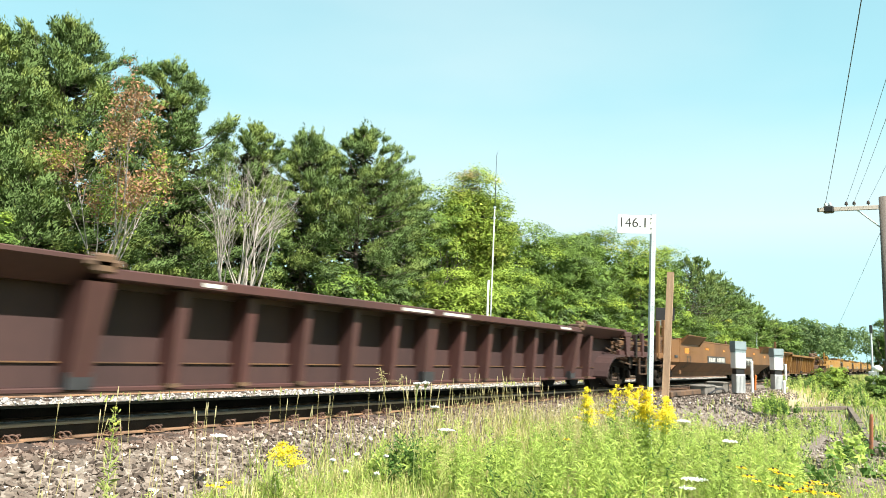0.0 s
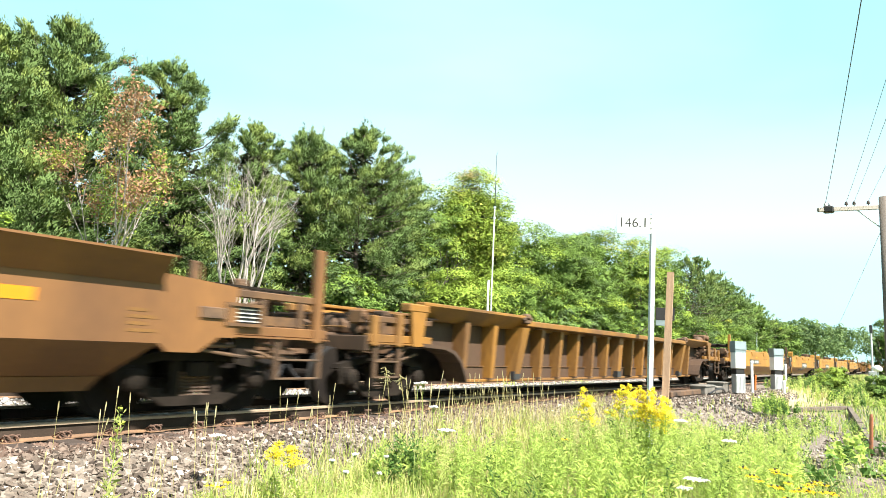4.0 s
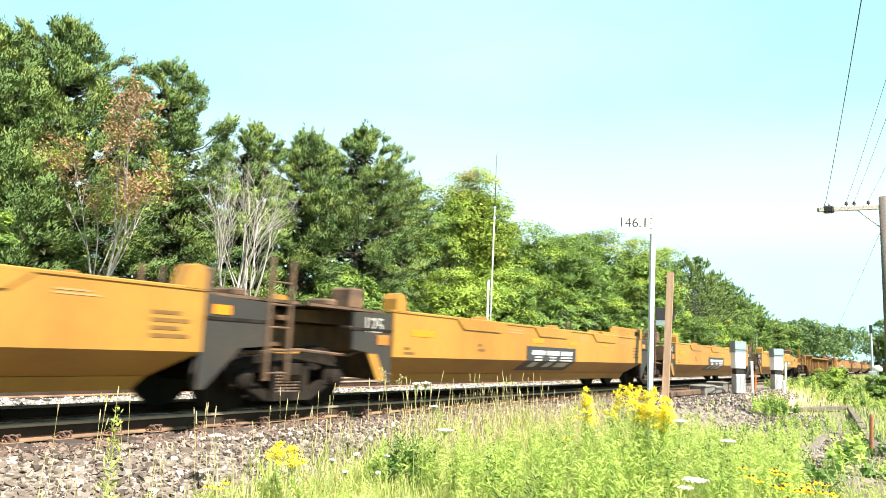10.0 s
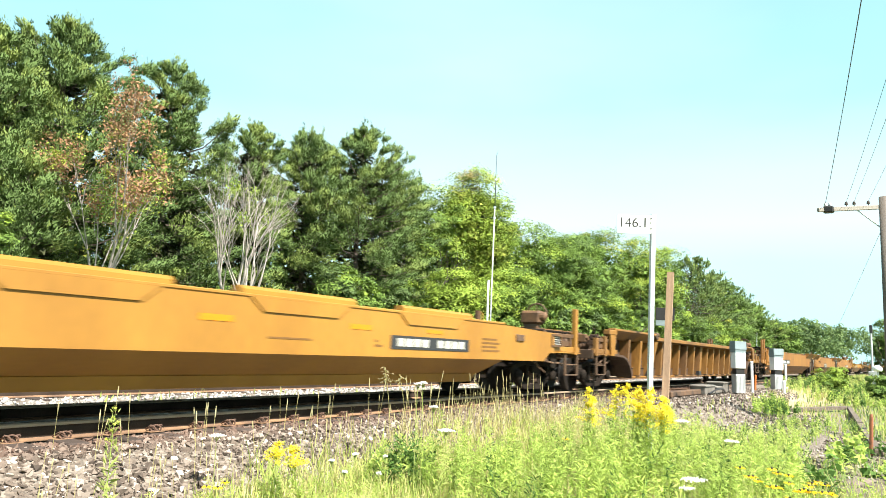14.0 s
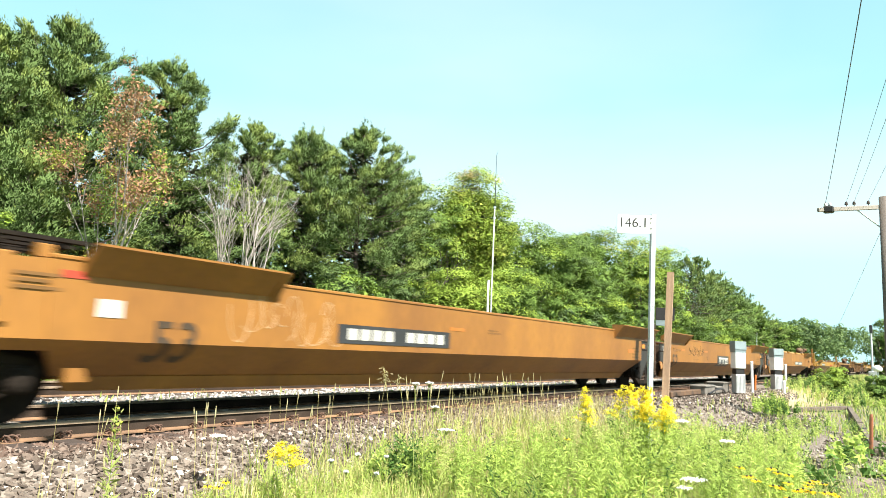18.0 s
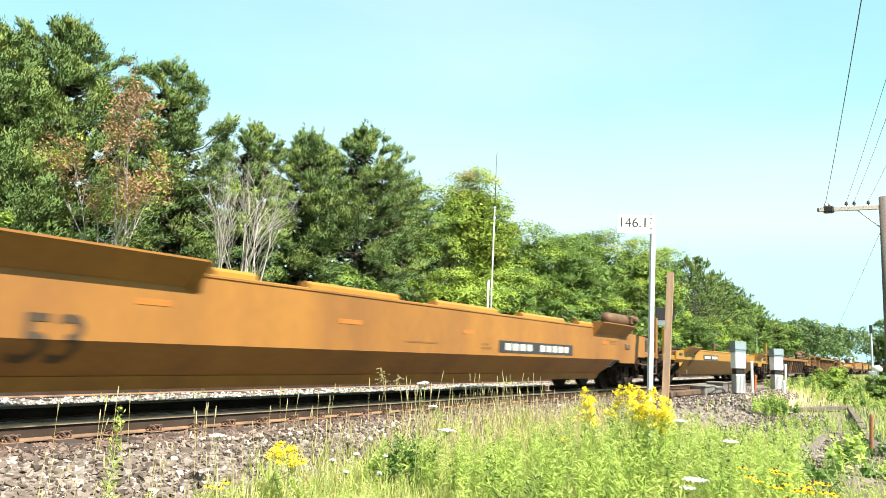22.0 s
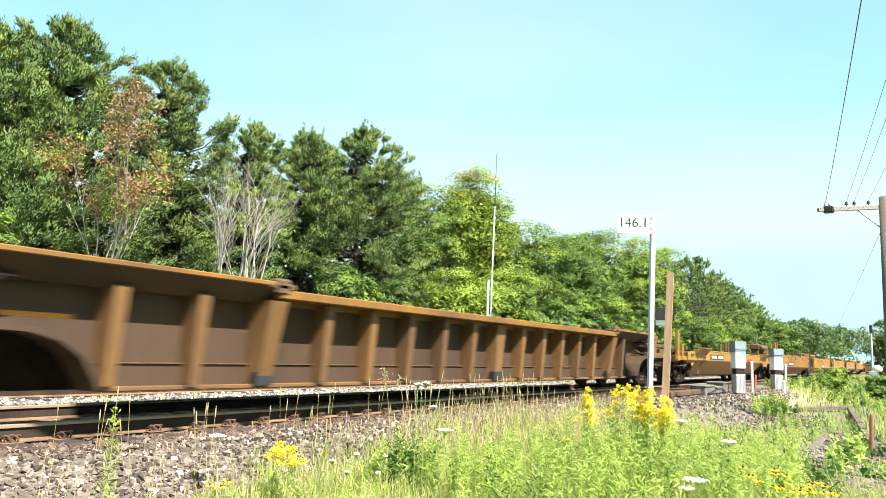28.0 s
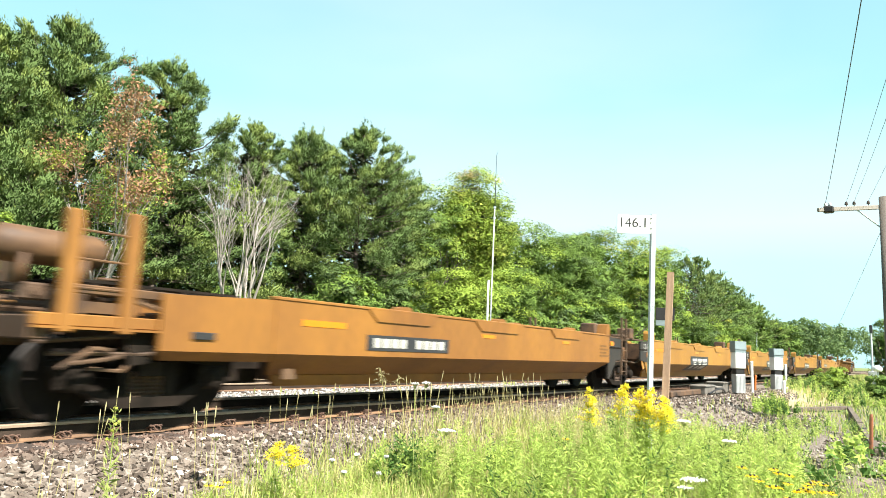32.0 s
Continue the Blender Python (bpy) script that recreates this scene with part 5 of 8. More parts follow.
def ground_material():
    """Stone on the bed, thin grass and earth elsewhere, blended by the place across the track."""
    m = bpy.data.materials.new("trackside_earth")
    m.use_nodes = True
    n, l = m.node_tree.nodes, m.node_tree.links
    b = n["Principled BSDF"]
    geo, sep = n.new("ShaderNodeNewGeometry"), n.new("ShaderNodeSeparateXYZ")
    l.new(geo.outputs["Position"], sep.inputs["Vector"])
    def tex(kind, scale, detail=4):
        t = n.new(kind)
        t.inputs["Scale"].default_value = scale
        if kind == "ShaderNodeTexNoise":
            t.inputs["Detail"].default_value = detail
        l.new(geo.outputs["Position"], t.inputs["Vector"])
        return t
    def ramp(src, stops):
        r = n.new("ShaderNodeValToRGB")
        while len(r.color_ramp.elements) < len(stops):
            r.color_ramp.elements.new(0.5)
        for e, (p, c) in zip(r.color_ramp.elements, stops):
            e.position, e.color = p, (*c, 1)
        l.new(src, r.inputs["Fac"])
        return r
    vor = tex("ShaderNodeTexVoronoi", 19.0)
    stone = ramp(vor.outputs["Color"], [(0.0, (0.075, 0.058, 0.044)), (0.45, (0.145, 0.115, 0.088)), (0.8, (0.21, 0.178, 0.145)), (1.0, (0.30, 0.27, 0.235))])
    grass = ramp(tex("ShaderNodeTexNoise", 0.9, 8).outputs["Fac"], [(0.3, (0.08, 0.12, 0.028)), (0.5, (0.13, 0.165, 0.042)), (0.7, (0.22, 0.20, 0.085))])
    wide = n.new("ShaderNodeMapRange")
    wide.inputs["From Min"].default_value, wide.inputs["From Max"].default_value = 15.0, 21.0
    wide.inputs["To Min"].default_value, wide.inputs["To Max"].default_value = 0.0, 1.9
    l.new(sep.outputs["X"], wide.inputs["Value"])
    side = n.new("ShaderNodeMath")
    side.operation = "ADD"
    l.new(sep.outputs["Y"], side.inputs[0])
    l.new(wide.outputs["Result"], side.inputs[1])
    edge = n.new("ShaderNodeMath")
    edge.operation = "MULTIPLY_ADD"
    l.new(tex("ShaderNodeTexNoise", 0.8, 5).outputs["Fac"], edge.inputs[0])
    edge.inputs[1].default_value = 3.2
    l.new(side.outputs["Value"], edge.inputs[2])
    lo, hi = n.new("ShaderNodeMapRange"), n.new("ShaderNodeMapRange")
    lo.inputs["From Min"].default_value, lo.inputs["From Max"].default_value = 6.6, 7.4
    hi.inputs["From Min"].default_value, hi.inputs["From Max"].default_value = 19.6, 20.6
    hi.inputs["To Min"].default_value, hi.inputs["To Max"].default_value = 1.0, 0.0
    for r in (lo, hi):
        l.new(edge.outputs["Value"], r.inputs["Value"])
    both = n.new("ShaderNodeMath")
    both.operation = "MULTIPLY"
    l.new(lo.outputs["Result"], both.inputs[0])
    l.new(hi.outputs["Result"], both.inputs[1])
    mix = n.new("ShaderNodeMix")
    mix.data_type = "RGBA"
    # a bare gravel patch beside the timbers
    inside_ = [both.outputs["Value"]]
    for axis, a0, a1 in (("X", 13.0, 40.0), ("Y", 0.2, 4.3)):
        for va, vb in ((a0, a0 + 1.5), (a1, a1 - 0.7)):
            r_ = n.new("ShaderNodeMapRange")
            r_.inputs["From Min"].default_value, r_.inputs["From Max"].default_value = va, vb
            l.new(sep.outputs[axis], r_.inputs["Value"])
            inside_.append(r_.outputs["Result"])
    patch = None
    for s_ in inside_[1:] + [ramp(tex("ShaderNodeTexNoise", 0.35, 3).outputs["Fac"], [(0.36, (0, 0, 0)), (0.47, (1, 1, 1))]).outputs["Color"]]:
        if patch is None:
            patch = s_
            continue
        mm = n.new("ShaderNodeMath")
        mm.operation = "MULTIPLY"
        l.new(patch, mm.inputs[0])
        l.new(s_, mm.inputs[1])
        patch = mm.outputs["Value"]
    top_ = n.new("ShaderNodeMath")
    top_.operation = "MAXIMUM"
    l.new(both.outputs["Value"], top_.inputs[0])
    l.new(patch, top_.inputs[1])
    l.new(top_.outputs["Value"], mix.inputs["Factor"])
    l.new(grass.outputs["Color"], mix.inputs["A"])
    l.new(stone.outputs["Color"], mix.inputs["B"])
    tan = None
    for axis, a0, a1 in (("X", 26.5, 47.0), ("Y", 2.6, 5.9)):
        for va, vb in ((a0, a0 + 1.2), (a1, a1 - 1.0)):
            r_ = n.new("ShaderNodeMapRange")
            r_.inputs["From Min"].default_value, r_.inputs["From Max"].default_value = va, vb
            l.new(sep.outputs[axis], r_.inputs["Value"])
            if tan is None:
                tan = r_.outputs["Result"]
                continue
            mm = n.new("ShaderNodeMath")
            mm.operation = "MULTIPLY"
            l.new(tan, mm.inputs[0])
            l.new(r_.outputs["Result"], mm.inputs[1])
            tan = mm.outputs["Value"]
    dirt = ramp(tex("ShaderNodeTexNoise", 1.7, 6).outputs["Fac"], [(0.3, (0.24, 0.19, 0.11)), (0.7, (0.36, 0.29, 0.18))])
    earth = n.new("ShaderNodeMix")
    earth.data_type = "RGBA"
    l.new(tan, earth.inputs["Factor"])
    l.new(mix.outputs["Result"], earth.inputs["A"])
    l.new(dirt.outputs["Color"], earth.inputs["B"])
    l.new(earth.outputs["Result"], b.inputs["Base Color"])
    b.inputs["Roughness"].default_value = 0.95
    bp = n.new("ShaderNodeBump")
    bp.inputs["Strength"].default_value, bp.inputs["Distance"].default_value = 0.9, 0.05
    l.new(vor.outputs["Distance"], bp.inputs["Height"])
    l.new(bp.outputs["Normal"], b.inputs["Normal"])
    return m


M_GROUND = ground_material()
build_ground()


def rail(y, x0=-60.0, x1=420.0):
    prof = [(-0.076, -0.18), (0.076, -0.18), (0.076, -0.168), (0.012, -0.15), (0.009, -0.045), (0.034, -0.035), (0.036, -0.008), (0.028, 0.0), (-0.028, 0.0), (-0.036, -0.008), (-0.034, -0.035), (-0.009, -0.045), (-0.012, -0.15), (-0.076, -0.168)]
    sh = Shape()
    sh.prism([(y + a, z) for a, z in prof], "x", x0, x1)
    sh.mi[7] = 1
    # web and underside of the head take the colour with painted shade
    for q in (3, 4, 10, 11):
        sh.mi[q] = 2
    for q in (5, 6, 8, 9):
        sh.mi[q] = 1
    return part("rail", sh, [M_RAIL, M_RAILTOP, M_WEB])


TIE = Shape()
TIE.box(-0.115, 0.115, -1.3, 1.3, -0.36, -0.175, 0.012)
TIE_MESH = TIE.mesh("tie", M_TIE)
PLATE = Shape()
PLATE.box(-0.10, 0.10, -0.18, 0.18, -0.176, -0.166, 0.003)
PLATE_MESH = PLATE.mesh("tie_plate", M_RAIL)
CLIP = Shape()
CLIP.path([(-0.075 + 0.15 * q / 20 + 0.034 * math.sin(2 * math.tau * q / 20), -0.10 - 0.02 * math.sin(math.tau * q / 10), -0.128 + 0.036 * math.cos(2 * math.tau * q / 20)) for q in range(21)], 0.0095, 6)
CLIP.tube((-0.075, -0.10, -0.10), (-0.06, 0.02, -0.145), 0.0095, n=6)
CLIP.tube((0.075, -0.10, -0.10), (0.06, 0.0, -0.145), 0.0095, n=6)
CLIP.box(-0.05, 0.05, -0.09, -0.02, -0.17, -0.13, 0.008)
CLIP_MESH = CLIP.mesh("rail_clip", M_CLIP)
rt = random.Random(3)
for num, ty in enumerate((TRACK_Y, TRACK_Y + 5.1)):
    bed = tagged(new("track"), "railway track of rusty rails on dark wooden ties in crushed stone", "railway track", "tracks", "structure")
    bed.location = (0, ty, 0)
    for s in (-1, 1):
        r = rail(s * 0.7535)
        r.parent = bed
        r.location.z = 0.038 if num == 0 and s > 0 else 0.0       # the line is canted in a slight curve
    for k in range(150 if num == 0 else 110):
        x = -3 + 0.56 * k + rt.uniform(-0.03, 0.03)
        part("tie", TIE_MESH, None, bed, at=pose(x, rt.uniform(-0.04, 0.04), rt.uniform(-0.01, 0.004), 0, 0, rt.uniform(-1.5, 1.5)))
        if num == 0 and x < 30:
            part("tie_plate", PLATE_MESH, None, bed, at=pose(x, -0.7535, 0))
            part("rail_clip", CLIP_MESH, None, bed, at=pose(x, -0.7535 - 0.05, 0, 0, 0, rt.uniform(-14, 14)))


# ---- lineside things ----
def frame_between(a, b):
    """A pose at a whose z axis points to b."""
    d = Vector(b) - Vector(a)
    return Matrix.Translation(a) @ d.to_track_quat("Z", "X").to_matrix().to_4x4(), d.length


FACE = math.degrees(YAW) - 90       # turn of a thing that faces the camera


def mile_post():
    base, top = Vector((10.27, 3.24, -0.62)), Vector((9.79, 3.03, 2.97))
    m, h = frame_between(base, top)
    t = tagged(new("mile_post"), "white milepost sign on a perforated galvanised steel post", "sign post")
    t.matrix_basis = m @ pose(0, 0, 0, 0, 0, 20)
    sh = Shape()
    w = 0.031
    sh.ring([(-w, -w), (w, -w), (w, w), (-w, w)], [(-w + 0.006, -w + 0.006), (w - 0.006, -w + 0.006), (w - 0.006, w - 0.006), (-w + 0.006, w - 0.006)], "z", 0, h)
    part("post", sh, M_GALV, t)
    dots = Shape()
    z = 0.3
    while z < h - 0.05:
        for ax, c in (((0, 0, 0), 0), ((0, 0, 0), 1)):
            for s in (-1, 1):
                p = (s * (w + 0.0006), 0, z) if c == 0 else (0, s * (w + 0.0006), z)
                dots.disc(p, (s, 0, 0) if c == 0 else (0, s, 0), [(0, 0.0065), (0.0008, 0.0065)], 8)
        z += 0.0508
    part("punched_holes", dots, M_BOXTOP, t)
    # the plate stands square to the track, its number towards the camera
    pl = Shape()
    pl.box(-0.53, -0.036, -0.004, 0.004, h - 0.27, h - 0.015, 0.003)
    k = (m @ pose(0, 0, 0, 0, 0, 20)).to_3x3().inverted() @ Vector((AIM.x, AIM.y, 0)).normalized()
    turn = math.degrees(math.atan2(k.y, k.x)) - 90
    plate_ = part("sign_plate", pl, M_PLASTIC, t, "white plate with black numerals", at=pose(0, 0, 0, 0, 0, turn + 6) @ pose(0, -0.036, 0))
    lettering("146.1", 0.20, M_BLACK, plate_, pose(-0.305, -0.006, h - 0.125, 90, 0, 0), "numeral")
    for q in (0.06, 0.12, 0.20):
        bolts = Shape()
        bolts.disc((-0.05, -0.008, h - q), (0, -1, 0), [(0, 0.009), (0.012, 0.008)], 8)
        part("bolt", bolts, M_BLACK, plate_)
    return t


def wood_post():
    base, top = Vector((20.47, 6.0, -0.45)), Vector((21.09, 6.0, 3.5))
    m, h = frame_between(base, top)
    t = tagged(part("wooden_post", Shape(), M_WOODPOST), "weathered square wooden post leaning beside the track", "post")
    sh = Shape()
    n = 8
    rng = random.Random(5)
    for k in range(n):
        a, b = h * k / n, h * (k + 1) / n
        sh.prism([(-0.095, -0.09), (0.09, -0.095), (0.10, 0.09), (-0.09, 0.095)], "z", a, b)
    sh.box(-0.03, -0.012, -0.098, -0.08, h * 0.3, h)
    t.data = sh.mesh("wooden_post", M_WOODPOST)
    t.matrix_basis = m @ pose(0, 0, 0, 0, 0, 12)
    return t


def cabinet(x, y, z, w, h, label, copy=False):
    """A trackside case: pedestal with louvres, window band, white box and roof."""
    t = tagged(new("equipment_cabinet"), label, "cabinet", "trackside cabinets")
    t.matrix_basis = pose(x, y, z, 0, 0, FACE + 8)
    d = w * 0.42
    a = w / 2
    sh = Shape()
    sh.box(-a * 0.9, a * 0.9, -d * 0.9, d * 0.9, 0.0, h * 0.36, 0.01)
    ped = part("pedestal", sh, M_BOXGREY, t)
    for k in range(7):
        xx = -a * 0.78 + k * a * 0.26
        r = Shape()
        r.box(xx - 0.012, xx + 0.012, -d * 0.9 - 0.012, -d * 0.9, 0.06, h * 0.33)
        part("louvre", r, M_BOXGREY, ped)
    sh = Shape()
    sh.box(-a * 0.8, a * 0.8, -d * 0.8, d * 0.8, h * 0.36, h * 0.47, 0.01)
    part("window_band", sh, M_GREY, t, "dark recessed band under the white box")
    sh = Shape()
    sh.box(-a, a, -d, d, h * 0.47, h * 0.78, 0.015)
    b = part("case", sh, M_BOXWHITE, t, "plain white painted metal case")
    dr = Shape()
    dr.box(-a * 0.9, a * 0.9, -d - 0.012, -d + 0.002, h * 0.485, h * 0.765, 0.006)
    part("door", dr, M_BOXWHITE, b)
    hd = Shape()
    hd.box(a * 0.7, a * 0.78, -d - 0.035, -d - 0.012, h * 0.6, h * 0.67, 0.006)
    part("handle", hd, M_GALV, b)
    sh = Shape()
    sh.box(-a * 1.02, a * 1.02, -d * 1.02, d * 1.02, h * 0.78, h * 0.84)
    part("eave", sh, M_BOXTOP, t)
    sh = Shape()
    sh.prism([(-d * 1.15, h * 0.84), (d * 1.15, h * 0.84), (d * 1.0, h), (-d * 1.0, h)], "x", -a * 1.08, a * 1.08)
    part("roof", sh, M_BOXTOP, t, "grey-green sheet metal roof")
    return t


def pipe_stub(x, y, z, h, lean):
    t = tagged(new("white_pipe", None), "white plastic conduit pipe standing beside a cabinet", "pipe", "conduit pipes")
    t.matrix_basis = pose(x, y, z, 0, -lean, 0)
    sh = Shape()
    sh.tube((0, 0, 0), (0, 0, h), 0.05, n=12)
    part("tube", sh, M_PLASTIC, t, smooth=False)
    sh = Shape()
    sh.disc((0, 0, h), (0, 0, 1), [(-0.06, 0.055), (0.0, 0.058), (0.03, 0.04)], 12)
    part("cap", sh, M_PLASTIC, t)
    return t


def marker(x, y, z, h, mat, label, name="marker_stake", r=0.04):
    sh = Shape()
    sh.disc((0, 0, 0), (0, 0, 1), [(0, r), (h * 0.94, r), (h, r * 0.6)], 10)
    t = tagged(part(name, sh, mat), label, "marker")
    t.matrix_basis = pose(x, y, z, 2, 3, 0)
    return t


def switch_machine():
    t = tagged(new("switch_machine"), "low grey switch machine with rods and cables beside the rail", "switch machine")
    t.matrix_basis = pose(26.0, 6.25, -0.16)
    for x0, x1, z1, y0, y1, m, n in ((-0.9, 0.5, 0.30, -0.25, 0.25, M_CASE, "motor_case"), (0.55, 1.5, 0.24, -0.28, 0.28, M_CASE, "gear_case"), (1.6, 2.5, 0.38, -0.3, 0.3, M_CASE, "control_case"), (-4.4, -0.9, 0.16, -0.12, 0.12, M_GRIME, "cover_board")):
        sh = Shape()
        sh.box(x0, x1, y0, y1, 0.0, z1, 0.02)
        if n != "cover_board":
            sh.box(x0 - 0.03, x1 + 0.03, y0 - 0.03, y1 + 0.03, z1 - 0.05, z1 - 0.02)
        part(n, sh, m, t)
    sh = Shape()
    sh.path([(-0.6, -0.3, 0.02), (-0.2, -0.42, 0.14), (0.4, -0.45, 0.18), (1.0, -0.42, 0.14), (1.6, -0.34, 0.05)], 0.03, 8)
    part("cable", sh, M_RUBBER, t)
    for y in (0.35, 0.55):
        sh = Shape()
        sh.tube((-0.5 + y, 0.2, 0.1), (-0.5 + y, 2.6, 0.06), 0.025, n=8)
        part("throw_rod", sh, M_GRIME, t)
    return t


def radio_mast():
    t = tagged(new("radio_mast"), "slim pale metal radio mast with a whip aerial behind the tracks", "mast")
    t.matrix_basis = pose(30.45, 17.5, -0.4, 0, 0.6, 0)
    sh = Shape()
    sh.tube((0, 0, 0), (0, 0, 8.6), 0.036, 0.03, n=10)
    part("pole", sh, M_ALU, t, smooth=True)
    sh = Shape()
    sh.tube((0, 0, 8.6), (0.0, 0, 10.2), 0.022, 0.014, n=8)
    sh.tube((0.0, 0, 10.2), (-0.02, 0, 11.3), 0.012, 0.009, n=6)
    sh.tube((-0.02, 0, 11.3), (0.14, 0, 11.6), 0.009, 0.006, n=6)
    part("aerial", sh, M_GREY, t)
    sh = Shape()
    for z in (8.0, 8.55, 10.0):
        sh.disc((0, 0, z), (0, 0, 1), [(0, 0.07), (0.08, 0.07)], 10)
    part("clamp", sh, M_GALV, t)
    p = tagged(new("pipe_post"), "short pale pipe post beside the radio mast", "post")
    p.matrix_basis = pose(30.37, 17.62, -0.4)
    sh = Shape()
    sh.tube((0, 0, 0), (0, 0, 4.8), 0.05, n=10)
    part("tube", sh, M_ALU, p, smooth=True)
    sh = Shape()
    sh.disc((0, 0, 4.8), (0, 0, 1), [(0, 0.058), (0.05, 0.055), (0.07, 0.03)], 10)
    part("cap", sh, M_ALU, p)
    return t


def track_board():
    t = tagged(new("track_board"), "dark grey board on a steel post seen from behind", "sign")
    t.matrix_basis = pose(56.4, 16.5, -0.2, 0, 0, FACE - 12)
    sh = Shape()
    sh.tube((0, 0, 0), (0, 0, 5.0), 0.05, n=8)
    part("post", sh, M_GALV, t)
    sh = Shape()
    sh.box(-0.72, 0.72, -0.10, -0.05, 4.2, 5.2, 0.01)
    part("board", sh, M_GREY, t)
    sh = Shape()
    sh.box(-0.72, 0.35, -0.09, -0.05, 3.78, 4.19, 0.01)
    part("lower_board", sh, M_BOXTOP, t)
    return t


def utility_pole():
    t = tagged(new("utility_pole"), "grey wooden utility pole with a bleached crossarm and insulators", "utility pole")
    t.matrix_basis = pose(22.12, 0.56, -0.7)
    sh = Shape()
    sh.tube((0, 0, 0), (-0.06, 0.02, 6.25), 0.15, 0.115, n=14)
    part("pole", sh, M_POLE, t, smooth=True)
    # the arm runs from the pole to its left end
    a, b = Vector((-0.02, 0.05, 5.98)), Vector((-1.10, 1.50, 5.80))
    d = (b - a).normalized()
    a2 = a - d * 1.75
    m, ln = frame_between(a2, b)
    sh = Shape()
    sh.box(-0.055, 0.055, -0.045, 0.045, 0, ln, 0.006)
    part("crossarm", sh, M_ARM, t, "bleached wooden crossarm", at=m)
    for s in (1, -1):
        br = Shape()
        br.tube(a + d * s * 0.72 + Vector((0, 0, -0.05)), a + Vector((0, 0, -0.62)), 0.018, n=6)
        part("brace", br, M_GALV, t)
    tops = []
    for q in (1.60, 1.48, 1.02, 0.80, 0.40, -0.40, -0.80, -1.02, -1.6):
        p = a + d * q + Vector((0, 0, 0.05))
        sh = Shape()
        sh.disc(p, (0, 0, 1), [(0, 0.012), (0.05, 0.012), (0.052, 0.042), (0.09, 0.045), (0.10, 0.03), (0.115, 0.036), (0.14, 0.02)], 10)
        part("insulator", sh, M_GLASS if q < 1.4 else M_ALU, t)
        tops.append(p + Vector((0, 0, 0.13)))
    sh = Shape()
    p = a + d * 1.52 + Vector((0, 0, -0.02))
    sh.box(p.x - 0.13, p.x + 0.13, p.y - 0.13, p.y + 0.13, p.z - 0.07, p.z + 0.10, 0.03)
    part("splice_box", sh, M_GREY, t)
    return t, [Vector((22.12, 0.56, -0.7)) + p for p in tops]


def cable(a, b, sag, r, label, n=24):
    a, b = Vector(a), Vector(b)
    pts = [a.lerp(b, i / n) - Vector((0, 0, sag * 4 * (i / n) * (1 - i / n))) for i in range(n + 1)]
    sh = Shape()
    sh.path([p - a for p in pts], r, 6)
    t = tagged(part("overhead_cable", sh, M_WIRE), label, "cable", "overhead cables")
    t.location = a
    return t


def far_mast(x, y, z, h, label):
    t = tagged(new("signal_mast"), label, "signal", "far signal masts")
    t.matrix_basis = pose(x, y, z)
    sh = Shape()
    sh.tube((0, 0, 0), (0, 0, h), 0.09, 0.07, n=8)
    part("pole", sh, M_GALV, t)
    sh = Shape()
    sh.box(-0.12, 0.12, -0.12, 0.12, h - 0.7, h, 0.04)
    part("signal_head", sh, M_BLACK, t)
    sh = Shape()
    sh.box(-0.35, 0.35, -0.3, 0.3, 0, 1.2, 0.03)
    part("base_case", sh, M_BOXGREY, t)
    return t


mile_post()
wood_post()
cabinet(28.45, 5.6, -0.16, 0.42, 1.90, "white and grey trackside cabinet with a ribbed pedestal")
cabinet(35.8, 5.4, -0.18, 0.45, 1.84, "white and grey trackside cabinet behind a switch machine")
pipe_stub(30.3, 5.45, -0.2, 1.2, 4)
pipe_stub(37.5, 5.25, -0.2, 1.15, 4)
pipe_stub(33.4, 4.75, -0.25, 0.5, 2)
marker(33.4, 5.9, -0.2, 0.66, M_MARKER, "orange plastic cable marker between the cabinets")
marker(16.7, 0.84, -0.75, 0.80, M_STAKE, "rusty orange-brown stake standing in weeds", r=0.035)
switch_machine()
radio_mast()
track_board()
POLE, ENDS = utility_pole()
BACK = Vector((-46.0, -5.7, 2.1))
for k in (0, 2, 3, 4):
    cable(ENDS[k], ENDS[k] + BACK, 1.0, 0.0065 if k < 2 else 0.004, "dark overhead cable strung from the utility pole")
cable((22.05, 0.62, 4.75), (68.3, 6.96, 1.3), 0.2, 0.005, "slanting dark service cable from the utility pole")
far_mast(70.5, 3.2, -0.5, 5.1, "dark railway signal mast far down the line")
far_mast(118.0, 20.5, 0.0, 5.6, "pale railway signal mast at the end of the line")


def beam(a, b, w, h, label):
    m, ln = frame_between(a, b)
    sh = Shape()
    sh.box(-h / 2, h / 2, -w / 2, w / 2, 0, ln, 0.01)
    t = tagged(part("timber_edging", sh, M_OLDTIMBER), label, "timber", "edging timbers")
    t.matrix_basis = m
    return t


beam((33.0, 2.35, -0.68), (24.6, 1.50, -0.70), 0.16, 0.16, "dark old timber edging a gravel patch")
beam((24.4, 1.48, -0.71), (17.0, 0.72, -0.74), 0.16, 0.16, "dark old timber edging a gravel patch")
beam((10.75, 0.50, -0.60), (10.2, 0.92, -0.60), 0.16, 0.16, "short dark timber lying on gravel")
beam((33.2, 2.5, -0.66), (27.5, 4.1, -0.64), 0.2, 0.14, "dark old timber edging a gravel patch")
beam((9.4, 0.75, -0.62), (12.0, 0.35, -0.62), 0.25, 0.2, "dark old timber lying in weeds")


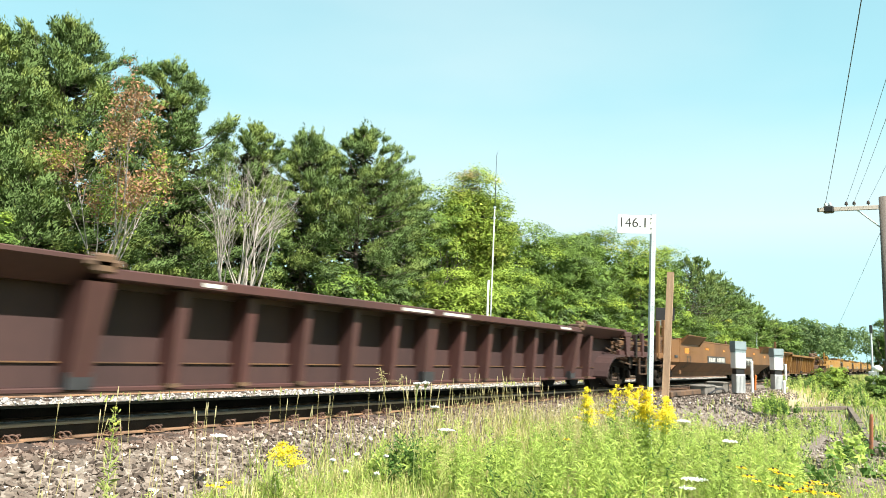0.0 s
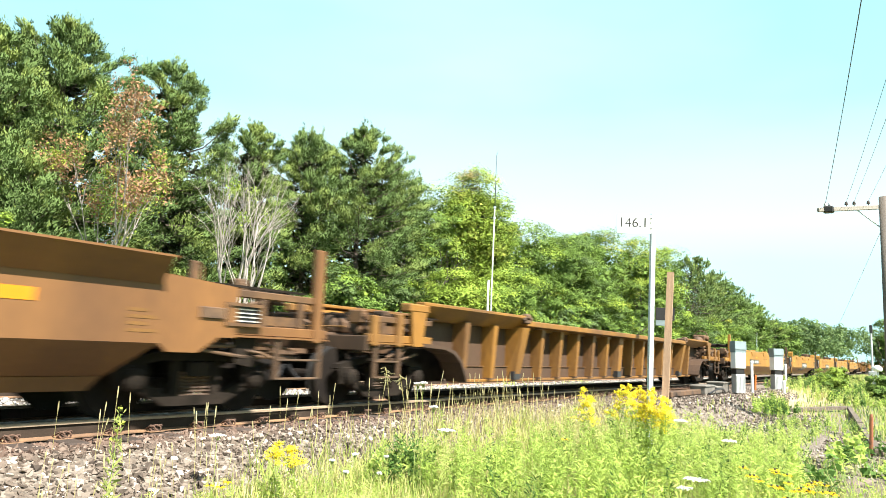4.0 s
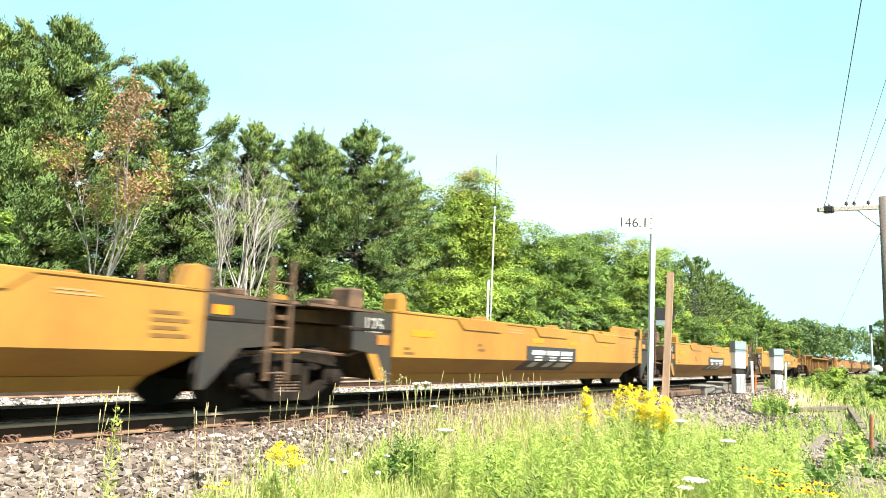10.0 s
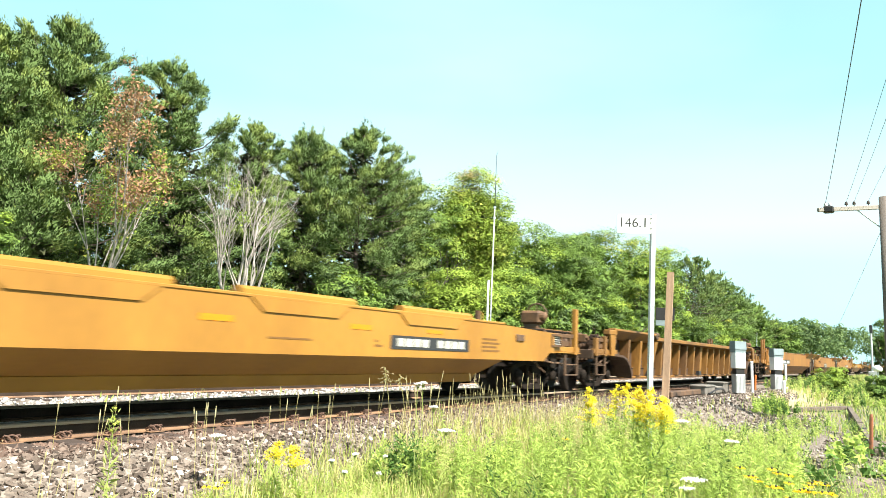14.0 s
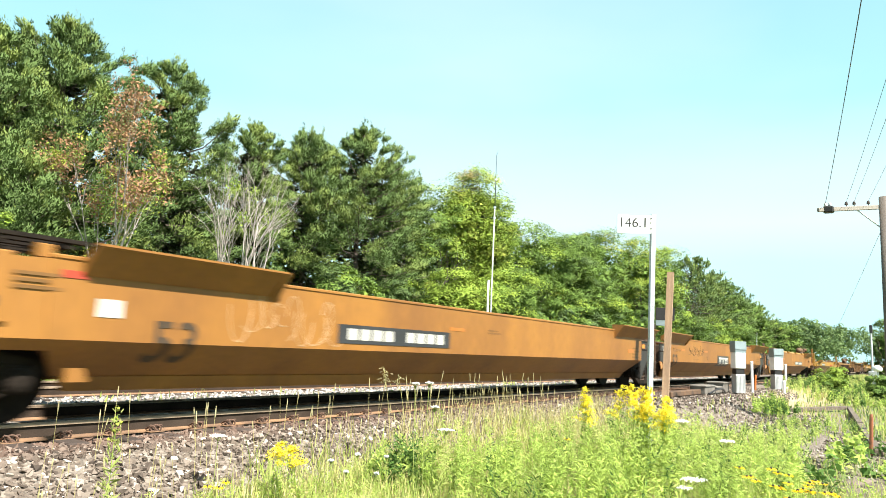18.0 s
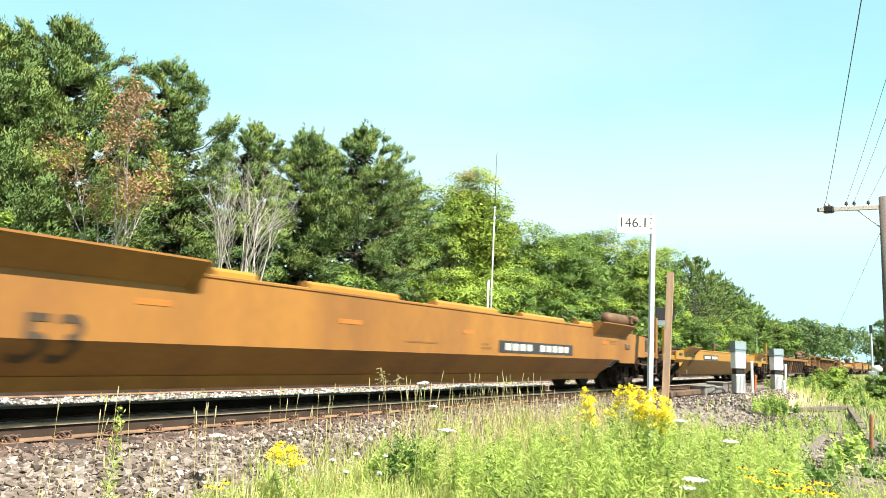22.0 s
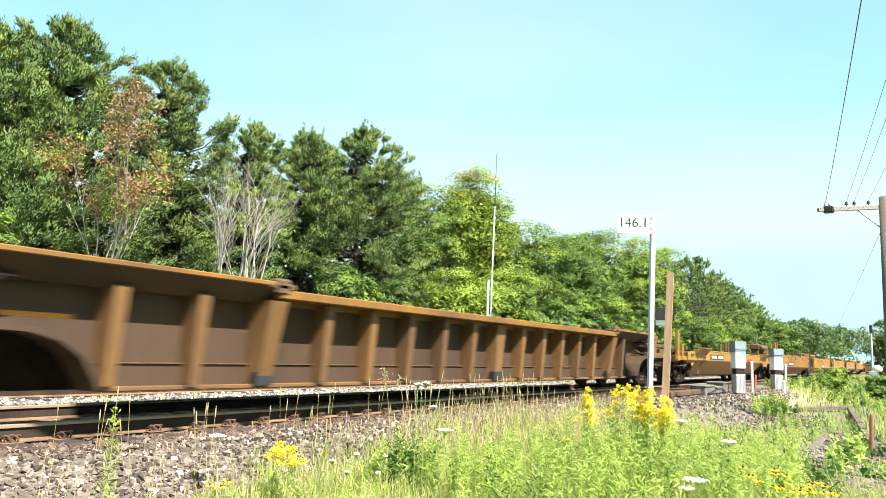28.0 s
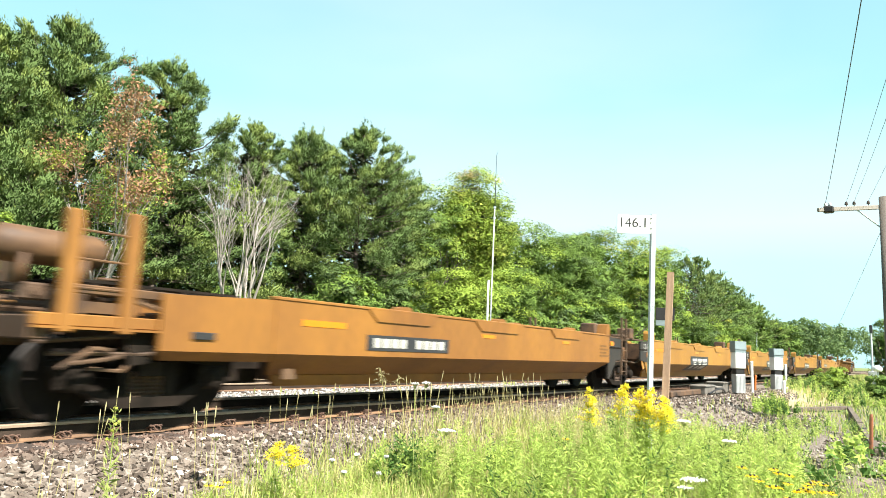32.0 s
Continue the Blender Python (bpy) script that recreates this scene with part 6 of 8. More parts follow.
def white_dome():
    sh = Shape()
    sh.disc((0, 0, 0), (0, 0, 1), [(0, 0.20), (0.08, 0.25), (0.2, 0.24), (0.3, 0.15), (0.34, 0.04)], 14)
    t = tagged(part("white_tank", sh, M_PLASTIC, smooth=True), "small white rounded tank among far weeds", "tank")
    t.matrix_basis = pose(47.4, 1.91, 0.8)
    st = Shape()
    st.tube((0, 0, -1.5), (0, 0, 0.02), 0.06, n=8)
    part("stand", st, M_GALV, t)


white_dome()

# ---- leaves, trees and woods ----
RNG = np.random.default_rng(7)


def quads(name, verts, k, mat, mats=None, index=None, facing=None):
    """A mesh of loose faces with k corners each. facing: a normal for each face, for foliage that shades as a soft mass."""
    n = len(verts) // k
    me = bpy.data.meshes.new(name)
    me.vertices.add(len(verts))
    me.vertices.foreach_set("co", np.asarray(verts, dtype=np.float32).ravel())
    me.loops.add(n * k)
    me.loops.foreach_set("vertex_index", np.arange(n * k, dtype=np.int32))
    me.polygons.add(n)
    me.polygons.foreach_set("loop_start", np.arange(0, n * k, k, dtype=np.int32))
    me.polygons.foreach_set("loop_total", np.full(n, k, dtype=np.int32))
    for m in mats or [mat]:
        me.materials.append(m)
    if index is not None:
        me.polygons.foreach_set("material_index", np.asarray(index, dtype=np.int32))
    me.update(calc_edges=True)
    me.validate()
    if facing is not None:
        me.normals_split_custom_set_from_vertices(np.repeat(facing, k, 0).astype(np.float32))
    return me


def unit(v):
    return v / np.maximum(np.linalg.norm(v, axis=-1, keepdims=True), 1e-9)


def leaves(at, size, up=0.5, rng=None, slim=0.55, droop=0.0, ahead=None, outward=None):
    """Pointed four-cornered leaves at the points given, facing more or less upwards; their corners as rows."""
    rng = rng or RNG
    n = len(at)
    nor = unit(rng.normal(size=(n, 3)) + np.array([0, -0.25, 1.0]) * up * 2)
    if outward is not None:
        nor = unit(outward * 1.3 + np.array([0, 0, 0.35]) + rng.normal(size=(n, 3)) * 0.45)
    d = rng.normal(size=(n, 3)) if ahead is None else ahead + rng.normal(size=(n, 3)) * 0.35
    d[:, 2] -= droop
    d = unit(d - nor * np.sum(d * nor, 1, keepdims=True))
    w = np.cross(nor, d)
    s = (size * rng.uniform(0.65, 1.25, size=n))[:, None]
    a = at - d * s * 0.5
    b = at + w * s * slim * 0.5 + nor * s * 0.08
    c = at + d * s * 0.5
    e = at - w * s * slim * 0.5 + nor * s * 0.08
    return np.stack([a, b, c, e], 1).reshape(-1, 3)


def limb(sh, rng, p, d, length, r, depth, tips, wander=0.25, forks=(2, 4), spread=0.7, up=0.12, shrink=0.68):
    """A branching limb; gathers the ends of its twigs."""
    steps = 3 if depth > 0 else 2
    for i in range(steps):
        d = (d + Vector(rng.normal(size=3) * wander * 0.5) + Vector((0, 0, up))).normalized()
        q = p + d * (length / steps)
        r2 = r * (0.82 if depth > 0 else 0.6)
        sh.tube(p, q, r, r2, n=6 if r > 0.05 else (4 if r > 0.015 else 3), caps=False)
        p, r = q, r2
        if depth > 0 and i >= 1:
            for _ in range(int(rng.integers(*forks))):
                side = Vector(rng.normal(size=3))
                side = (side - d * side.dot(d)).normalized()
                limb(sh, rng, p, (d + side * spread).normalized(), length * shrink * rng.uniform(0.7, 1.1), r * 0.62, depth - 1, tips, wander, forks, spread, up, shrink)
    tips.append((tuple(p), tuple(d), r))


def pine_tree(x, y, top, radius, seed, mats, base=0.3, low=0.24, lean=0.0, dense=1.0, blunt=1.25, label="tall white pine with dense layered needle sprays"):
    """Trunk, whorls of limbs that carry pads of upswept needle brushes, and upright shoots towards the top. blunt: depth over breadth of the pointed top."""
    rng = np.random.default_rng(seed)
    h = top - base - 0.35
    t = tagged(new("pine_tree"), label, "tree", "trees along the far side")
    t.matrix_basis = pose(x, y, base)
    tr, br = Shape(), Shape()
    n = 9
    mid = [Vector((lean * (i / n) ** 2 + rng.normal() * 0.05, rng.normal() * 0.05, h * i / n)) for i in range(n + 1)]
    for i in range(n):
        tr.tube(mid[i], mid[i + 1], 0.016 * h * (1 - i / n) + 0.02, 0.016 * h * (1 - (i + 1) / n) + 0.02, n=8)
    UP = np.array([0, 0, 1.0])
    pads, shoots = [], []       # (centre, outwards, size, how far up)
    z = h * low
    while z < h - 0.1:
        f = z / h
        k = int(rng.integers(5, 8)) if f < 0.8 else 4
        a0 = rng.uniform(0, math.tau)
        core = np.array([lean * f * f, 0, z])
        for j in range(k):
            a = a0 + math.tau * j / k + rng.normal() * 0.2
            lobe = 1.0 + 0.34 * noise.noise(Vector((math.cos(a) * 1.1 + seed, math.sin(a) * 1.1, z * 0.42)))
            ln = max(0.10, radius * min(1.0, (h - z) / (blunt * radius)) * (0.8 + 0.2 * min(1, f / 0.25)) * lobe * rng.uniform(0.72, 1.08))
            out, acr = np.array([math.cos(a), math.sin(a), 0.0]), np.array([-math.sin(a), math.cos(a), 0.0])
            rise = 0.05 + 1.0 * max(0.0, f - 0.35)
            bend = core + out * ln * 0.6 + UP * ln * (rise * 0.5 - 0.05)
            tip = core + out * ln + UP * ln * (rise + 0.06)
            br.tube(core, bend, 0.022 + 0.009 * ln, 0.014 + 0.005 * ln, n=4, caps=False)
            br.tube(bend, tip, 0.014 + 0.005 * ln, 0.007, n=3, caps=False)
            m = 1 + int(rng.uniform(0.5, 1.2) + (0.8 if f < 0.5 else 1.1) * ln * (0.35 if math.sin(a) > 0.35 else 1.0))       # thinner towards the woods
            for q in range(m):
                u = 1.0 if q == 0 else rng.uniform(0.45 if f < 0.5 else 0.15, 0.95)
                p = core + (bend - core) * u / 0.6 if u < 0.6 else bend + (tip - bend) * (u - 0.6) / 0.4
                off = 0.0 if q == 0 else rng.uniform(-1, 1) * (0.25 + 0.5 * ln * (1.1 - u))
                c = p + acr * off + UP * 0.08
                if q:
                    br.tube(p - out * 0.2, c, 0.014, 0.006, n=3, caps=False)
                pads.append((c, unit(out + acr * off * 0.4), rng.uniform(0.40, 0.72) * (1.0 - 0.66 * max(0.0, f - 0.45) / 0.55) * (1.0 if x < 60 else 1.35), f))
                if q == 0 and f > 0.5 or rng.uniform() < 0.6 * (f - 0.2):
                    shoots.append(c + rng.normal(size=3) * np.array([0.15, 0.15, 0.03]))
        z += rng.uniform(0.85, 1.25) * (1.0 - 0.55 * f) * (1.0 if dense > 0.6 else 1.5)
    for _ in range(4):
        shoots.append(np.array([lean, 0, h - 0.25]) + rng.normal(size=3) * 0.1)
    # brushes: each pad is a dome of them, swept outwards and up
    per = int(124 * dense) if x < 60 else 24
    C, O, R, H = np.array([p[0] for p in pads]), np.array([p[1] for p in pads]), np.array([p[2] for p in pads]), np.array([p[3] for p in pads])
    C, O, R, H = (np.repeat(q, per, 0) for q in (C, O, R, H))
    m = len(C)
    e = unit(rng.normal(size=(m, 3)) + np.array([0, 0, 0.2]))
    A_ = np.cross(O, UP)
    along = np.sum(e * O, 1, keepdims=True)
    shape = O * along * 1.25 + A_ * np.sum(e * A_, 1, keepdims=True) * 0.95 + UP * (e[:, 2:] * 0.44 + along * (0.15 + 0.5 * H[:, None]))
    root = C + shape * (R * rng.uniform(0.50, 1.0, m))[:, None]
    face = unit(shape * np.array([1, 1, 2.2]) + UP * 0.25)
    way = unit(face * 0.34 + O * 0.46 + UP * (0.24 + 0.50 * H[:, None]) + rng.normal(size=(m, 3)) * 0.15)
    reach = rng.uniform(0.16, 0.30, m) * (1.0 if x < 60 else 1.7)
    # shoots
    S = np.array(shoots)
    root = np.concatenate([root, S])
    face = np.concatenate([face, unit(rng.normal(size=S.shape) * np.array([1, 1, 0.3]))])
    way = np.concatenate([way, unit(UP + rng.normal(size=S.shape) * 0.12)])
    reach = np.concatenate([reach, rng.uniform(0.45, 1.05, len(S))])
    rows_ = [np.arange(len(root) - len(S)), np.repeat(np.arange(len(root) - len(S), len(root)), 9)]
    root, face, way, reach = (q[np.concatenate(rows_)] for q in (root, face, way, reach))
    k = 3
    B, F, D, L = (np.repeat(q, k, 0) for q in (root, face, way, reach))
    m = len(B)
    d = unit(D + rng.normal(size=(m, 3)) * 0.24)
    B = B + D * (L * rng.uniform(-0.1, 0.8, m))[:, None] + rng.normal(size=(m, 3)) * 0.035
    wide = unit(np.cross(d, F + rng.normal(size=(m, 3)) * 0.15)) * (0.024 if x < 60 else 0.045)
    long = np.minimum(L, 0.15 if x < 60 else 0.3)[:, None] * rng.uniform(0.6, 1.0, (m, 1))
    # faces look the way their brush does
    v = np.stack([B - wide, B + wide, B + d * long], 1).reshape(-1, 3)
    tone = np.concatenate([np.repeat(rng.uniform(size=len(pads)) < 0.3, per), rng.uniform(size=len(S) * 9) < 0.5])
    idx = np.repeat(tone.astype(int), k)
    # sprays close to the trunk, coloured dark for the crown's inner shade
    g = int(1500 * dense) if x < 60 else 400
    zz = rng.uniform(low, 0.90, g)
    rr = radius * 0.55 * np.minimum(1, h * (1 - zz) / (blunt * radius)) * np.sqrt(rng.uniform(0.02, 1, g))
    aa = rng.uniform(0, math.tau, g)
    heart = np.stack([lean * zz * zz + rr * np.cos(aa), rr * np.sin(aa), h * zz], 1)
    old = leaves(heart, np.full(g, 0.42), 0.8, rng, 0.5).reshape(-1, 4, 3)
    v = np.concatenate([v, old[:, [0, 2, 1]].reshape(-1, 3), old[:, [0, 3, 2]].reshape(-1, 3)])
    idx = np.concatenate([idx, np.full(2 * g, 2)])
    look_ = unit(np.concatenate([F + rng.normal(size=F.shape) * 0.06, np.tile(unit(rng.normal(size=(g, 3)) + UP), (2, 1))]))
    part("trunk", tr, M_BARK, t, smooth=True)
    tagged(part("limb_work", br, M_BARK, t), kind="stuff")
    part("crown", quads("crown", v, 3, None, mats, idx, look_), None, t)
    return t


def broad_tree(x, y, top, radius, seed, mats, base=0.3, low=0.15, size=0.17, clumps=110, per=120, squash=1.0, shares=(0.75, 1.0), name="broadleaf_tree", label="full green broadleaf tree", bark=None, stems=1):
    """Trunk, limbs and a crown of layered leaf clumps with an uneven outline."""
    rng = np.random.default_rng(seed)
    h = top - base
    t = tagged(new(name), label, "tree" if h > 4.5 else "bush", "trees along the far side" if h > 4.5 else "bushes along the far side")
    t.matrix_basis = pose(x, y, base)
    tr = Shape()
    tips = []
    for k in range(stems):
        d = Vector((rng.normal() * 0.12 * stems, rng.normal() * 0.12 * stems, 1)).normalized()
        limb(tr, rng, Vector((rng.normal() * 0.08 * stems, rng.normal() * 0.08 * stems, -0.2)), d, h * 0.40, 0.016 * h + 0.03, 2, tips, spread=0.75, up=0.1)
    cz, rz = h * (low + (1 - low) * 0.5), h * (1 - low) * 0.5
    # several lobes make the outline uneven; flat sprays of leaves lie on them
    k_ = 9
    clumps = int(clumps * 1.7)
    lob = unit(rng.normal(size=(k_, 3))) * rng.uniform(0.38, 0.66, (k_, 1))
    lob[0] = (rng.normal() * 0.12, rng.normal() * 0.12, 0.55)
    lr = rng.uniform(0.30, 0.55, k_)
    pick = rng.integers(0, k_, clumps)
    way = unit(rng.normal(size=(clumps, 3)))
    c = lob[pick] + way * (lr[pick] * rng.uniform(0.3, 1.0, clumps) ** 0.35)[:, None]
    lo_, hi_ = np.percentile(c[:, 2], (2, 98))
    c[:, 2] = np.clip((c[:, 2] - lo_) / (hi_ - lo_) * 2 - 1, -1, 1)
    c[:, :2] /= np.percentile(np.linalg.norm(c[:, :2], axis=1), 96)
    rc = radius * 0.19
    per, size = int(per * 1.4), size * 0.74
    cen = c * np.array([radius - rc * 0.6, radius - rc * 0.6, rz - rc * 0.4]) + np.array([0, 0, cz])
    r = rc * rng.uniform(0.6, 1.35, clumps)
    e = unit(rng.normal(size=(clumps, per, 3)))
    e[..., 2] = np.where(rng.uniform(size=(clumps, per)) < 0.8, np.abs(e[..., 2]), e[..., 2])
    tilt = unit(way * np.array([1.0, 1.0, 0.3]) + np.array([0, 0, 1.1]))
    # each spray is a shallow dome that hangs a little outwards
    at = cen[:, None, :] + e * rng.uniform(0.45, 1.08, (clumps, per, 1)) * (r[:, None, None] * np.array([1.1, 1.1, 0.92 * squash]))
    droop = np.sum((at - cen[:, None, :]) * way[:, None, :] * np.array([1, 1, 0]), -1)
    at[..., 2] -= 0.30 * np.maximum(0, droop)
    at = at.reshape(-1, 3)
    face = (tilt[:, None, :] * 0.9 + e * 0.6).reshape(-1, 3)
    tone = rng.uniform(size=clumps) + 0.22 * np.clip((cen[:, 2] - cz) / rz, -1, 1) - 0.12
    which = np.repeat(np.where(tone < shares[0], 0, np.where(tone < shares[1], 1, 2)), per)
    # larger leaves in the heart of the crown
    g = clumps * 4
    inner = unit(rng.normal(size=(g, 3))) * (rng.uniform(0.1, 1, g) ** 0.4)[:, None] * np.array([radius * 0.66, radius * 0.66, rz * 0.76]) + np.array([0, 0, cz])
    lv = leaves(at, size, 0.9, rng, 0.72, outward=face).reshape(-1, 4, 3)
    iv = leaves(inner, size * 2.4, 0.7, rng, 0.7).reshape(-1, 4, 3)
    v = np.concatenate([lv[:, [2, 1, 0]].reshape(-1, 3), iv[:, [2, 1, 0]].reshape(-1, 3), iv[:, [3, 2, 0]].reshape(-1, 3)])
    v[:len(lv) * 3].reshape(-1, 3, 3)[:, 1] += (lv[:, 1] - lv[:, 3]) * 0.3
    soft = unit(np.concatenate([face + rng.normal(size=face.shape) * 0.18, np.tile(unit(rng.normal(size=(g, 3)) + np.array([0, 0, 0.8])), (2, 1))]))
    part("trunk", tr, bark or M_BARK, t)
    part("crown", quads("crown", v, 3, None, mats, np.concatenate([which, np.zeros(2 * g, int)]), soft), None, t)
    return t


L_PINE = leaf("pine_needles", (0.098, 0.152, 0.043), (0.068, 0.110, 0.033), 0.12, island=0.06)
L_PINE2 = leaf("young_pine_needles", (0.158, 0.210, 0.052), (0.112, 0.155, 0.040), 0.14, island=0.06)
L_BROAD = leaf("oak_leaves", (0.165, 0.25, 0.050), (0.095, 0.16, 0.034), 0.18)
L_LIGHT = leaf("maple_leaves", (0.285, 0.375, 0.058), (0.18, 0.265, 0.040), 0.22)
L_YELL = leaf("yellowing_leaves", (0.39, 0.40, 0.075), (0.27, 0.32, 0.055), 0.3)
L_RED = leaf("browning_leaves", (0.37, 0.205, 0.115), (0.27, 0.16, 0.085), 0.2)
L_TAN = leaf("tan_seed_leaves", (0.36, 0.27, 0.12), (0.25, 0.22, 0.08), 0.3)
L_FAR = leaf("far_leaves", (0.15, 0.215, 0.075), (0.095, 0.15, 0.06), 0.35)

# dark needle colour that paints the shade inside pine crowns
L_SHADE = leaf("shaded_inner_needles", (0.058, 0.066, 0.030), (0.040, 0.044, 0.022), 0.05)
PN = [L_PINE, L_PINE2, L_SHADE]
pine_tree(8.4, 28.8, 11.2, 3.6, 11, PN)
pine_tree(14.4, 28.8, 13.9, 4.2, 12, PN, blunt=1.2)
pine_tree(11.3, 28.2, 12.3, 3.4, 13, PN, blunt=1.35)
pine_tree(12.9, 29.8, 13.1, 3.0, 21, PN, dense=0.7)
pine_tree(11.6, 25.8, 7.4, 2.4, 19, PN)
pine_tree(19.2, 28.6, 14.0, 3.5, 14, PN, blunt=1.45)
pine_tree(23.8, 28.0, 12.1, 1.9, 16, [L_PINE2, L_PINE, L_SHADE], blunt=1.6, label="slender yellowish young pine behind a dead tree")
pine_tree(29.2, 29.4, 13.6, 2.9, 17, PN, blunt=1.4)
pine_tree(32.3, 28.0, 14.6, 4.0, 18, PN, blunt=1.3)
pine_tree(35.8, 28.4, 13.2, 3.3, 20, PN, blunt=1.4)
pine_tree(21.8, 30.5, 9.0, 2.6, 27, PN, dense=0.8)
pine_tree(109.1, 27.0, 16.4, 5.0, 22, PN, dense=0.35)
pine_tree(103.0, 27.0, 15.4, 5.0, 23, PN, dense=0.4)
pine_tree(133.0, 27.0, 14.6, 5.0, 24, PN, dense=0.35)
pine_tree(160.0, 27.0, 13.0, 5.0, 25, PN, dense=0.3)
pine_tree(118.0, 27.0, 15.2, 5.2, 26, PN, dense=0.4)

G1, G2, G3 = [L_BROAD, L_LIGHT, L_YELL], [L_LIGHT, L_BROAD, L_TAN], [L_BROAD, L_FAR, L_LIGHT]
MAPLE = "broad green maple with yellowish upper leaves"
broad_tree(43.6, 27.2, 14.0, 4.6, 31, [L_LIGHT, L_YELL, L_TAN], label=MAPLE, shares=(0.74, 0.93), clumps=190, per=130, size=0.22)
broad_tree(39.6, 28.4, 12.0, 3.6, 32, G1, shares=(0.6, 0.95), clumps=120, size=0.22)
broad_tree(46.8, 28.0, 13.2, 4.0, 33, G1, shares=(0.7, 0.98), clumps=150, size=0.24)
broad_tree(34.2, 21.6, 5.3, 3.2, 34, [L_LIGHT, L_LIGHT, L_YELL], label="low bright yellow-green maple in front of the woods", shares=(0.6, 0.93), low=0.1, clumps=110, size=0.19)
broad_tree(40.5, 22.4, 6.0, 3.0, 35, G1, shares=(0.7, 1.0), low=0.05, size=0.2)
broad_tree(52.6, 27.0, 11.7, 4.0, 36, G1, shares=(0.7, 0.98), clumps=150, size=0.25)
broad_tree(58.6, 26.4, 11.1, 4.0, 37, G3, clumps=150, size=0.26)
broad_tree(65.0, 27.0, 12.5, 4.3, 38, G3, clumps=150, size=0.27)
broad_tree(72.0, 28.0, 14.2, 4.8, 39, G1, shares=(0.85, 0.97), clumps=150, size=0.28)
broad_tree(80.0, 27.0, 14.6, 4.6, 40, G1, shares=(0.45, 0.75), clumps=150, per=90, size=0.28, label="round oak with a patch of yellowing leaves")
broad_tree(88.0, 27.2, 14.6, 5.0, 41, G1, shares=(0.6, 0.9), clumps=150, per=90, size=0.3)
broad_tree(96.5, 28.0, 15.6, 5.0, 42, G3, clumps=140, per=90, size=0.32)
broad_tree(126.0, 27.5, 14.2, 5.0, 43, G3, clumps=120, per=100, size=0.38)
broad_tree(145.0, 27.0, 13.2, 5.6, 44, G3, clumps=120, per=100, size=0.42)
broad_tree(174.0, 26.5, 10.2, 5.4, 45, G3, clumps=120, per=90, size=0.48)
BUSH = "leafy green bush at the foot of the woods"
rb = np.random.default_rng(51)
for k, (bx, by, bt, br_) in enumerate(((9.0, 22.4, 4.2, 1.2), (12.0, 24.5, 2.4, 1.3), (14.8, 24.0, 2.0, 1.2), (16.5, 23.2, 2.2, 1.2), (19.6, 24.0, 3.0, 1.6), (21.0, 21.8, 2.6, 1.3), (23.8, 21.7, 4.4, 1.9), (26.5, 22.5, 4.2, 1.8), (29.6, 22.5, 4.4, 1.9),
                                        (37.4, 22.0, 4.2, 1.9), (45.5, 22.5, 5.6, 2.6), (50.5, 22.5, 6.0, 2.6), (56.0, 22.0, 5.4, 2.6), (62.0, 22.0, 6.4, 3.0), (69.0, 22.0, 5.6, 3.0), (77.0, 22.0, 6.2, 3.2), (86.0, 22.0, 6.0, 3.4), (97.0, 22.0, 6.4, 3.6), (110.0, 22.0, 6.0, 4.0))):
    broad_tree(bx, by, bt, br_, 60 + k, (G1 if k % 2 else G3), base=0.1, low=0.0, clumps=54, per=110, size=0.18 if bx < 40 else 0.25, shares=(0.6, 0.98), name="bush" if bt < 4.7 else "broadleaf_tree", label=BUSH if bt < 4.7 else "young broadleaf tree at the edge of the woods")


def bare_tree(x, y, top, seed, stems, label, mat, leafy=(), spread=0.42, depth=3, fan=0.30, thick=0.06, forks=(1, 3), up=0.14):
    """A dying tree of several stems; leafy: (share of twigs, leaves, size, material, lowest, highest)."""
    rng = np.random.default_rng(seed)
    h = top - 0.2
    t = tagged(new("dying_tree" if leafy and len(leafy) > 1 else "dead_tree"), label, "tree", "trees along the far side")
    t.matrix_basis = pose(x, y, 0.2)
    sh, tips = Shape(), []
    for k in range(stems):
        a = math.tau * k / stems + rng.normal() * 0.3
        d = Vector((math.cos(a) * fan * rng.uniform(0.5, 1.3), math.sin(a) * fan * 0.7, 1)).normalized()
        limb(sh, rng, Vector((math.cos(a) * 0.12, math.sin(a) * 0.12, -0.1)), d, h * rng.uniform(0.42, 0.6), thick, depth, tips, wander=0.22, forks=forks, spread=spread, up=up, shrink=0.62)
    part("stem_work", sh, mat, t)
    mats, ats, idx = [], [], []
    for q, (share, count, size, m, lo, hi) in enumerate(leafy):
        mats.append(m)
        for p, d, r in tips:
            if lo < p[2] / h < hi and rng.uniform() < share:
                ats.append(np.array(p) + rng.normal(size=(count, 3)) * 0.15)
                idx.append(np.full(count, q))
    if ats:
        part("foliage", quads("foliage", leaves(np.concatenate(ats), 0.12, 0.3, rng), 4, None, mats, np.concatenate(idx)), None, t)
    return t


bare_tree(13.75, 23.6, 8.2, 71, 3, "dying tree with sparse red-brown and yellow leaves", M_PALEBARK,
          [(0.62, 32, 0.15, L_RED, 0.58, 1.3), (0.22, 16, 0.15, L_TAN, 0.45, 1.2), (0.3, 20, 0.15, L_LIGHT, 0.4, 0.9), (0.22, 18, 0.15, L_YELL, 0.35, 0.95), (0.15, 20, 0.15, L_RED, 0.2, 0.7)], fan=0.085, thick=0.07, forks=(1, 4), spread=0.30)
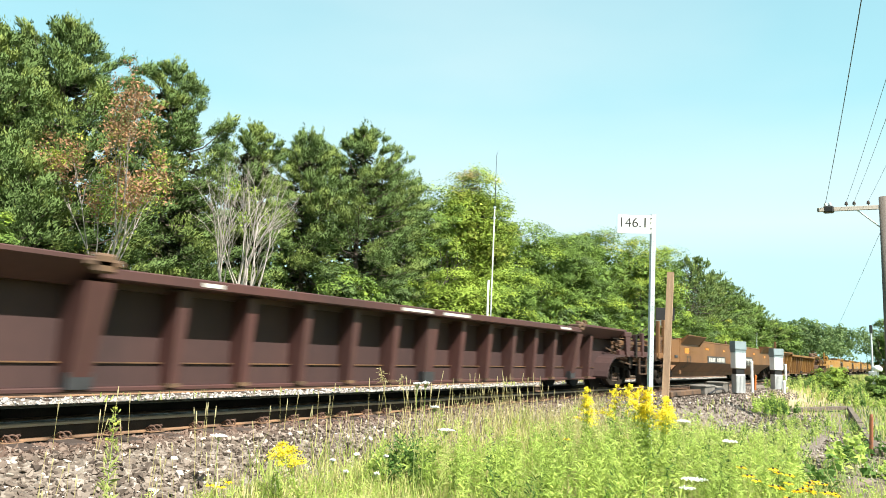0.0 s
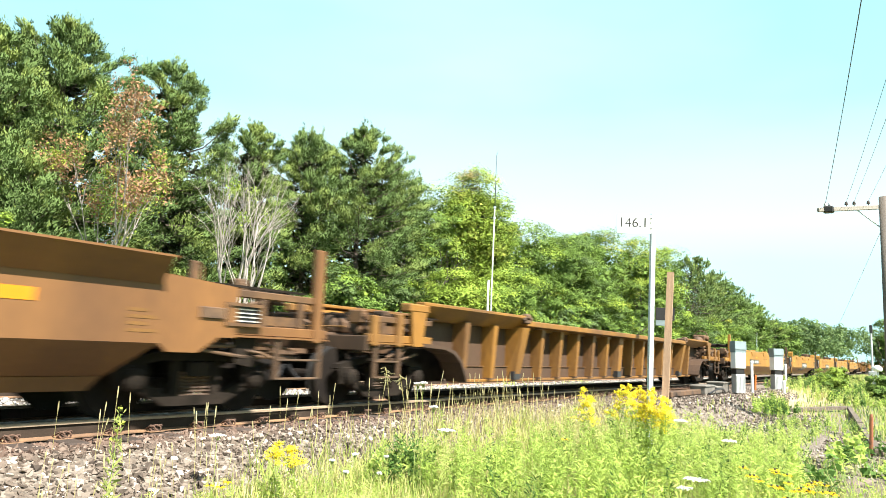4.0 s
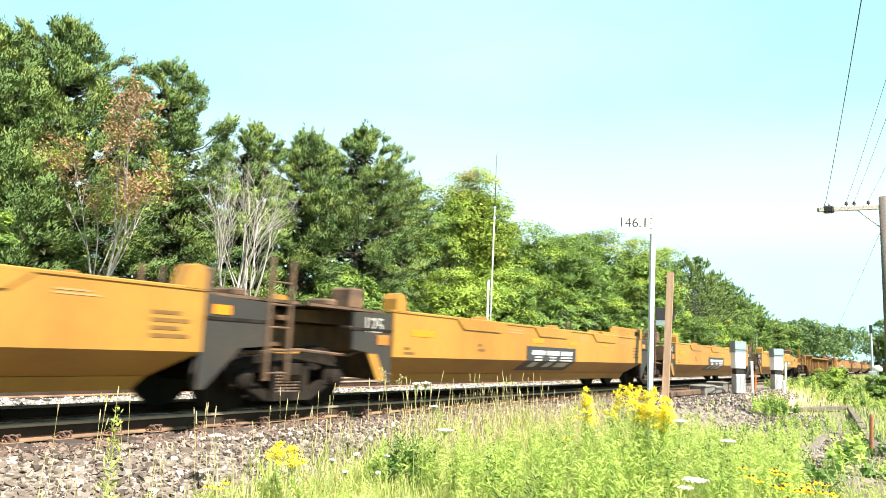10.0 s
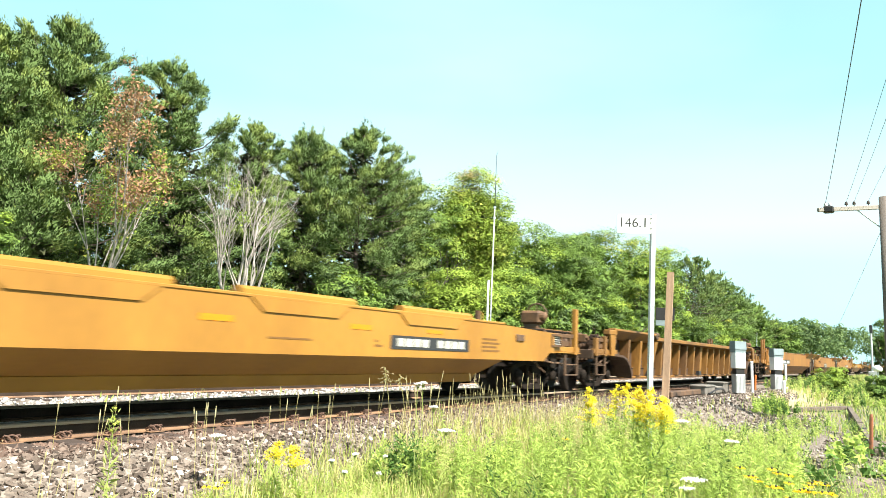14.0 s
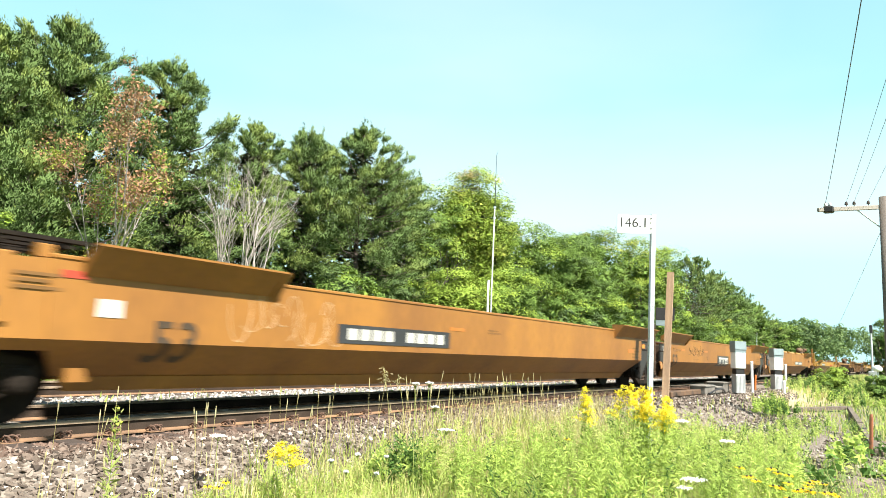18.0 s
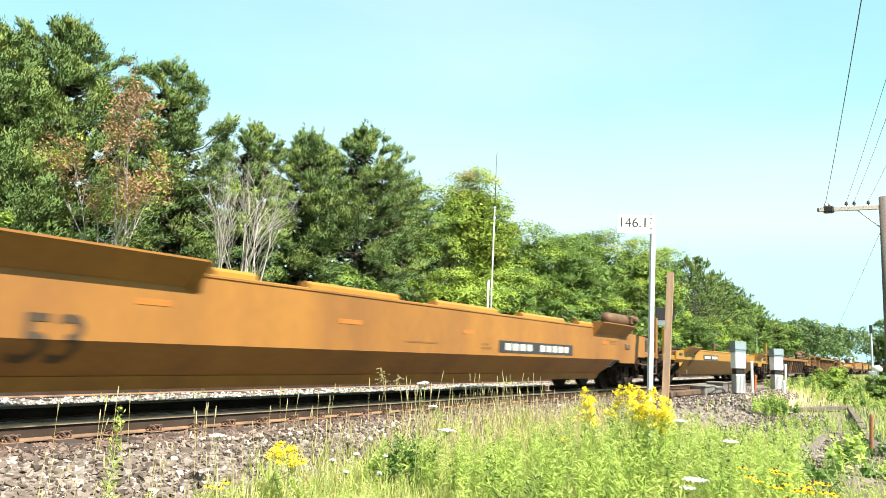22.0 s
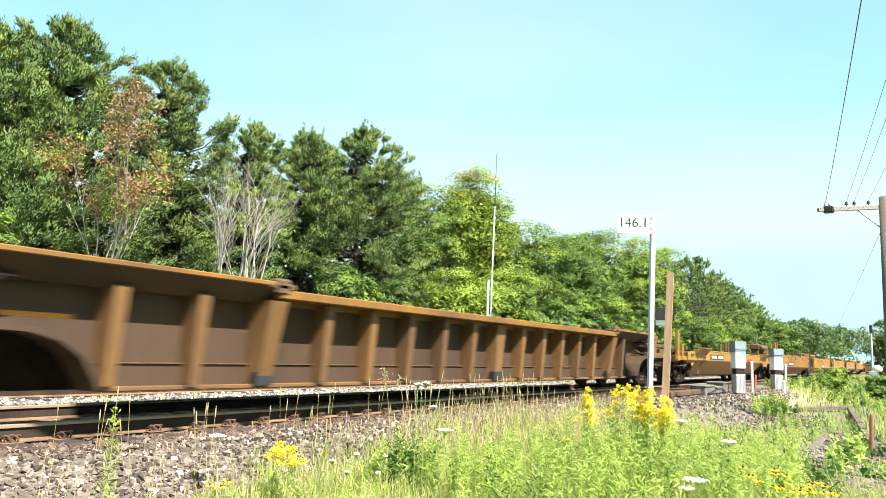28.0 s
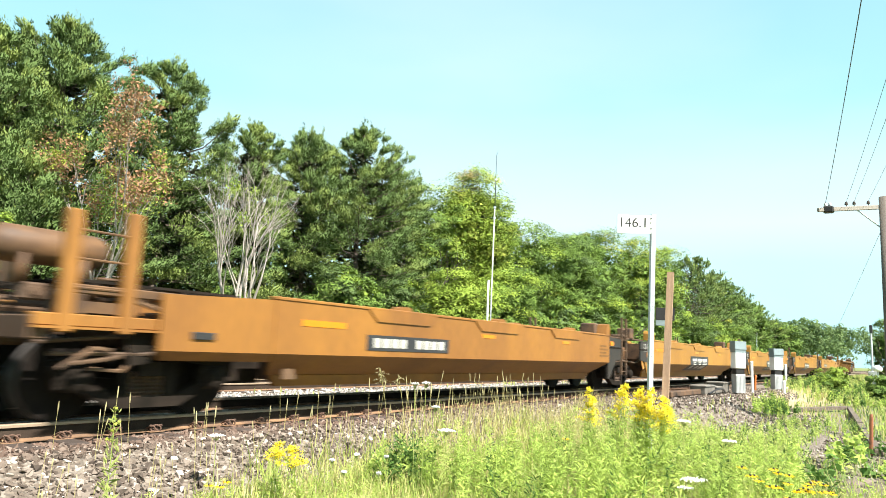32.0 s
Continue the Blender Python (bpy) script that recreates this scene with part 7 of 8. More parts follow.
bare_tree(18.75, 22.3, 7.9, 72, 7, "bare grey dead tree of many thin stems", M_PALEBARK, [(0.012, 60, 0.15, L_LIGHT, 0.6, 0.9)], fan=0.27, thick=0.085, forks=(1, 4), spread=0.42, up=0.05)


def far_woods():
    """Wooded rise at the end of the line, too far to tell trees apart."""
    rng = np.random.default_rng(91)
    at, face = [], []
    for k in range(470):
        d = rng.uniform(210, 420)
        a = rng.uniform(-0.26, 0.16)
        x, y = d * math.cos(a), d * math.sin(a) + 14
        if -14 < y < 20 and d < 330:
            continue
        top = 8.0 + (d - 210) * 0.050 + 5.5 * noise.noise(Vector((x * 0.02, y * 0.03, 2))) + rng.uniform(0, 3.0)
        r = rng.uniform(2.4, 4.2)
        for q in range(5):
            # a crown of five lobes
            c = np.array([x, y, top - r * 0.75]) + rng.normal(size=3) * r * np.array([0.6, 0.6, 0.35]) - np.array([0, 0, 1.3 * q])
            e = unit(rng.normal(size=(44, 3)) + np.array([-0.35, -0.1, 0.5]))
            at.append(c + e * r * rng.uniform(0.35, 0.7) * rng.uniform(0.8, 1.05, (44, 1)))
            face.append(e)
    at, face = np.concatenate(at), np.concatenate(face)
    lv = leaves(at, 0.75, 0.9, rng, 0.9, outward=face).reshape(-1, 4, 3)
    v = np.concatenate([lv[:, [2, 1, 0]].reshape(-1, 3), lv[:, [3, 2, 0]].reshape(-1, 3)])
    return tagged(part("distant_woods", quads("distant_woods", v, 3, L_FAR, facing=unit(np.tile(face, (2, 1)) + rng.normal(size=(2 * len(face), 3)) * 0.2)), None), "distant green wooded rise beyond the end of the line", "woods", kind="stuff")


def woods_behind():
    """The depth of the woods behind the first row."""
    rng = np.random.default_rng(95)
    at = []
    for k in range(330):
        x = rng.uniform(2, 190)
        y = rng.uniform(33, 42)
        top = 9.6 + 1.6 * noise.noise(Vector((x * 0.08, y * 0.1, 7))) + (0.6 if x > 40 else (1.6 if x > 23 else -0.6))
        m = 150
        e = unit(rng.normal(size=(m, 3))) * (rng.uniform(0.3, 1, m) ** 0.5)[:, None] * np.array([3.2, 2.6, top * 0.5])
        at.append(e + np.array([x, y, top * 0.5 + 0.2]))
    v = leaves(np.concatenate(at), 0.5, 0.5, rng, slim=0.7)
    return tagged(part("woods", quads("woods", v, 4, L_BROAD), None), "dense green woods behind the first row of trees", "woods", kind="stuff")


far_woods()
woods_behind()


# ---- stones, grass and flowers ----
def joined(name, tv, tf, where, turn, size, mats, index=None, flat=True):
    """One mesh of many copies of a small triangle template: tv (n, 3), tf (m, 3); where (k, 3), turn (k, 3, 3), size (k, 3)."""
    k, n, m = len(where), len(tv), len(tf)
    v = np.einsum("kij,knj->kni", turn, tv[None] * size[:, None, :]) + where[:, None, :]
    f = (np.asarray(tf)[None] + (np.arange(k) * n)[:, None, None]).reshape(-1)
    me = bpy.data.meshes.new(name)
    me.vertices.add(k * n)
    me.vertices.foreach_set("co", v.astype(np.float32).ravel())
    me.loops.add(k * m * 3)
    me.loops.foreach_set("vertex_index", f.astype(np.int32))
    me.polygons.add(k * m)
    me.polygons.foreach_set("loop_start", np.arange(0, k * m * 3, 3, dtype=np.int32))
    me.polygons.foreach_set("loop_total", np.full(k * m, 3, dtype=np.int32))
    for q in mats if isinstance(mats, (list, tuple)) else [mats]:
        me.materials.append(q)
    if index is not None:
        me.polygons.foreach_set("material_index", np.repeat(np.asarray(index, dtype=np.int32), m))
    me.polygons.foreach_set("use_smooth", np.full(k * m, not flat))
    me.update(calc_edges=True)
    return me


def turns(rng, k, tilt=math.pi):
    """Random rotations; a small tilt keeps things upright."""
    a, b = rng.uniform(0, math.tau, k), rng.normal(size=k) * tilt
    c = rng.uniform(0, math.tau, k)
    R = np.zeros((k, 3, 3))
    ca, sa, cb, sb = np.cos(a), np.sin(a), np.cos(b), np.sin(b)
    R[:, 0, 0], R[:, 0, 1], R[:, 0, 2] = ca, -sa * cb, sa * sb
    R[:, 1, 0], R[:, 1, 1], R[:, 1, 2] = sa, ca * cb, -ca * sb
    R[:, 2, 1], R[:, 2, 2] = sb, cb
    Z = np.zeros((k, 3, 3))
    Z[:, 0, 0], Z[:, 0, 1], Z[:, 1, 0], Z[:, 1, 1], Z[:, 2, 2] = np.cos(c), -np.sin(c), np.sin(c), np.cos(c), 1
    return R @ Z


def stone_material():
    m = material("crushed_stone", (0.262, 0.224, 0.190), 0.9, vary=0.3, scale=9, fine=60, bump=0.2, coords="Object")
    n, l = m.node_tree.nodes, m.node_tree.links
    b = n["Principled BSDF"]
    src = b.inputs["Base Color"].links[0].from_socket
    geo, ramp, mul = n.new("ShaderNodeNewGeometry"), n.new("ShaderNodeValToRGB"), n.new("ShaderNodeMix")
    info, add = n.new("ShaderNodeObjectInfo"), n.new("ShaderNodeMath")
    add.operation = "ADD"
    wrap = n.new("ShaderNodeMath")
    wrap.operation = "FRACT"
    l.new(geo.outputs["Random Per Island"], add.inputs[0])
    l.new(info.outputs["Random"], add.inputs[1])
    l.new(add.outputs["Value"], wrap.inputs[0])
    for p, c in ((0.0, (0.22, 0.19, 0.17)), (0.35, (0.48, 0.43, 0.39)), (0.7, (0.82, 0.77, 0.73)), (0.90, (1.3, 1.28, 1.25)), (1.0, (2.6, 2.65, 2.65))):
        e = ramp.color_ramp.elements.new(p) if p not in (0.0, 1.0) else ramp.color_ramp.elements[0 if p == 0.0 else len(ramp.color_ramp.elements) - 1]
        e.color = (*c, 1)
    l.new(wrap.outputs["Value"], ramp.inputs["Fac"])
    mul.data_type, mul.blend_type = "RGBA", "MULTIPLY"
    mul.inputs["Factor"].default_value = 1.0
    l.new(src, mul.inputs["A"])
    l.new(ramp.outputs["Color"], mul.inputs["B"])
    # rust dust from the wheels lies along the rails
    pos, sep, rng_ = n.new("ShaderNodeNewGeometry"), n.new("ShaderNodeSeparateXYZ"), n.new("ShaderNodeMapRange")
    l.new(pos.outputs["Position"], sep.inputs["Vector"])
    l.new(sep.outputs["Y"], rng_.inputs["Value"])
    rng_.inputs["From Min"].default_value, rng_.inputs["From Max"].default_value = 6.6, 7.5
    rng_.inputs["To Min"].default_value, rng_.inputs["To Max"].default_value = 0.0, 0.72
    dust = n.new("ShaderNodeMix")
    dust.data_type = "RGBA"
    far_ = n.new("ShaderNodeMapRange")
    far_.inputs["From Min"].default_value, far_.inputs["From Max"].default_value = 9.4, 10.1
    far_.inputs["To Min"].default_value, far_.inputs["To Max"].default_value = 1.0, 0.0
    l.new(sep.outputs["Y"], far_.inputs["Value"])
    only = n.new("ShaderNodeMath")
    only.operation = "MULTIPLY"
    l.new(rng_.outputs["Result"], only.inputs[0])
    l.new(far_.outputs["Result"], only.inputs[1])
    dust.inputs["B"].default_value = (0.115, 0.066, 0.046, 1)
    l.new(only.outputs["Value"], dust.inputs["Factor"])
    l.new(mul.outputs["Result"], dust.inputs["A"])
    l.new(dust.outputs["Result"], b.inputs["Base Color"])
    return m


M_STONE = stone_material()
# lighter copy of the stone colour that paints strong sun on the ballast
M_LITSTONE = material("sunlit_ballast", (0.35, 0.335, 0.31), 0.9, tint=(0.25, 0.225, 0.20), vary=0.3, scale=6, fine=60, bump=0.2, per_island=0.4)
GR = np.random.default_rng(17)


def stone_template(seed):
    bm = bmesh.new()
    bmesh.ops.create_cube(bm, size=1.7)
    bmesh.ops.triangulate(bm, faces=bm.faces[:])
    rs = np.random.default_rng(seed)
    bm.verts.index_update()
    v = np.array([tuple(p.co) for p in bm.verts]) * rs.uniform(0.30, 1.25, size=(len(bm.verts), 3))
    f = np.array([[q.index for q in t.verts] for t in bm.faces])
    bm.free()
    return v, f


def scatter(n, x0, x1, y0, y1, keep=None):
    xs, ys = GR.uniform(x0, x1, n), GR.uniform(y0, y1, n)
    if keep is not None:
        ok = np.array([keep(a, b) for a, b in zip(xs, ys)])
        xs, ys = xs[ok], ys[ok]
    return np.array([(a, b, ground_z(a, b)) for a, b in zip(xs, ys)])


def shoulder(x, y):
    return GR.uniform() < min(1.0, max(0.0, (y - 4.9 + 0.5 * fbm(x, y, 0.9)) / 1.3))


bed_stones = tagged(new("ballast"), "grey and white crushed ballast stones beside the rusty rail", "ballast", kind="structure")
for k in range(5):
    pts = scatter(4400, 2.2, 17.0, 4.9, 7.66, shoulder)
    tv, tf = stone_template(1 + 2 * k)
    sz = np.clip(np.exp(GR.normal(-4.0, 0.42, (len(pts), 1))), 0.008, 0.040) * GR.uniform(0.55, 1.5, (len(pts), 3)) * np.array([1.05, 1.05, 0.72])
    pts[:, 2] += sz[:, 2] * 0.35
    tagged(part("ballast_bed", joined("ballast_bed", tv, tf, pts, turns(GR, len(pts), 0.9), sz, M_STONE), None, bed_stones), kind="stuff")
big = scatter(420, 2.6, 9.0, 5.3, 7.6, shoulder)[:290]
STONES = []
for k in range(8):
    tv, tf = stone_template(20 + k)
    STONES.append(joined("stone", tv, tf, np.zeros((1, 3)), np.eye(3)[None], np.array([[1.1, 0.8, 0.55]]), M_STONE))
for k, p in enumerate(big):
    r = float(GR.uniform(0.026, 0.044))
    part("stone", STONES[k % 8], None, bed_stones, at=Matrix.Translation(Vector(p) + Vector((0, 0, r * 0.45))) @ Euler(GR.uniform(0, 6.28, 3)).to_matrix().to_4x4() @ Matrix.Scale(r, 4))
pts = scatter(8000, 17.0, 36.0, 2.6, 7.66, lambda x, y: y > 4.4 or x < 27 + 4 * fbm(x, y, 0.6))
sz = GR.uniform(0.018, 0.045, (len(pts), 1)) * GR.uniform(0.7, 1.25, (len(pts), 3))
pts[:, 2] += sz[:, 2] * 0.3
tv, tf = stone_template(3)
tagged(part("ballast_bed", joined("ballast_bed", tv, tf, pts, turns(GR, len(pts)), sz, M_STONE), None, bed_stones), kind="stuff")
# same ballast between the tracks, in the sun-brightened copy
pts = np.concatenate([scatter(4200, 3.0, 24.0, 9.6, 12.7), scatter(3800, 24.0, 62.0, 9.6, 12.6)])
sz = GR.uniform(0.024, 0.05, (len(pts), 1)) * GR.uniform(0.7, 1.25, (len(pts), 3))
tagged(part("ballast_bed", joined("ballast_bed", tv, tf, pts, turns(GR, len(pts)), sz, M_LITSTONE), None, bed_stones), kind="stuff")

L_GRASS = leaf("fresh_grass", (0.45, 0.50, 0.16), (0.33, 0.39, 0.12), 0.5, scale=1.2)
L_DRY = leaf("dry_grass", (0.55, 0.48, 0.22), (0.42, 0.38, 0.16), 0.4, scale=1.2)
L_WEED = leaf("weed_leaves", (0.46, 0.57, 0.135), (0.33, 0.44, 0.10), 0.5, scale=1.6)
L_DARKW = leaf("dark_weed_leaves", (0.11, 0.20, 0.045), (0.07, 0.13, 0.03), 0.35, scale=1.6)
L_GOLD = leaf("goldenrod_flowers", (0.90, 0.77, 0.07), (0.78, 0.65, 0.055), 0.4, scale=4)
L_DAISY = leaf("orange_petals", (0.93, 0.58, 0.015), (0.86, 0.50, 0.012), 0.3, scale=4)
L_LACE = leaf("white_petals", (0.86, 0.86, 0.82), (0.74, 0.75, 0.68), 0.3, scale=6)
L_HEAD = leaf("pale_seed_heads", (0.52, 0.46, 0.26), (0.40, 0.36, 0.18), 0.3, scale=4)

BLADE_V = np.array([(-1, 0, 0), (1, 0, 0), (-0.75, 0.12, 0.5), (0.75, 0.12, 0.5), (0, 0.42, 1.0)], float)
BLADE_F = [(0, 1, 3), (0, 3, 2), (2, 3, 4)]


def inside(x, y, poly):
    hit = False
    for (xa, ya), (xb, yb) in zip(poly, poly[1:] + poly[:1]):
        if (ya > y) != (yb > y) and x < (xb - xa) * (y - ya) / (yb - ya) + xa:
            hit = not hit
    return hit


LUSH = [(5.3, 3.3), (5.8, 4.3), (7.6, 4.5), (10.8, 3.4), (10.6, 1.6), (8.6, 0.9), (7.2, 1.1), (6.0, 2.0)]


def grass(name, n, area, tall, mats, shares, keep, label, width=0.006):
    p = scatter(n, *area, keep)
    k = len(p)
    h = GR.uniform(0.55, 1.0, k) * tall * (1 + 0.35 * np.array([fbm(a, b, 0.7, 3.0) for a, b, _ in p]))
    size = np.stack([np.full(k, width) * GR.uniform(0.7, 1.4, k), h * GR.uniform(0.5, 1.3, k), h], 1)
    idx = np.searchsorted(np.cumsum(shares), GR.uniform(0, 0.999, k))
    return tagged(part(name, joined(name, BLADE_V, BLADE_F, p, turns(GR, k, 0.16), size, mats, idx), None), label, "grass", kind="stuff")


def verge(x, y):
    return GR.uniform() < min(1.0, max(0.0, (6.35 - 0.6 * (x < 5.5) + 0.7 * fbm(x, y, 0.8, 9.0) - y) / 1.0 + 0.04))


BARE = [(9.5, 0.0), (9.5, 1.25), (11.5, 1.5), (14.0, 1.9), (17.0, 2.1), (21.0, 1.9), (21.0, 0.0)]


def growing(x, y):
    """Little grows on the gravel patch by the timbers."""
    return not inside(x, y, BARE) or GR.uniform() < 0.06


def seen_side(x, y):
    return 0.10 * x - 0.9 < y and verge(x, y) and growing(x, y)


grass("meadow_grass", 36000, (3.0, 14.0, -0.2, 6.6), 0.42, [L_GRASS, L_DRY, L_WEED], (0.44, 0.34, 0.22), seen_side, "mixed green and tan meadow grass on the verge")
grass("near_grass", 12000, (-7.0, 3.2, -6.0, 5.6), 0.36, [L_GRASS, L_DRY, L_WEED], (0.5, 0.3, 0.2), lambda x, y: y < 5.2 + 0.5 * fbm(x, y, 0.8) and x * x + y * y > 0.5 and not (x > 3.0 and y > 0.0), "rough mixed grass round the viewpoint", 0.010)
grass("near_grass", 5000, (3.0, 9.0, -5.0, 0.4), 0.36, [L_GRASS, L_DRY, L_WEED], (0.5, 0.3, 0.2), lambda x, y: y < 0.08 * x - 0.6, "rough mixed grass round the viewpoint", 0.010)
grass("verge_grass", 16000, (14.0, 40.0, 0.4, 5.0), 0.30, [L_GRASS, L_DRY, L_WEED, L_DARKW], (0.25, 0.25, 0.25, 0.25), lambda x, y: y < 5.2 and growing(x, y) and GR.uniform() < (0.42 + 0.9 * fbm(x, y, 0.5, 4.0)) * (1.0 if x < 17.0 or y < 0.045 * x - 0.1 else (0.10 if x < 27 and y > 2.5 else 0.35)), "rough green and tan grass beside the track", 0.012)
grass("dry_grass", 5200, (6.6, 16.5, 3.6, 7.0), 0.60, [L_DRY, L_GRASS, L_HEAD], (0.58, 0.22, 0.2), lambda x, y: 11.0 - 0.66 * x < y < 6.5 + 0.3 * fbm(x, y, 1.0) and GR.uniform() < 0.25 + 0.75 * min(1.0, max(0.0, (x - 8.0) / 2.5)), "tall tan dry grass by the ballast edge", 0.005)
grass("far_grass", 9000, (38.0, 110.0, -2.0, 6.3), 0.45, [L_GRASS, L_DRY, L_WEED], (0.6, 0.2, 0.2), None, "bright rough grass far along the line", 0.04)
grass("back_grass", 9000, (8.0, 70.0, 16.6, 22.5), 0.55, [L_GRASS, L_WEED, L_DRY], (0.5, 0.3, 0.2), None, "green grass beyond the second track", 0.03)
grass("back_grass", 900, (4.0, 30.0, 10.2, 12.6), 0.16, [L_GRASS, L_WEED], (0.5, 0.5), lambda x, y: fbm(x, y, 0.5, 8.0) > 0.1, "small weeds between the two tracks", 0.012)


def leafy_stem(rng, p, h, n, leaf_len, lean):
    """Corner rows of the leaves of one upright weed, and its stem's line."""
    u = rng.uniform(0.12, 1.0, n)
    a = rng.uniform(0, math.tau, n)
    out = np.stack([np.cos(a), np.sin(a), np.full(n, 1.0)], 1)
    base = p + np.stack([lean[0] * u * u, lean[1] * u * u, h * u], 1)
    ln = leaf_len * (1.15 - 0.65 * u)
    return base + out * (ln * 0.5)[:, None], out, ln


def weeds(name, places, tall, leaf_len, count, mats, shares, label, slim=0.2):
    at, ahead, ln, which = [], [], [], []
    st_p, st_h = [], []
    for p in places:
        h = tall * GR.uniform(0.65, 1.08) * (1 + 0.3 * fbm(p[0], p[1], 0.8, 6.0))
        lean = GR.normal(size=2) * 0.08
        a, o, l_ = leafy_stem(GR, p, h, count, leaf_len, lean)
        at.append(a), ahead.append(o), ln.append(l_)
        which.append(np.full(count, int(np.searchsorted(np.cumsum(shares), GR.uniform(0, 0.999)))))
        st_p.append(p), st_h.append(h)
    v = leaves(np.concatenate(at), np.concatenate(ln), 0.7, GR, slim, ahead=np.concatenate(ahead))
    t = tagged(part(name, quads(name, v, 4, None, mats, np.concatenate(which)), None), label, "weeds", kind="stuff")
    k = len(st_p)
    size = np.stack([np.full(k, 0.004), np.zeros(k) + 0.02, np.array(st_h)], 1)
    part("stalk", joined("stalk", BLADE_V, BLADE_F, np.array(st_p), turns(GR, k, 0.05), size, mats[0]), None, t)
    return t


weeds("meadow_weeds", scatter(900, 5.2, 12.6, 0.8, 5.5, lambda x, y: inside(x, y, LUSH)), 0.80, 0.115, 64, [L_WEED, L_GRASS, L_DARKW], (0.72, 0.2, 0.08), "dense bright green leafy goldenrod not yet in flower", 0.17)
weeds("low_weeds", scatter(1100, 3.0, 7.5, 3.0, 6.0, lambda x, y: not inside(x, y, LUSH) and y < 5.6 and verge(x, y)), 0.34, 0.07, 24, [L_WEED, L_GRASS, L_DRY], (0.5, 0.3, 0.2), "low mixed weeds among grass and stones")
weeds("side_weeds", scatter(900, 7.5, 24.0, 0.2, 4.2, lambda x, y: not inside(x, y, LUSH) and growing(x, y) and 0.075 * x - 0.4 < y < 4.4 - 0.06 * x), 0.42, 0.09, 26, [L_WEED, L_DARKW, L_GRASS], (0.5, 0.25, 0.25), "patchy leafy weeds over gravel", 0.35)
pts = scatter(2600, 9.6, 21.0, 0.0, 1.9, lambda x, y: inside(x, y, BARE))
sz = GR.uniform(0.014, 0.034, (len(pts), 1)) * GR.uniform(0.6, 1.3, (len(pts), 3))
tv, tf = stone_template(5)
tagged(part("gravel", joined("gravel", tv, tf, pts, turns(GR, len(pts)), sz, M_STONE), None), "loose grey gravel beside old timbers", "gravel", kind="stuff")
rock = bmesh.new()
bmesh.ops.create_icosphere(rock, subdivisions=3, radius=1.0)
for q in rock.verts:
    q.co *= 1.0 + 0.28 * noise.noise(q.co * 1.3 + Vector((4, 1, 7))) + 0.08 * noise.noise(q.co * 4.0)
    q.co = Vector((q.co.x * 0.34, q.co.y * 0.22, q.co.z * 0.20))
rock_shape = Shape()
rock.verts.index_update()
rock_shape.add([tuple(q.co) for q in rock.verts], [tuple(w_.index for w_ in q.verts) for q in rock.faces])
rock.free()
half_buried = tagged(part("rock", rock_shape, M_ROCK, smooth=True), "brown half-buried rock in the gravel patch", "rock")
half_buried.matrix_basis = pose(11.15, 0.62, -0.68, 4, 6, -40)
weeds("vine_leaves", scatter(85, 9.8, 18.0, 0.1, 1.3, lambda x, y: fbm(x, y, 0.9, 2.0) > -0.05), 0.42, 0.17, 14, [L_WEED, L_DARKW], (0.6, 0.4), "broad-leaved vines at the edge of a gravel patch", 0.75)
weeds("trackside_weeds", scatter(60, 23.5, 27.0, 3.3, 4.4), 0.55, 0.14, 40, [L_WEED, L_DARKW], (0.5, 0.5), "bushy green weeds growing in ballast", 0.4)
weeds("line_brush", scatter(520, 36.0, 75.0, 0.5, 6.2, lambda x, y: y < 0.105 * x + 0.6 or y > 3.4), 0.55, 0.15, 40, [L_WEED, L_GRASS, L_DARKW], (0.30, 0.2, 0.5), "yellow-green brush along the line", 0.45)
weeds("dark_weed", scatter(26, 6.0, 6.9, 4.5, 5.1), 0.62, 0.12, 40, [L_DARKW, L_WEED], (0.7, 0.3), "dark green leafy weed at the ballast edge", 0.3)
broad_tree(74.0, 2.2, 5.2, 1.9, 151, G3, base=-0.5, low=0.05, clumps=50, per=90, size=0.2, label="dark green tree beside the far signal mast")
broad_tree(48.0, 4.2, 0.45, 1.2, 152, G2, base=-0.5, low=0.0, clumps=30, per=80, size=0.14, name="bush", label="bright green bush beside the line")
broad_tree(57.0, 4.9, 0.9, 1.4, 153, G2, base=-0.5, low=0.0, clumps=30, per=80, size=0.16, name="bush", label="bright green bush beside the line")
broad_tree(42.0, 1.6, 0.55, 1.0, 154, G1, base=-0.6, low=0.0, clumps=30, per=80, size=0.14, name="bush", label="green bush beside a gravel patch")


def stalks(n, area, tall, keep, label):
    """Thin pale stalks with long seed heads."""
    p = scatter(n, *area, keep)
    sh = Shape()
    for q in p:
        h = tall * GR.uniform(0.55, 1.1)
        d = Vector((GR.normal() * 0.10, GR.normal() * 0.08, 1.0)) * h
        b = Vector(q)
        sh.tube(b, b + d * 0.82, 0.0026, 0.002, n=3, caps=False)
        sh.tube(b + d * 0.80, b + d * 0.9, 0.005, 0.0075, n=5, caps=False, mi=1)
        sh.tube(b + d * 0.9, b + d, 0.0075, 0.003, n=5, caps=True, mi=1)
    return tagged(part("timothy_grass", sh, [L_DRY, L_HEAD]), label, "grass", kind="stuff")


stalks(110, (3.2, 13.5, 5.6, 7.3), 0.62, lambda x, y: GR.uniform() < 0.35 + 0.5 * (fbm(x, 1.0, 0.9) > 0.05), "slender pale timothy stalks with seed heads along the rail")
stalks(120, (8.0, 14.0, 5.2, 6.9), 0.80, None, "slender pale timothy stalks with seed heads along the rail")
stalks(45, (2.8, 5.5, 4.4, 6.4), 0.45, None, "slender pale grass stalks among stones")

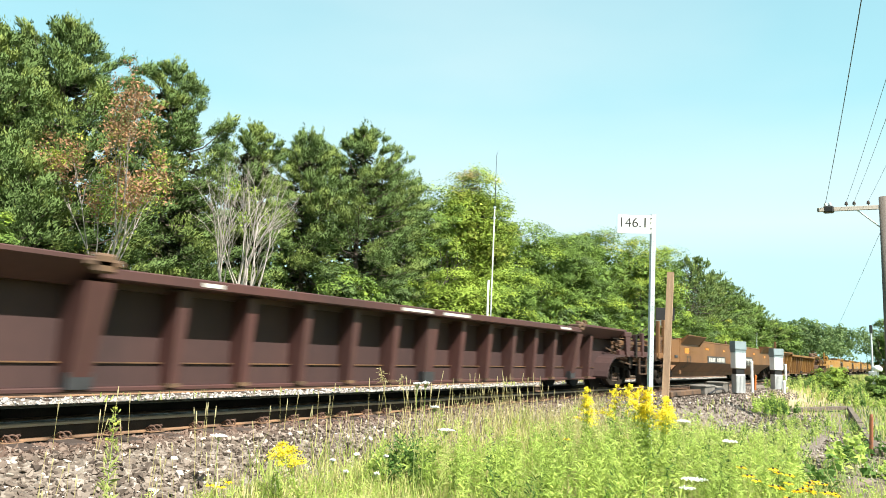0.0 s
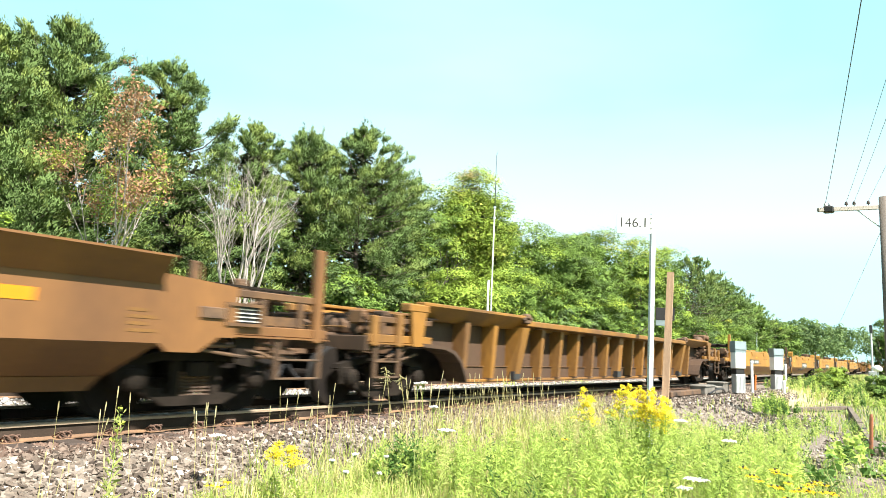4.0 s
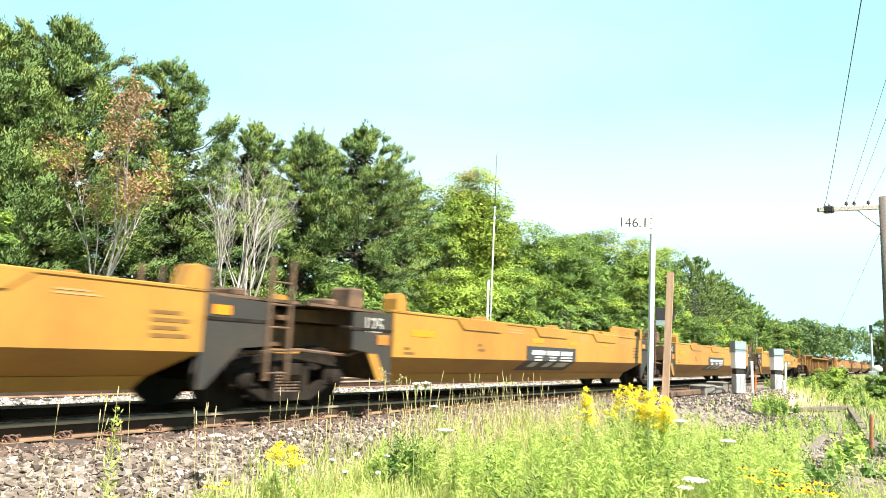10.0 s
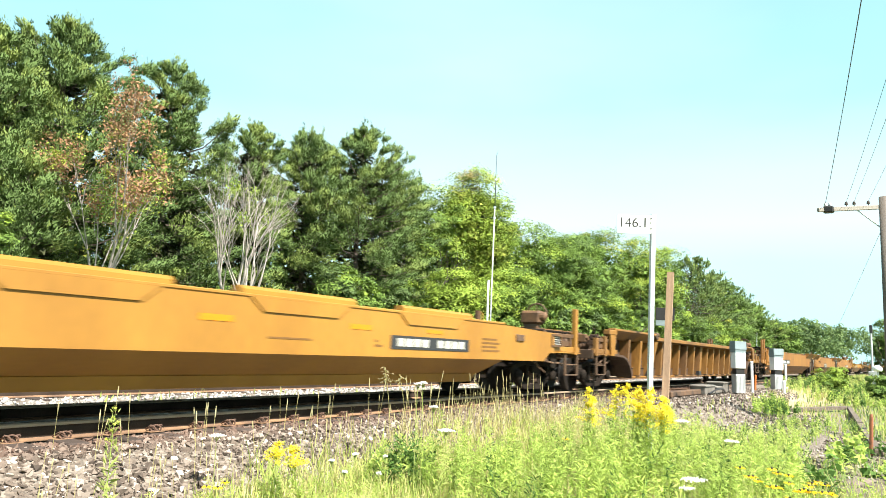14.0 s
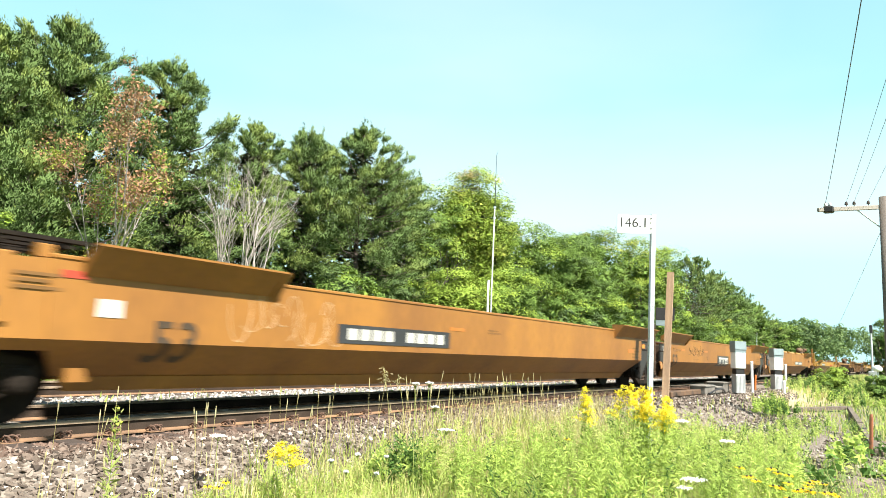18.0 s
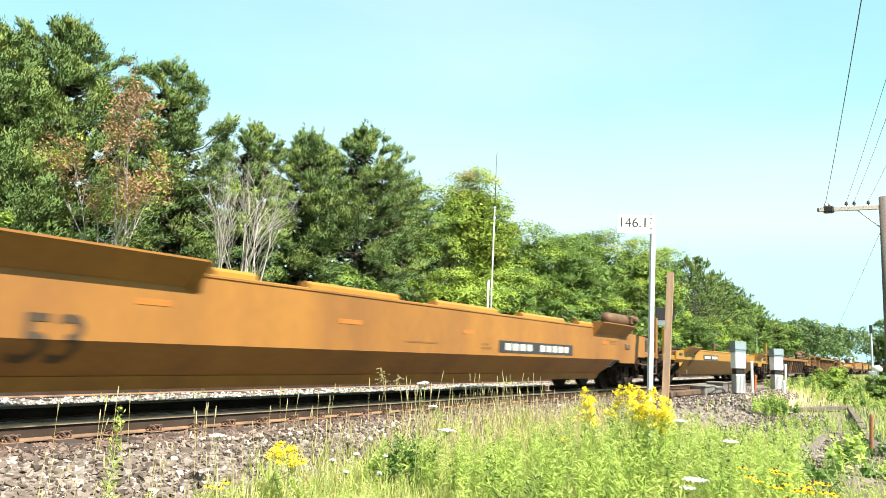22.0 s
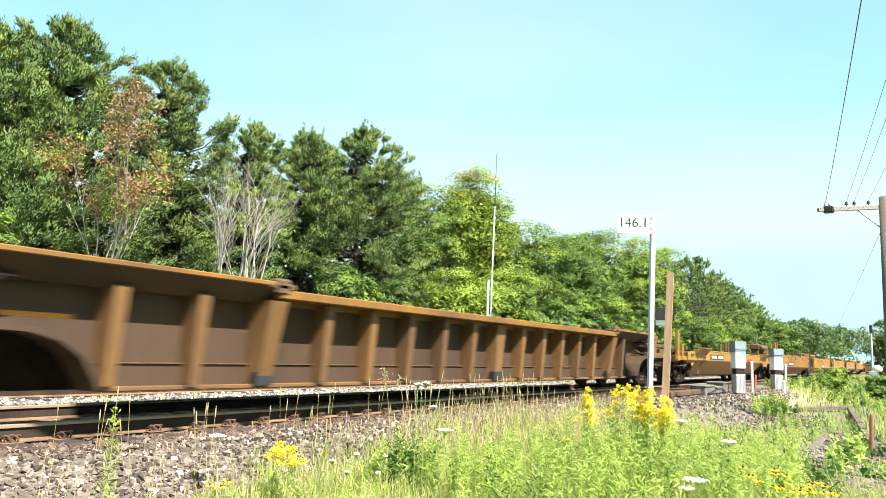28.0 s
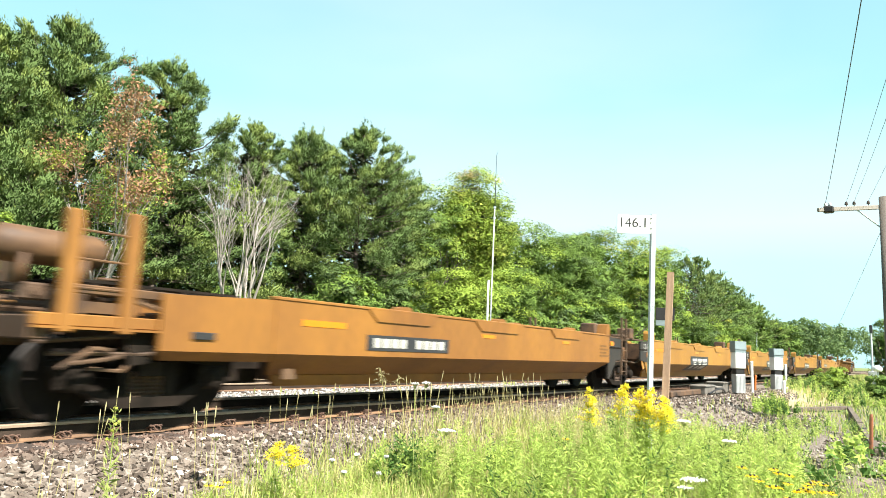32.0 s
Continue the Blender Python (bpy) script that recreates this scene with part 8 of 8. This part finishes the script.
SWAY = []       # plants that the wind moves


def goldenrod(x, y, top, flower, seed, label):
    rng = np.random.default_rng(seed)
    z = ground_z(x, y) - 0.02
    h = top - z
    t = tagged(new("goldenrod_plant"), label, "flower", "flowering goldenrod")
    t.matrix_basis = pose(x, y, z)
    sh = Shape()
    bend = Vector((rng.normal() * 0.05, rng.normal() * 0.05, 0))
    pts = [Vector((0, 0, 0)) + bend * (q * q) + Vector((0, 0, h * q)) for q in (0, 0.25, 0.5, 0.75, 0.96)]
    for i in range(4):
        sh.tube(pts[i], pts[i + 1], 0.006 - 0.001 * i, 0.005 - 0.001 * i, n=5, caps=False)
    part("stem", sh, L_WEED, t)
    a, o, ln = leafy_stem(rng, np.zeros(3), h * (0.82 if flower else 0.98), int(110 * h), 0.11, (bend.x, bend.y))
    part("foliage", quads("foliage", leaves(a, ln, 0.35, rng, 0.2, ahead=o), 4, L_WEED if flower else L_GRASS), None, t)
    # arching sprays of tiny florets at the top
    at = []
    n = 20 if flower else 5
    for k in range(n):
        u = rng.uniform(0.72, 1.0)
        aa = rng.uniform(0, math.tau)
        ln2 = (1.06 - u) * (0.46 if flower else 0.2)
        q = np.linspace(0, 1, 30 if flower else 8)[:, None]
        spray = np.array(bend) * u * u + np.array([0, 0, h * u]) + q * ln2 * np.array([math.cos(aa), math.sin(aa), 0.75]) - q * q * ln2 * np.array([0, 0, 0.45])
        at.append(spray + rng.normal(size=spray.shape) * (0.011 if flower else 0.006))
    at = np.concatenate(at)
    tagged(part("flower_head", quads("flower_head", leaves(at, 0.019 if flower else 0.026, 0.6, rng, 0.8), 4, L_GOLD if flower else L_YELL), None, t, "plume of bright yellow florets" if flower else "pale yellow-green closed tip"), kind="stuff")
    SWAY.append((t, seed))
    return t


FLOWERING = "tall goldenrod plant with bright yellow plumes on the verge"
gr = random.Random(23)
for k in range(14):
    q = gr.uniform(-0.95, 0.55)
    gx, gy = 8.0 + 0.36 * q + gr.uniform(-0.12, 0.12), 2.58 - 0.50 * q + gr.uniform(-0.12, 0.12)
    goldenrod(gx, gy, 0.75 - 0.22 * abs(q + 0.6) - gr.uniform(0, 0.22), True, 200 + k, FLOWERING)
goldenrod(4.73, 4.60, 0.04, True, 231, "short goldenrod with a yellow plume near the stones")
goldenrod(4.78, 4.97, 0.02, True, 232, "short goldenrod with a yellow plume near the stones")
goldenrod(3.29, 5.21, 0.38, False, 233, "single tall goldenrod with a closed pale tip among stones")
goldenrod(6.9, 3.6, 0.25, False, 234, "leafy goldenrod with a closed tip on the verge")


def wild_carrot(x, y, top, r, seed):
    rng = np.random.default_rng(seed)
    z = ground_z(x, y) - 0.02
    h = top - z
    t = tagged(new("wild_carrot"), "white flat-topped wild carrot flower on a thin stem", "flower", "wild carrot flowers")
    t.matrix_basis = pose(x, y, z)
    sh = Shape()
    sh.tube((0, 0, 0), (0, 0, h - 0.05), 0.0045, 0.003, n=5, caps=False)
    part("stem", sh, L_GRASS, t)
    ray = Shape()
    at = []
    for k in range(19):
        a, q = k * 2.4, r * math.sqrt((k + 0.5) / 19)
        p = Vector((math.cos(a) * q, math.sin(a) * q, h + 0.01 - 0.1 * q))
        ray.tube((0, 0, h - 0.05), p, 0.0014, n=3, caps=False)
        at.append(np.array(p) + rng.normal(size=(16, 3)) * np.array([r * 0.14, r * 0.14, 0.004]))
    part("umbel_rays", ray, L_GRASS, t)
    part("umbel", quads("umbel", leaves(np.concatenate(at), 0.017, 1.6, rng, 0.9), 4, L_LACE), None, t, "flat head of tiny white flowers")
    SWAY.append((t, seed))
    return t


for k, (cx, cy, cz, cr) in enumerate(((6.02, 3.92, 0.16, 0.07), (5.93, 4.0, 0.38, 0.035), (5.80, 4.13, 0.60, 0.035), (5.86, 4.08, 0.61, 0.035), (4.77, 5.80, 0.01, 0.07), (7.30, 1.97, 0.35, 0.06), (7.59, 1.59, 0.17, 0.065), (6.9, 1.75, -0.13, 0.10), (6.5, 1.72, -0.15, 0.06), (5.56, 4.67, -0.12, 0.035), (5.3, 4.75, -0.16, 0.032), (5.1, 4.4, -0.2, 0.03), (5.45, 4.3, -0.24, 0.03), (5.7, 4.4, -0.12, 0.03))):
    wild_carrot(cx, cy, cz, cr * (1.0 if cz > 0 or cr > 0.05 else 0.65), 300 + k)


def coneflower(x, y, top, heads, seed):
    rng = np.random.default_rng(seed)
    z = ground_z(x, y) - 0.02
    t = tagged(new("yellow_daisy"), "orange-yellow daisy plant with dark centres on the verge", "flower", "yellow daisies")
    t.matrix_basis = pose(x, y, z)
    for k in range(heads):
        h = top - z - abs(rng.normal()) * 0.05
        c = Vector((rng.normal() * 0.07, rng.normal() * 0.07, h))
        sh = Shape()
        sh.tube((c.x * 0.3, c.y * 0.3, 0), c, 0.003, 0.0025, n=4, caps=False)
        part("stem", sh, L_WEED, t)
        n = 12
        a = np.arange(n) * math.tau / n
        d = np.stack([np.cos(a), np.sin(a), np.full(n, -0.25)], 1)
        fl = part("petal_ring", quads("petal_ring", leaves(np.array(c) + d * 0.026, np.full(n, 0.045), 2.0, rng, 0.36, ahead=d * 8), 4, L_DAISY), None, t, "ring of orange-yellow petals")
        sh = Shape()
        sh.disc(c, (0, 0, 1), [(-0.004, 0.009), (0.006, 0.010), (0.013, 0.004)], 8)
        part("flower_centre", sh, M_RUBBER, t)
    a, o, ln = leafy_stem(rng, np.zeros(3), (top - z) * 0.8, 30, 0.09, (0, 0))
    part("foliage", quads("foliage", leaves(a, ln, 0.35, rng, 0.25, ahead=o), 4, L_WEED), None, t)
    SWAY.append((t, seed))
    return t


for k, (dx, dy, dz, n) in enumerate(((4.21, 4.89, -0.22, 3), (6.62, 1.23, 0.11, 2), (6.91, 0.84, -0.01, 4), (6.98, 0.74, -0.08, 5), (6.78, 1.04, -0.05, 3), (6.9, 0.95, -0.10, 4), (7.1, 0.86, -0.04, 3), (6.7, 1.15, 0.02, 3), (7.05, 0.68, -0.12, 4), (6.85, 0.78, -0.14, 4), (7.9, 3.4, 0.0, 1), (7.3, 1.0, 0.0, 2))):
    coneflower(dx, dy, dz, n, 400 + k)


def plume_grass(x, y, top, seed):
    rng = np.random.default_rng(seed)
    z = ground_z(x, y) - 0.02
    h = top - z
    t = tagged(new("plume_grass"), "single arching grass stalk with a drooping tan seed plume", "grass")
    t.matrix_basis = pose(x, y, z)
    sh = Shape()
    pts = [Vector((-0.16 * q ** 2, 0.06 * q ** 2, h * q)) for q in [i / 6 for i in range(7)]]
    sh.path(pts, 0.0035, 4)
    part("stem", sh, L_DRY, t)
    at = []
    for k in range(16):
        p = np.array(pts[-1]) - np.array([0, 0, 0.012 * k])
        d = np.array([rng.normal(), rng.normal(), -0.3])
        at.append(p + np.linspace(0.1, 1, 7)[:, None] * d * 0.055)
    part("seed_plume", quads("seed_plume", leaves(np.concatenate(at), 0.028, 0.2, rng, 0.3), 4, L_HEAD), None, t)
    SWAY.append((t, seed))


plume_grass(7.2, 5.5, 0.70, 501)
plume_grass(7.35, 5.35, 0.62, 502)


# ---- what moves ----
def motions():
    marks = [SECONDS * i / 8 for i in range(9)]
    for ob, s in UNITS:
        walk(ob, [(t, pose(s - run(t), TRACK_Y, 0)) for t in marks])
    for ob, seed in SWAY:
        # the breeze rocks each plant a little about its foot
        r = random.Random(seed)
        p, q, f = r.uniform(0, 6.28), r.uniform(0, 6.28), r.uniform(0.8, 1.3)
        here = ob.matrix_basis.copy()
        walk(ob, [(0.8 * i, here @ pose(0, 0, 0, 1.1 * math.sin(0.9 * f * 0.8 * i + p), 1.6 * math.sin(1.3 * f * 0.8 * i + q), 0)) for i in range(41)])
    step = 1 / FPS
    count = int(SECONDS * FPS)
    for s, x, ob in WHEELSETS:
        rows, seen = [], False
        turn = 0.0
        for i in range(count + 1):
            t = i * step
            here = 0.5 < s - run(t) < 50
            if i == 0 or here or seen or i == count:
                rows.append((t, pose(x, 0, WHEEL_R, 0, -math.degrees(turn), 0)))
            if here:
                turn += (run(t + step) - run(t)) / WHEEL_R
            seen = here
        walk(ob, rows)


motions()
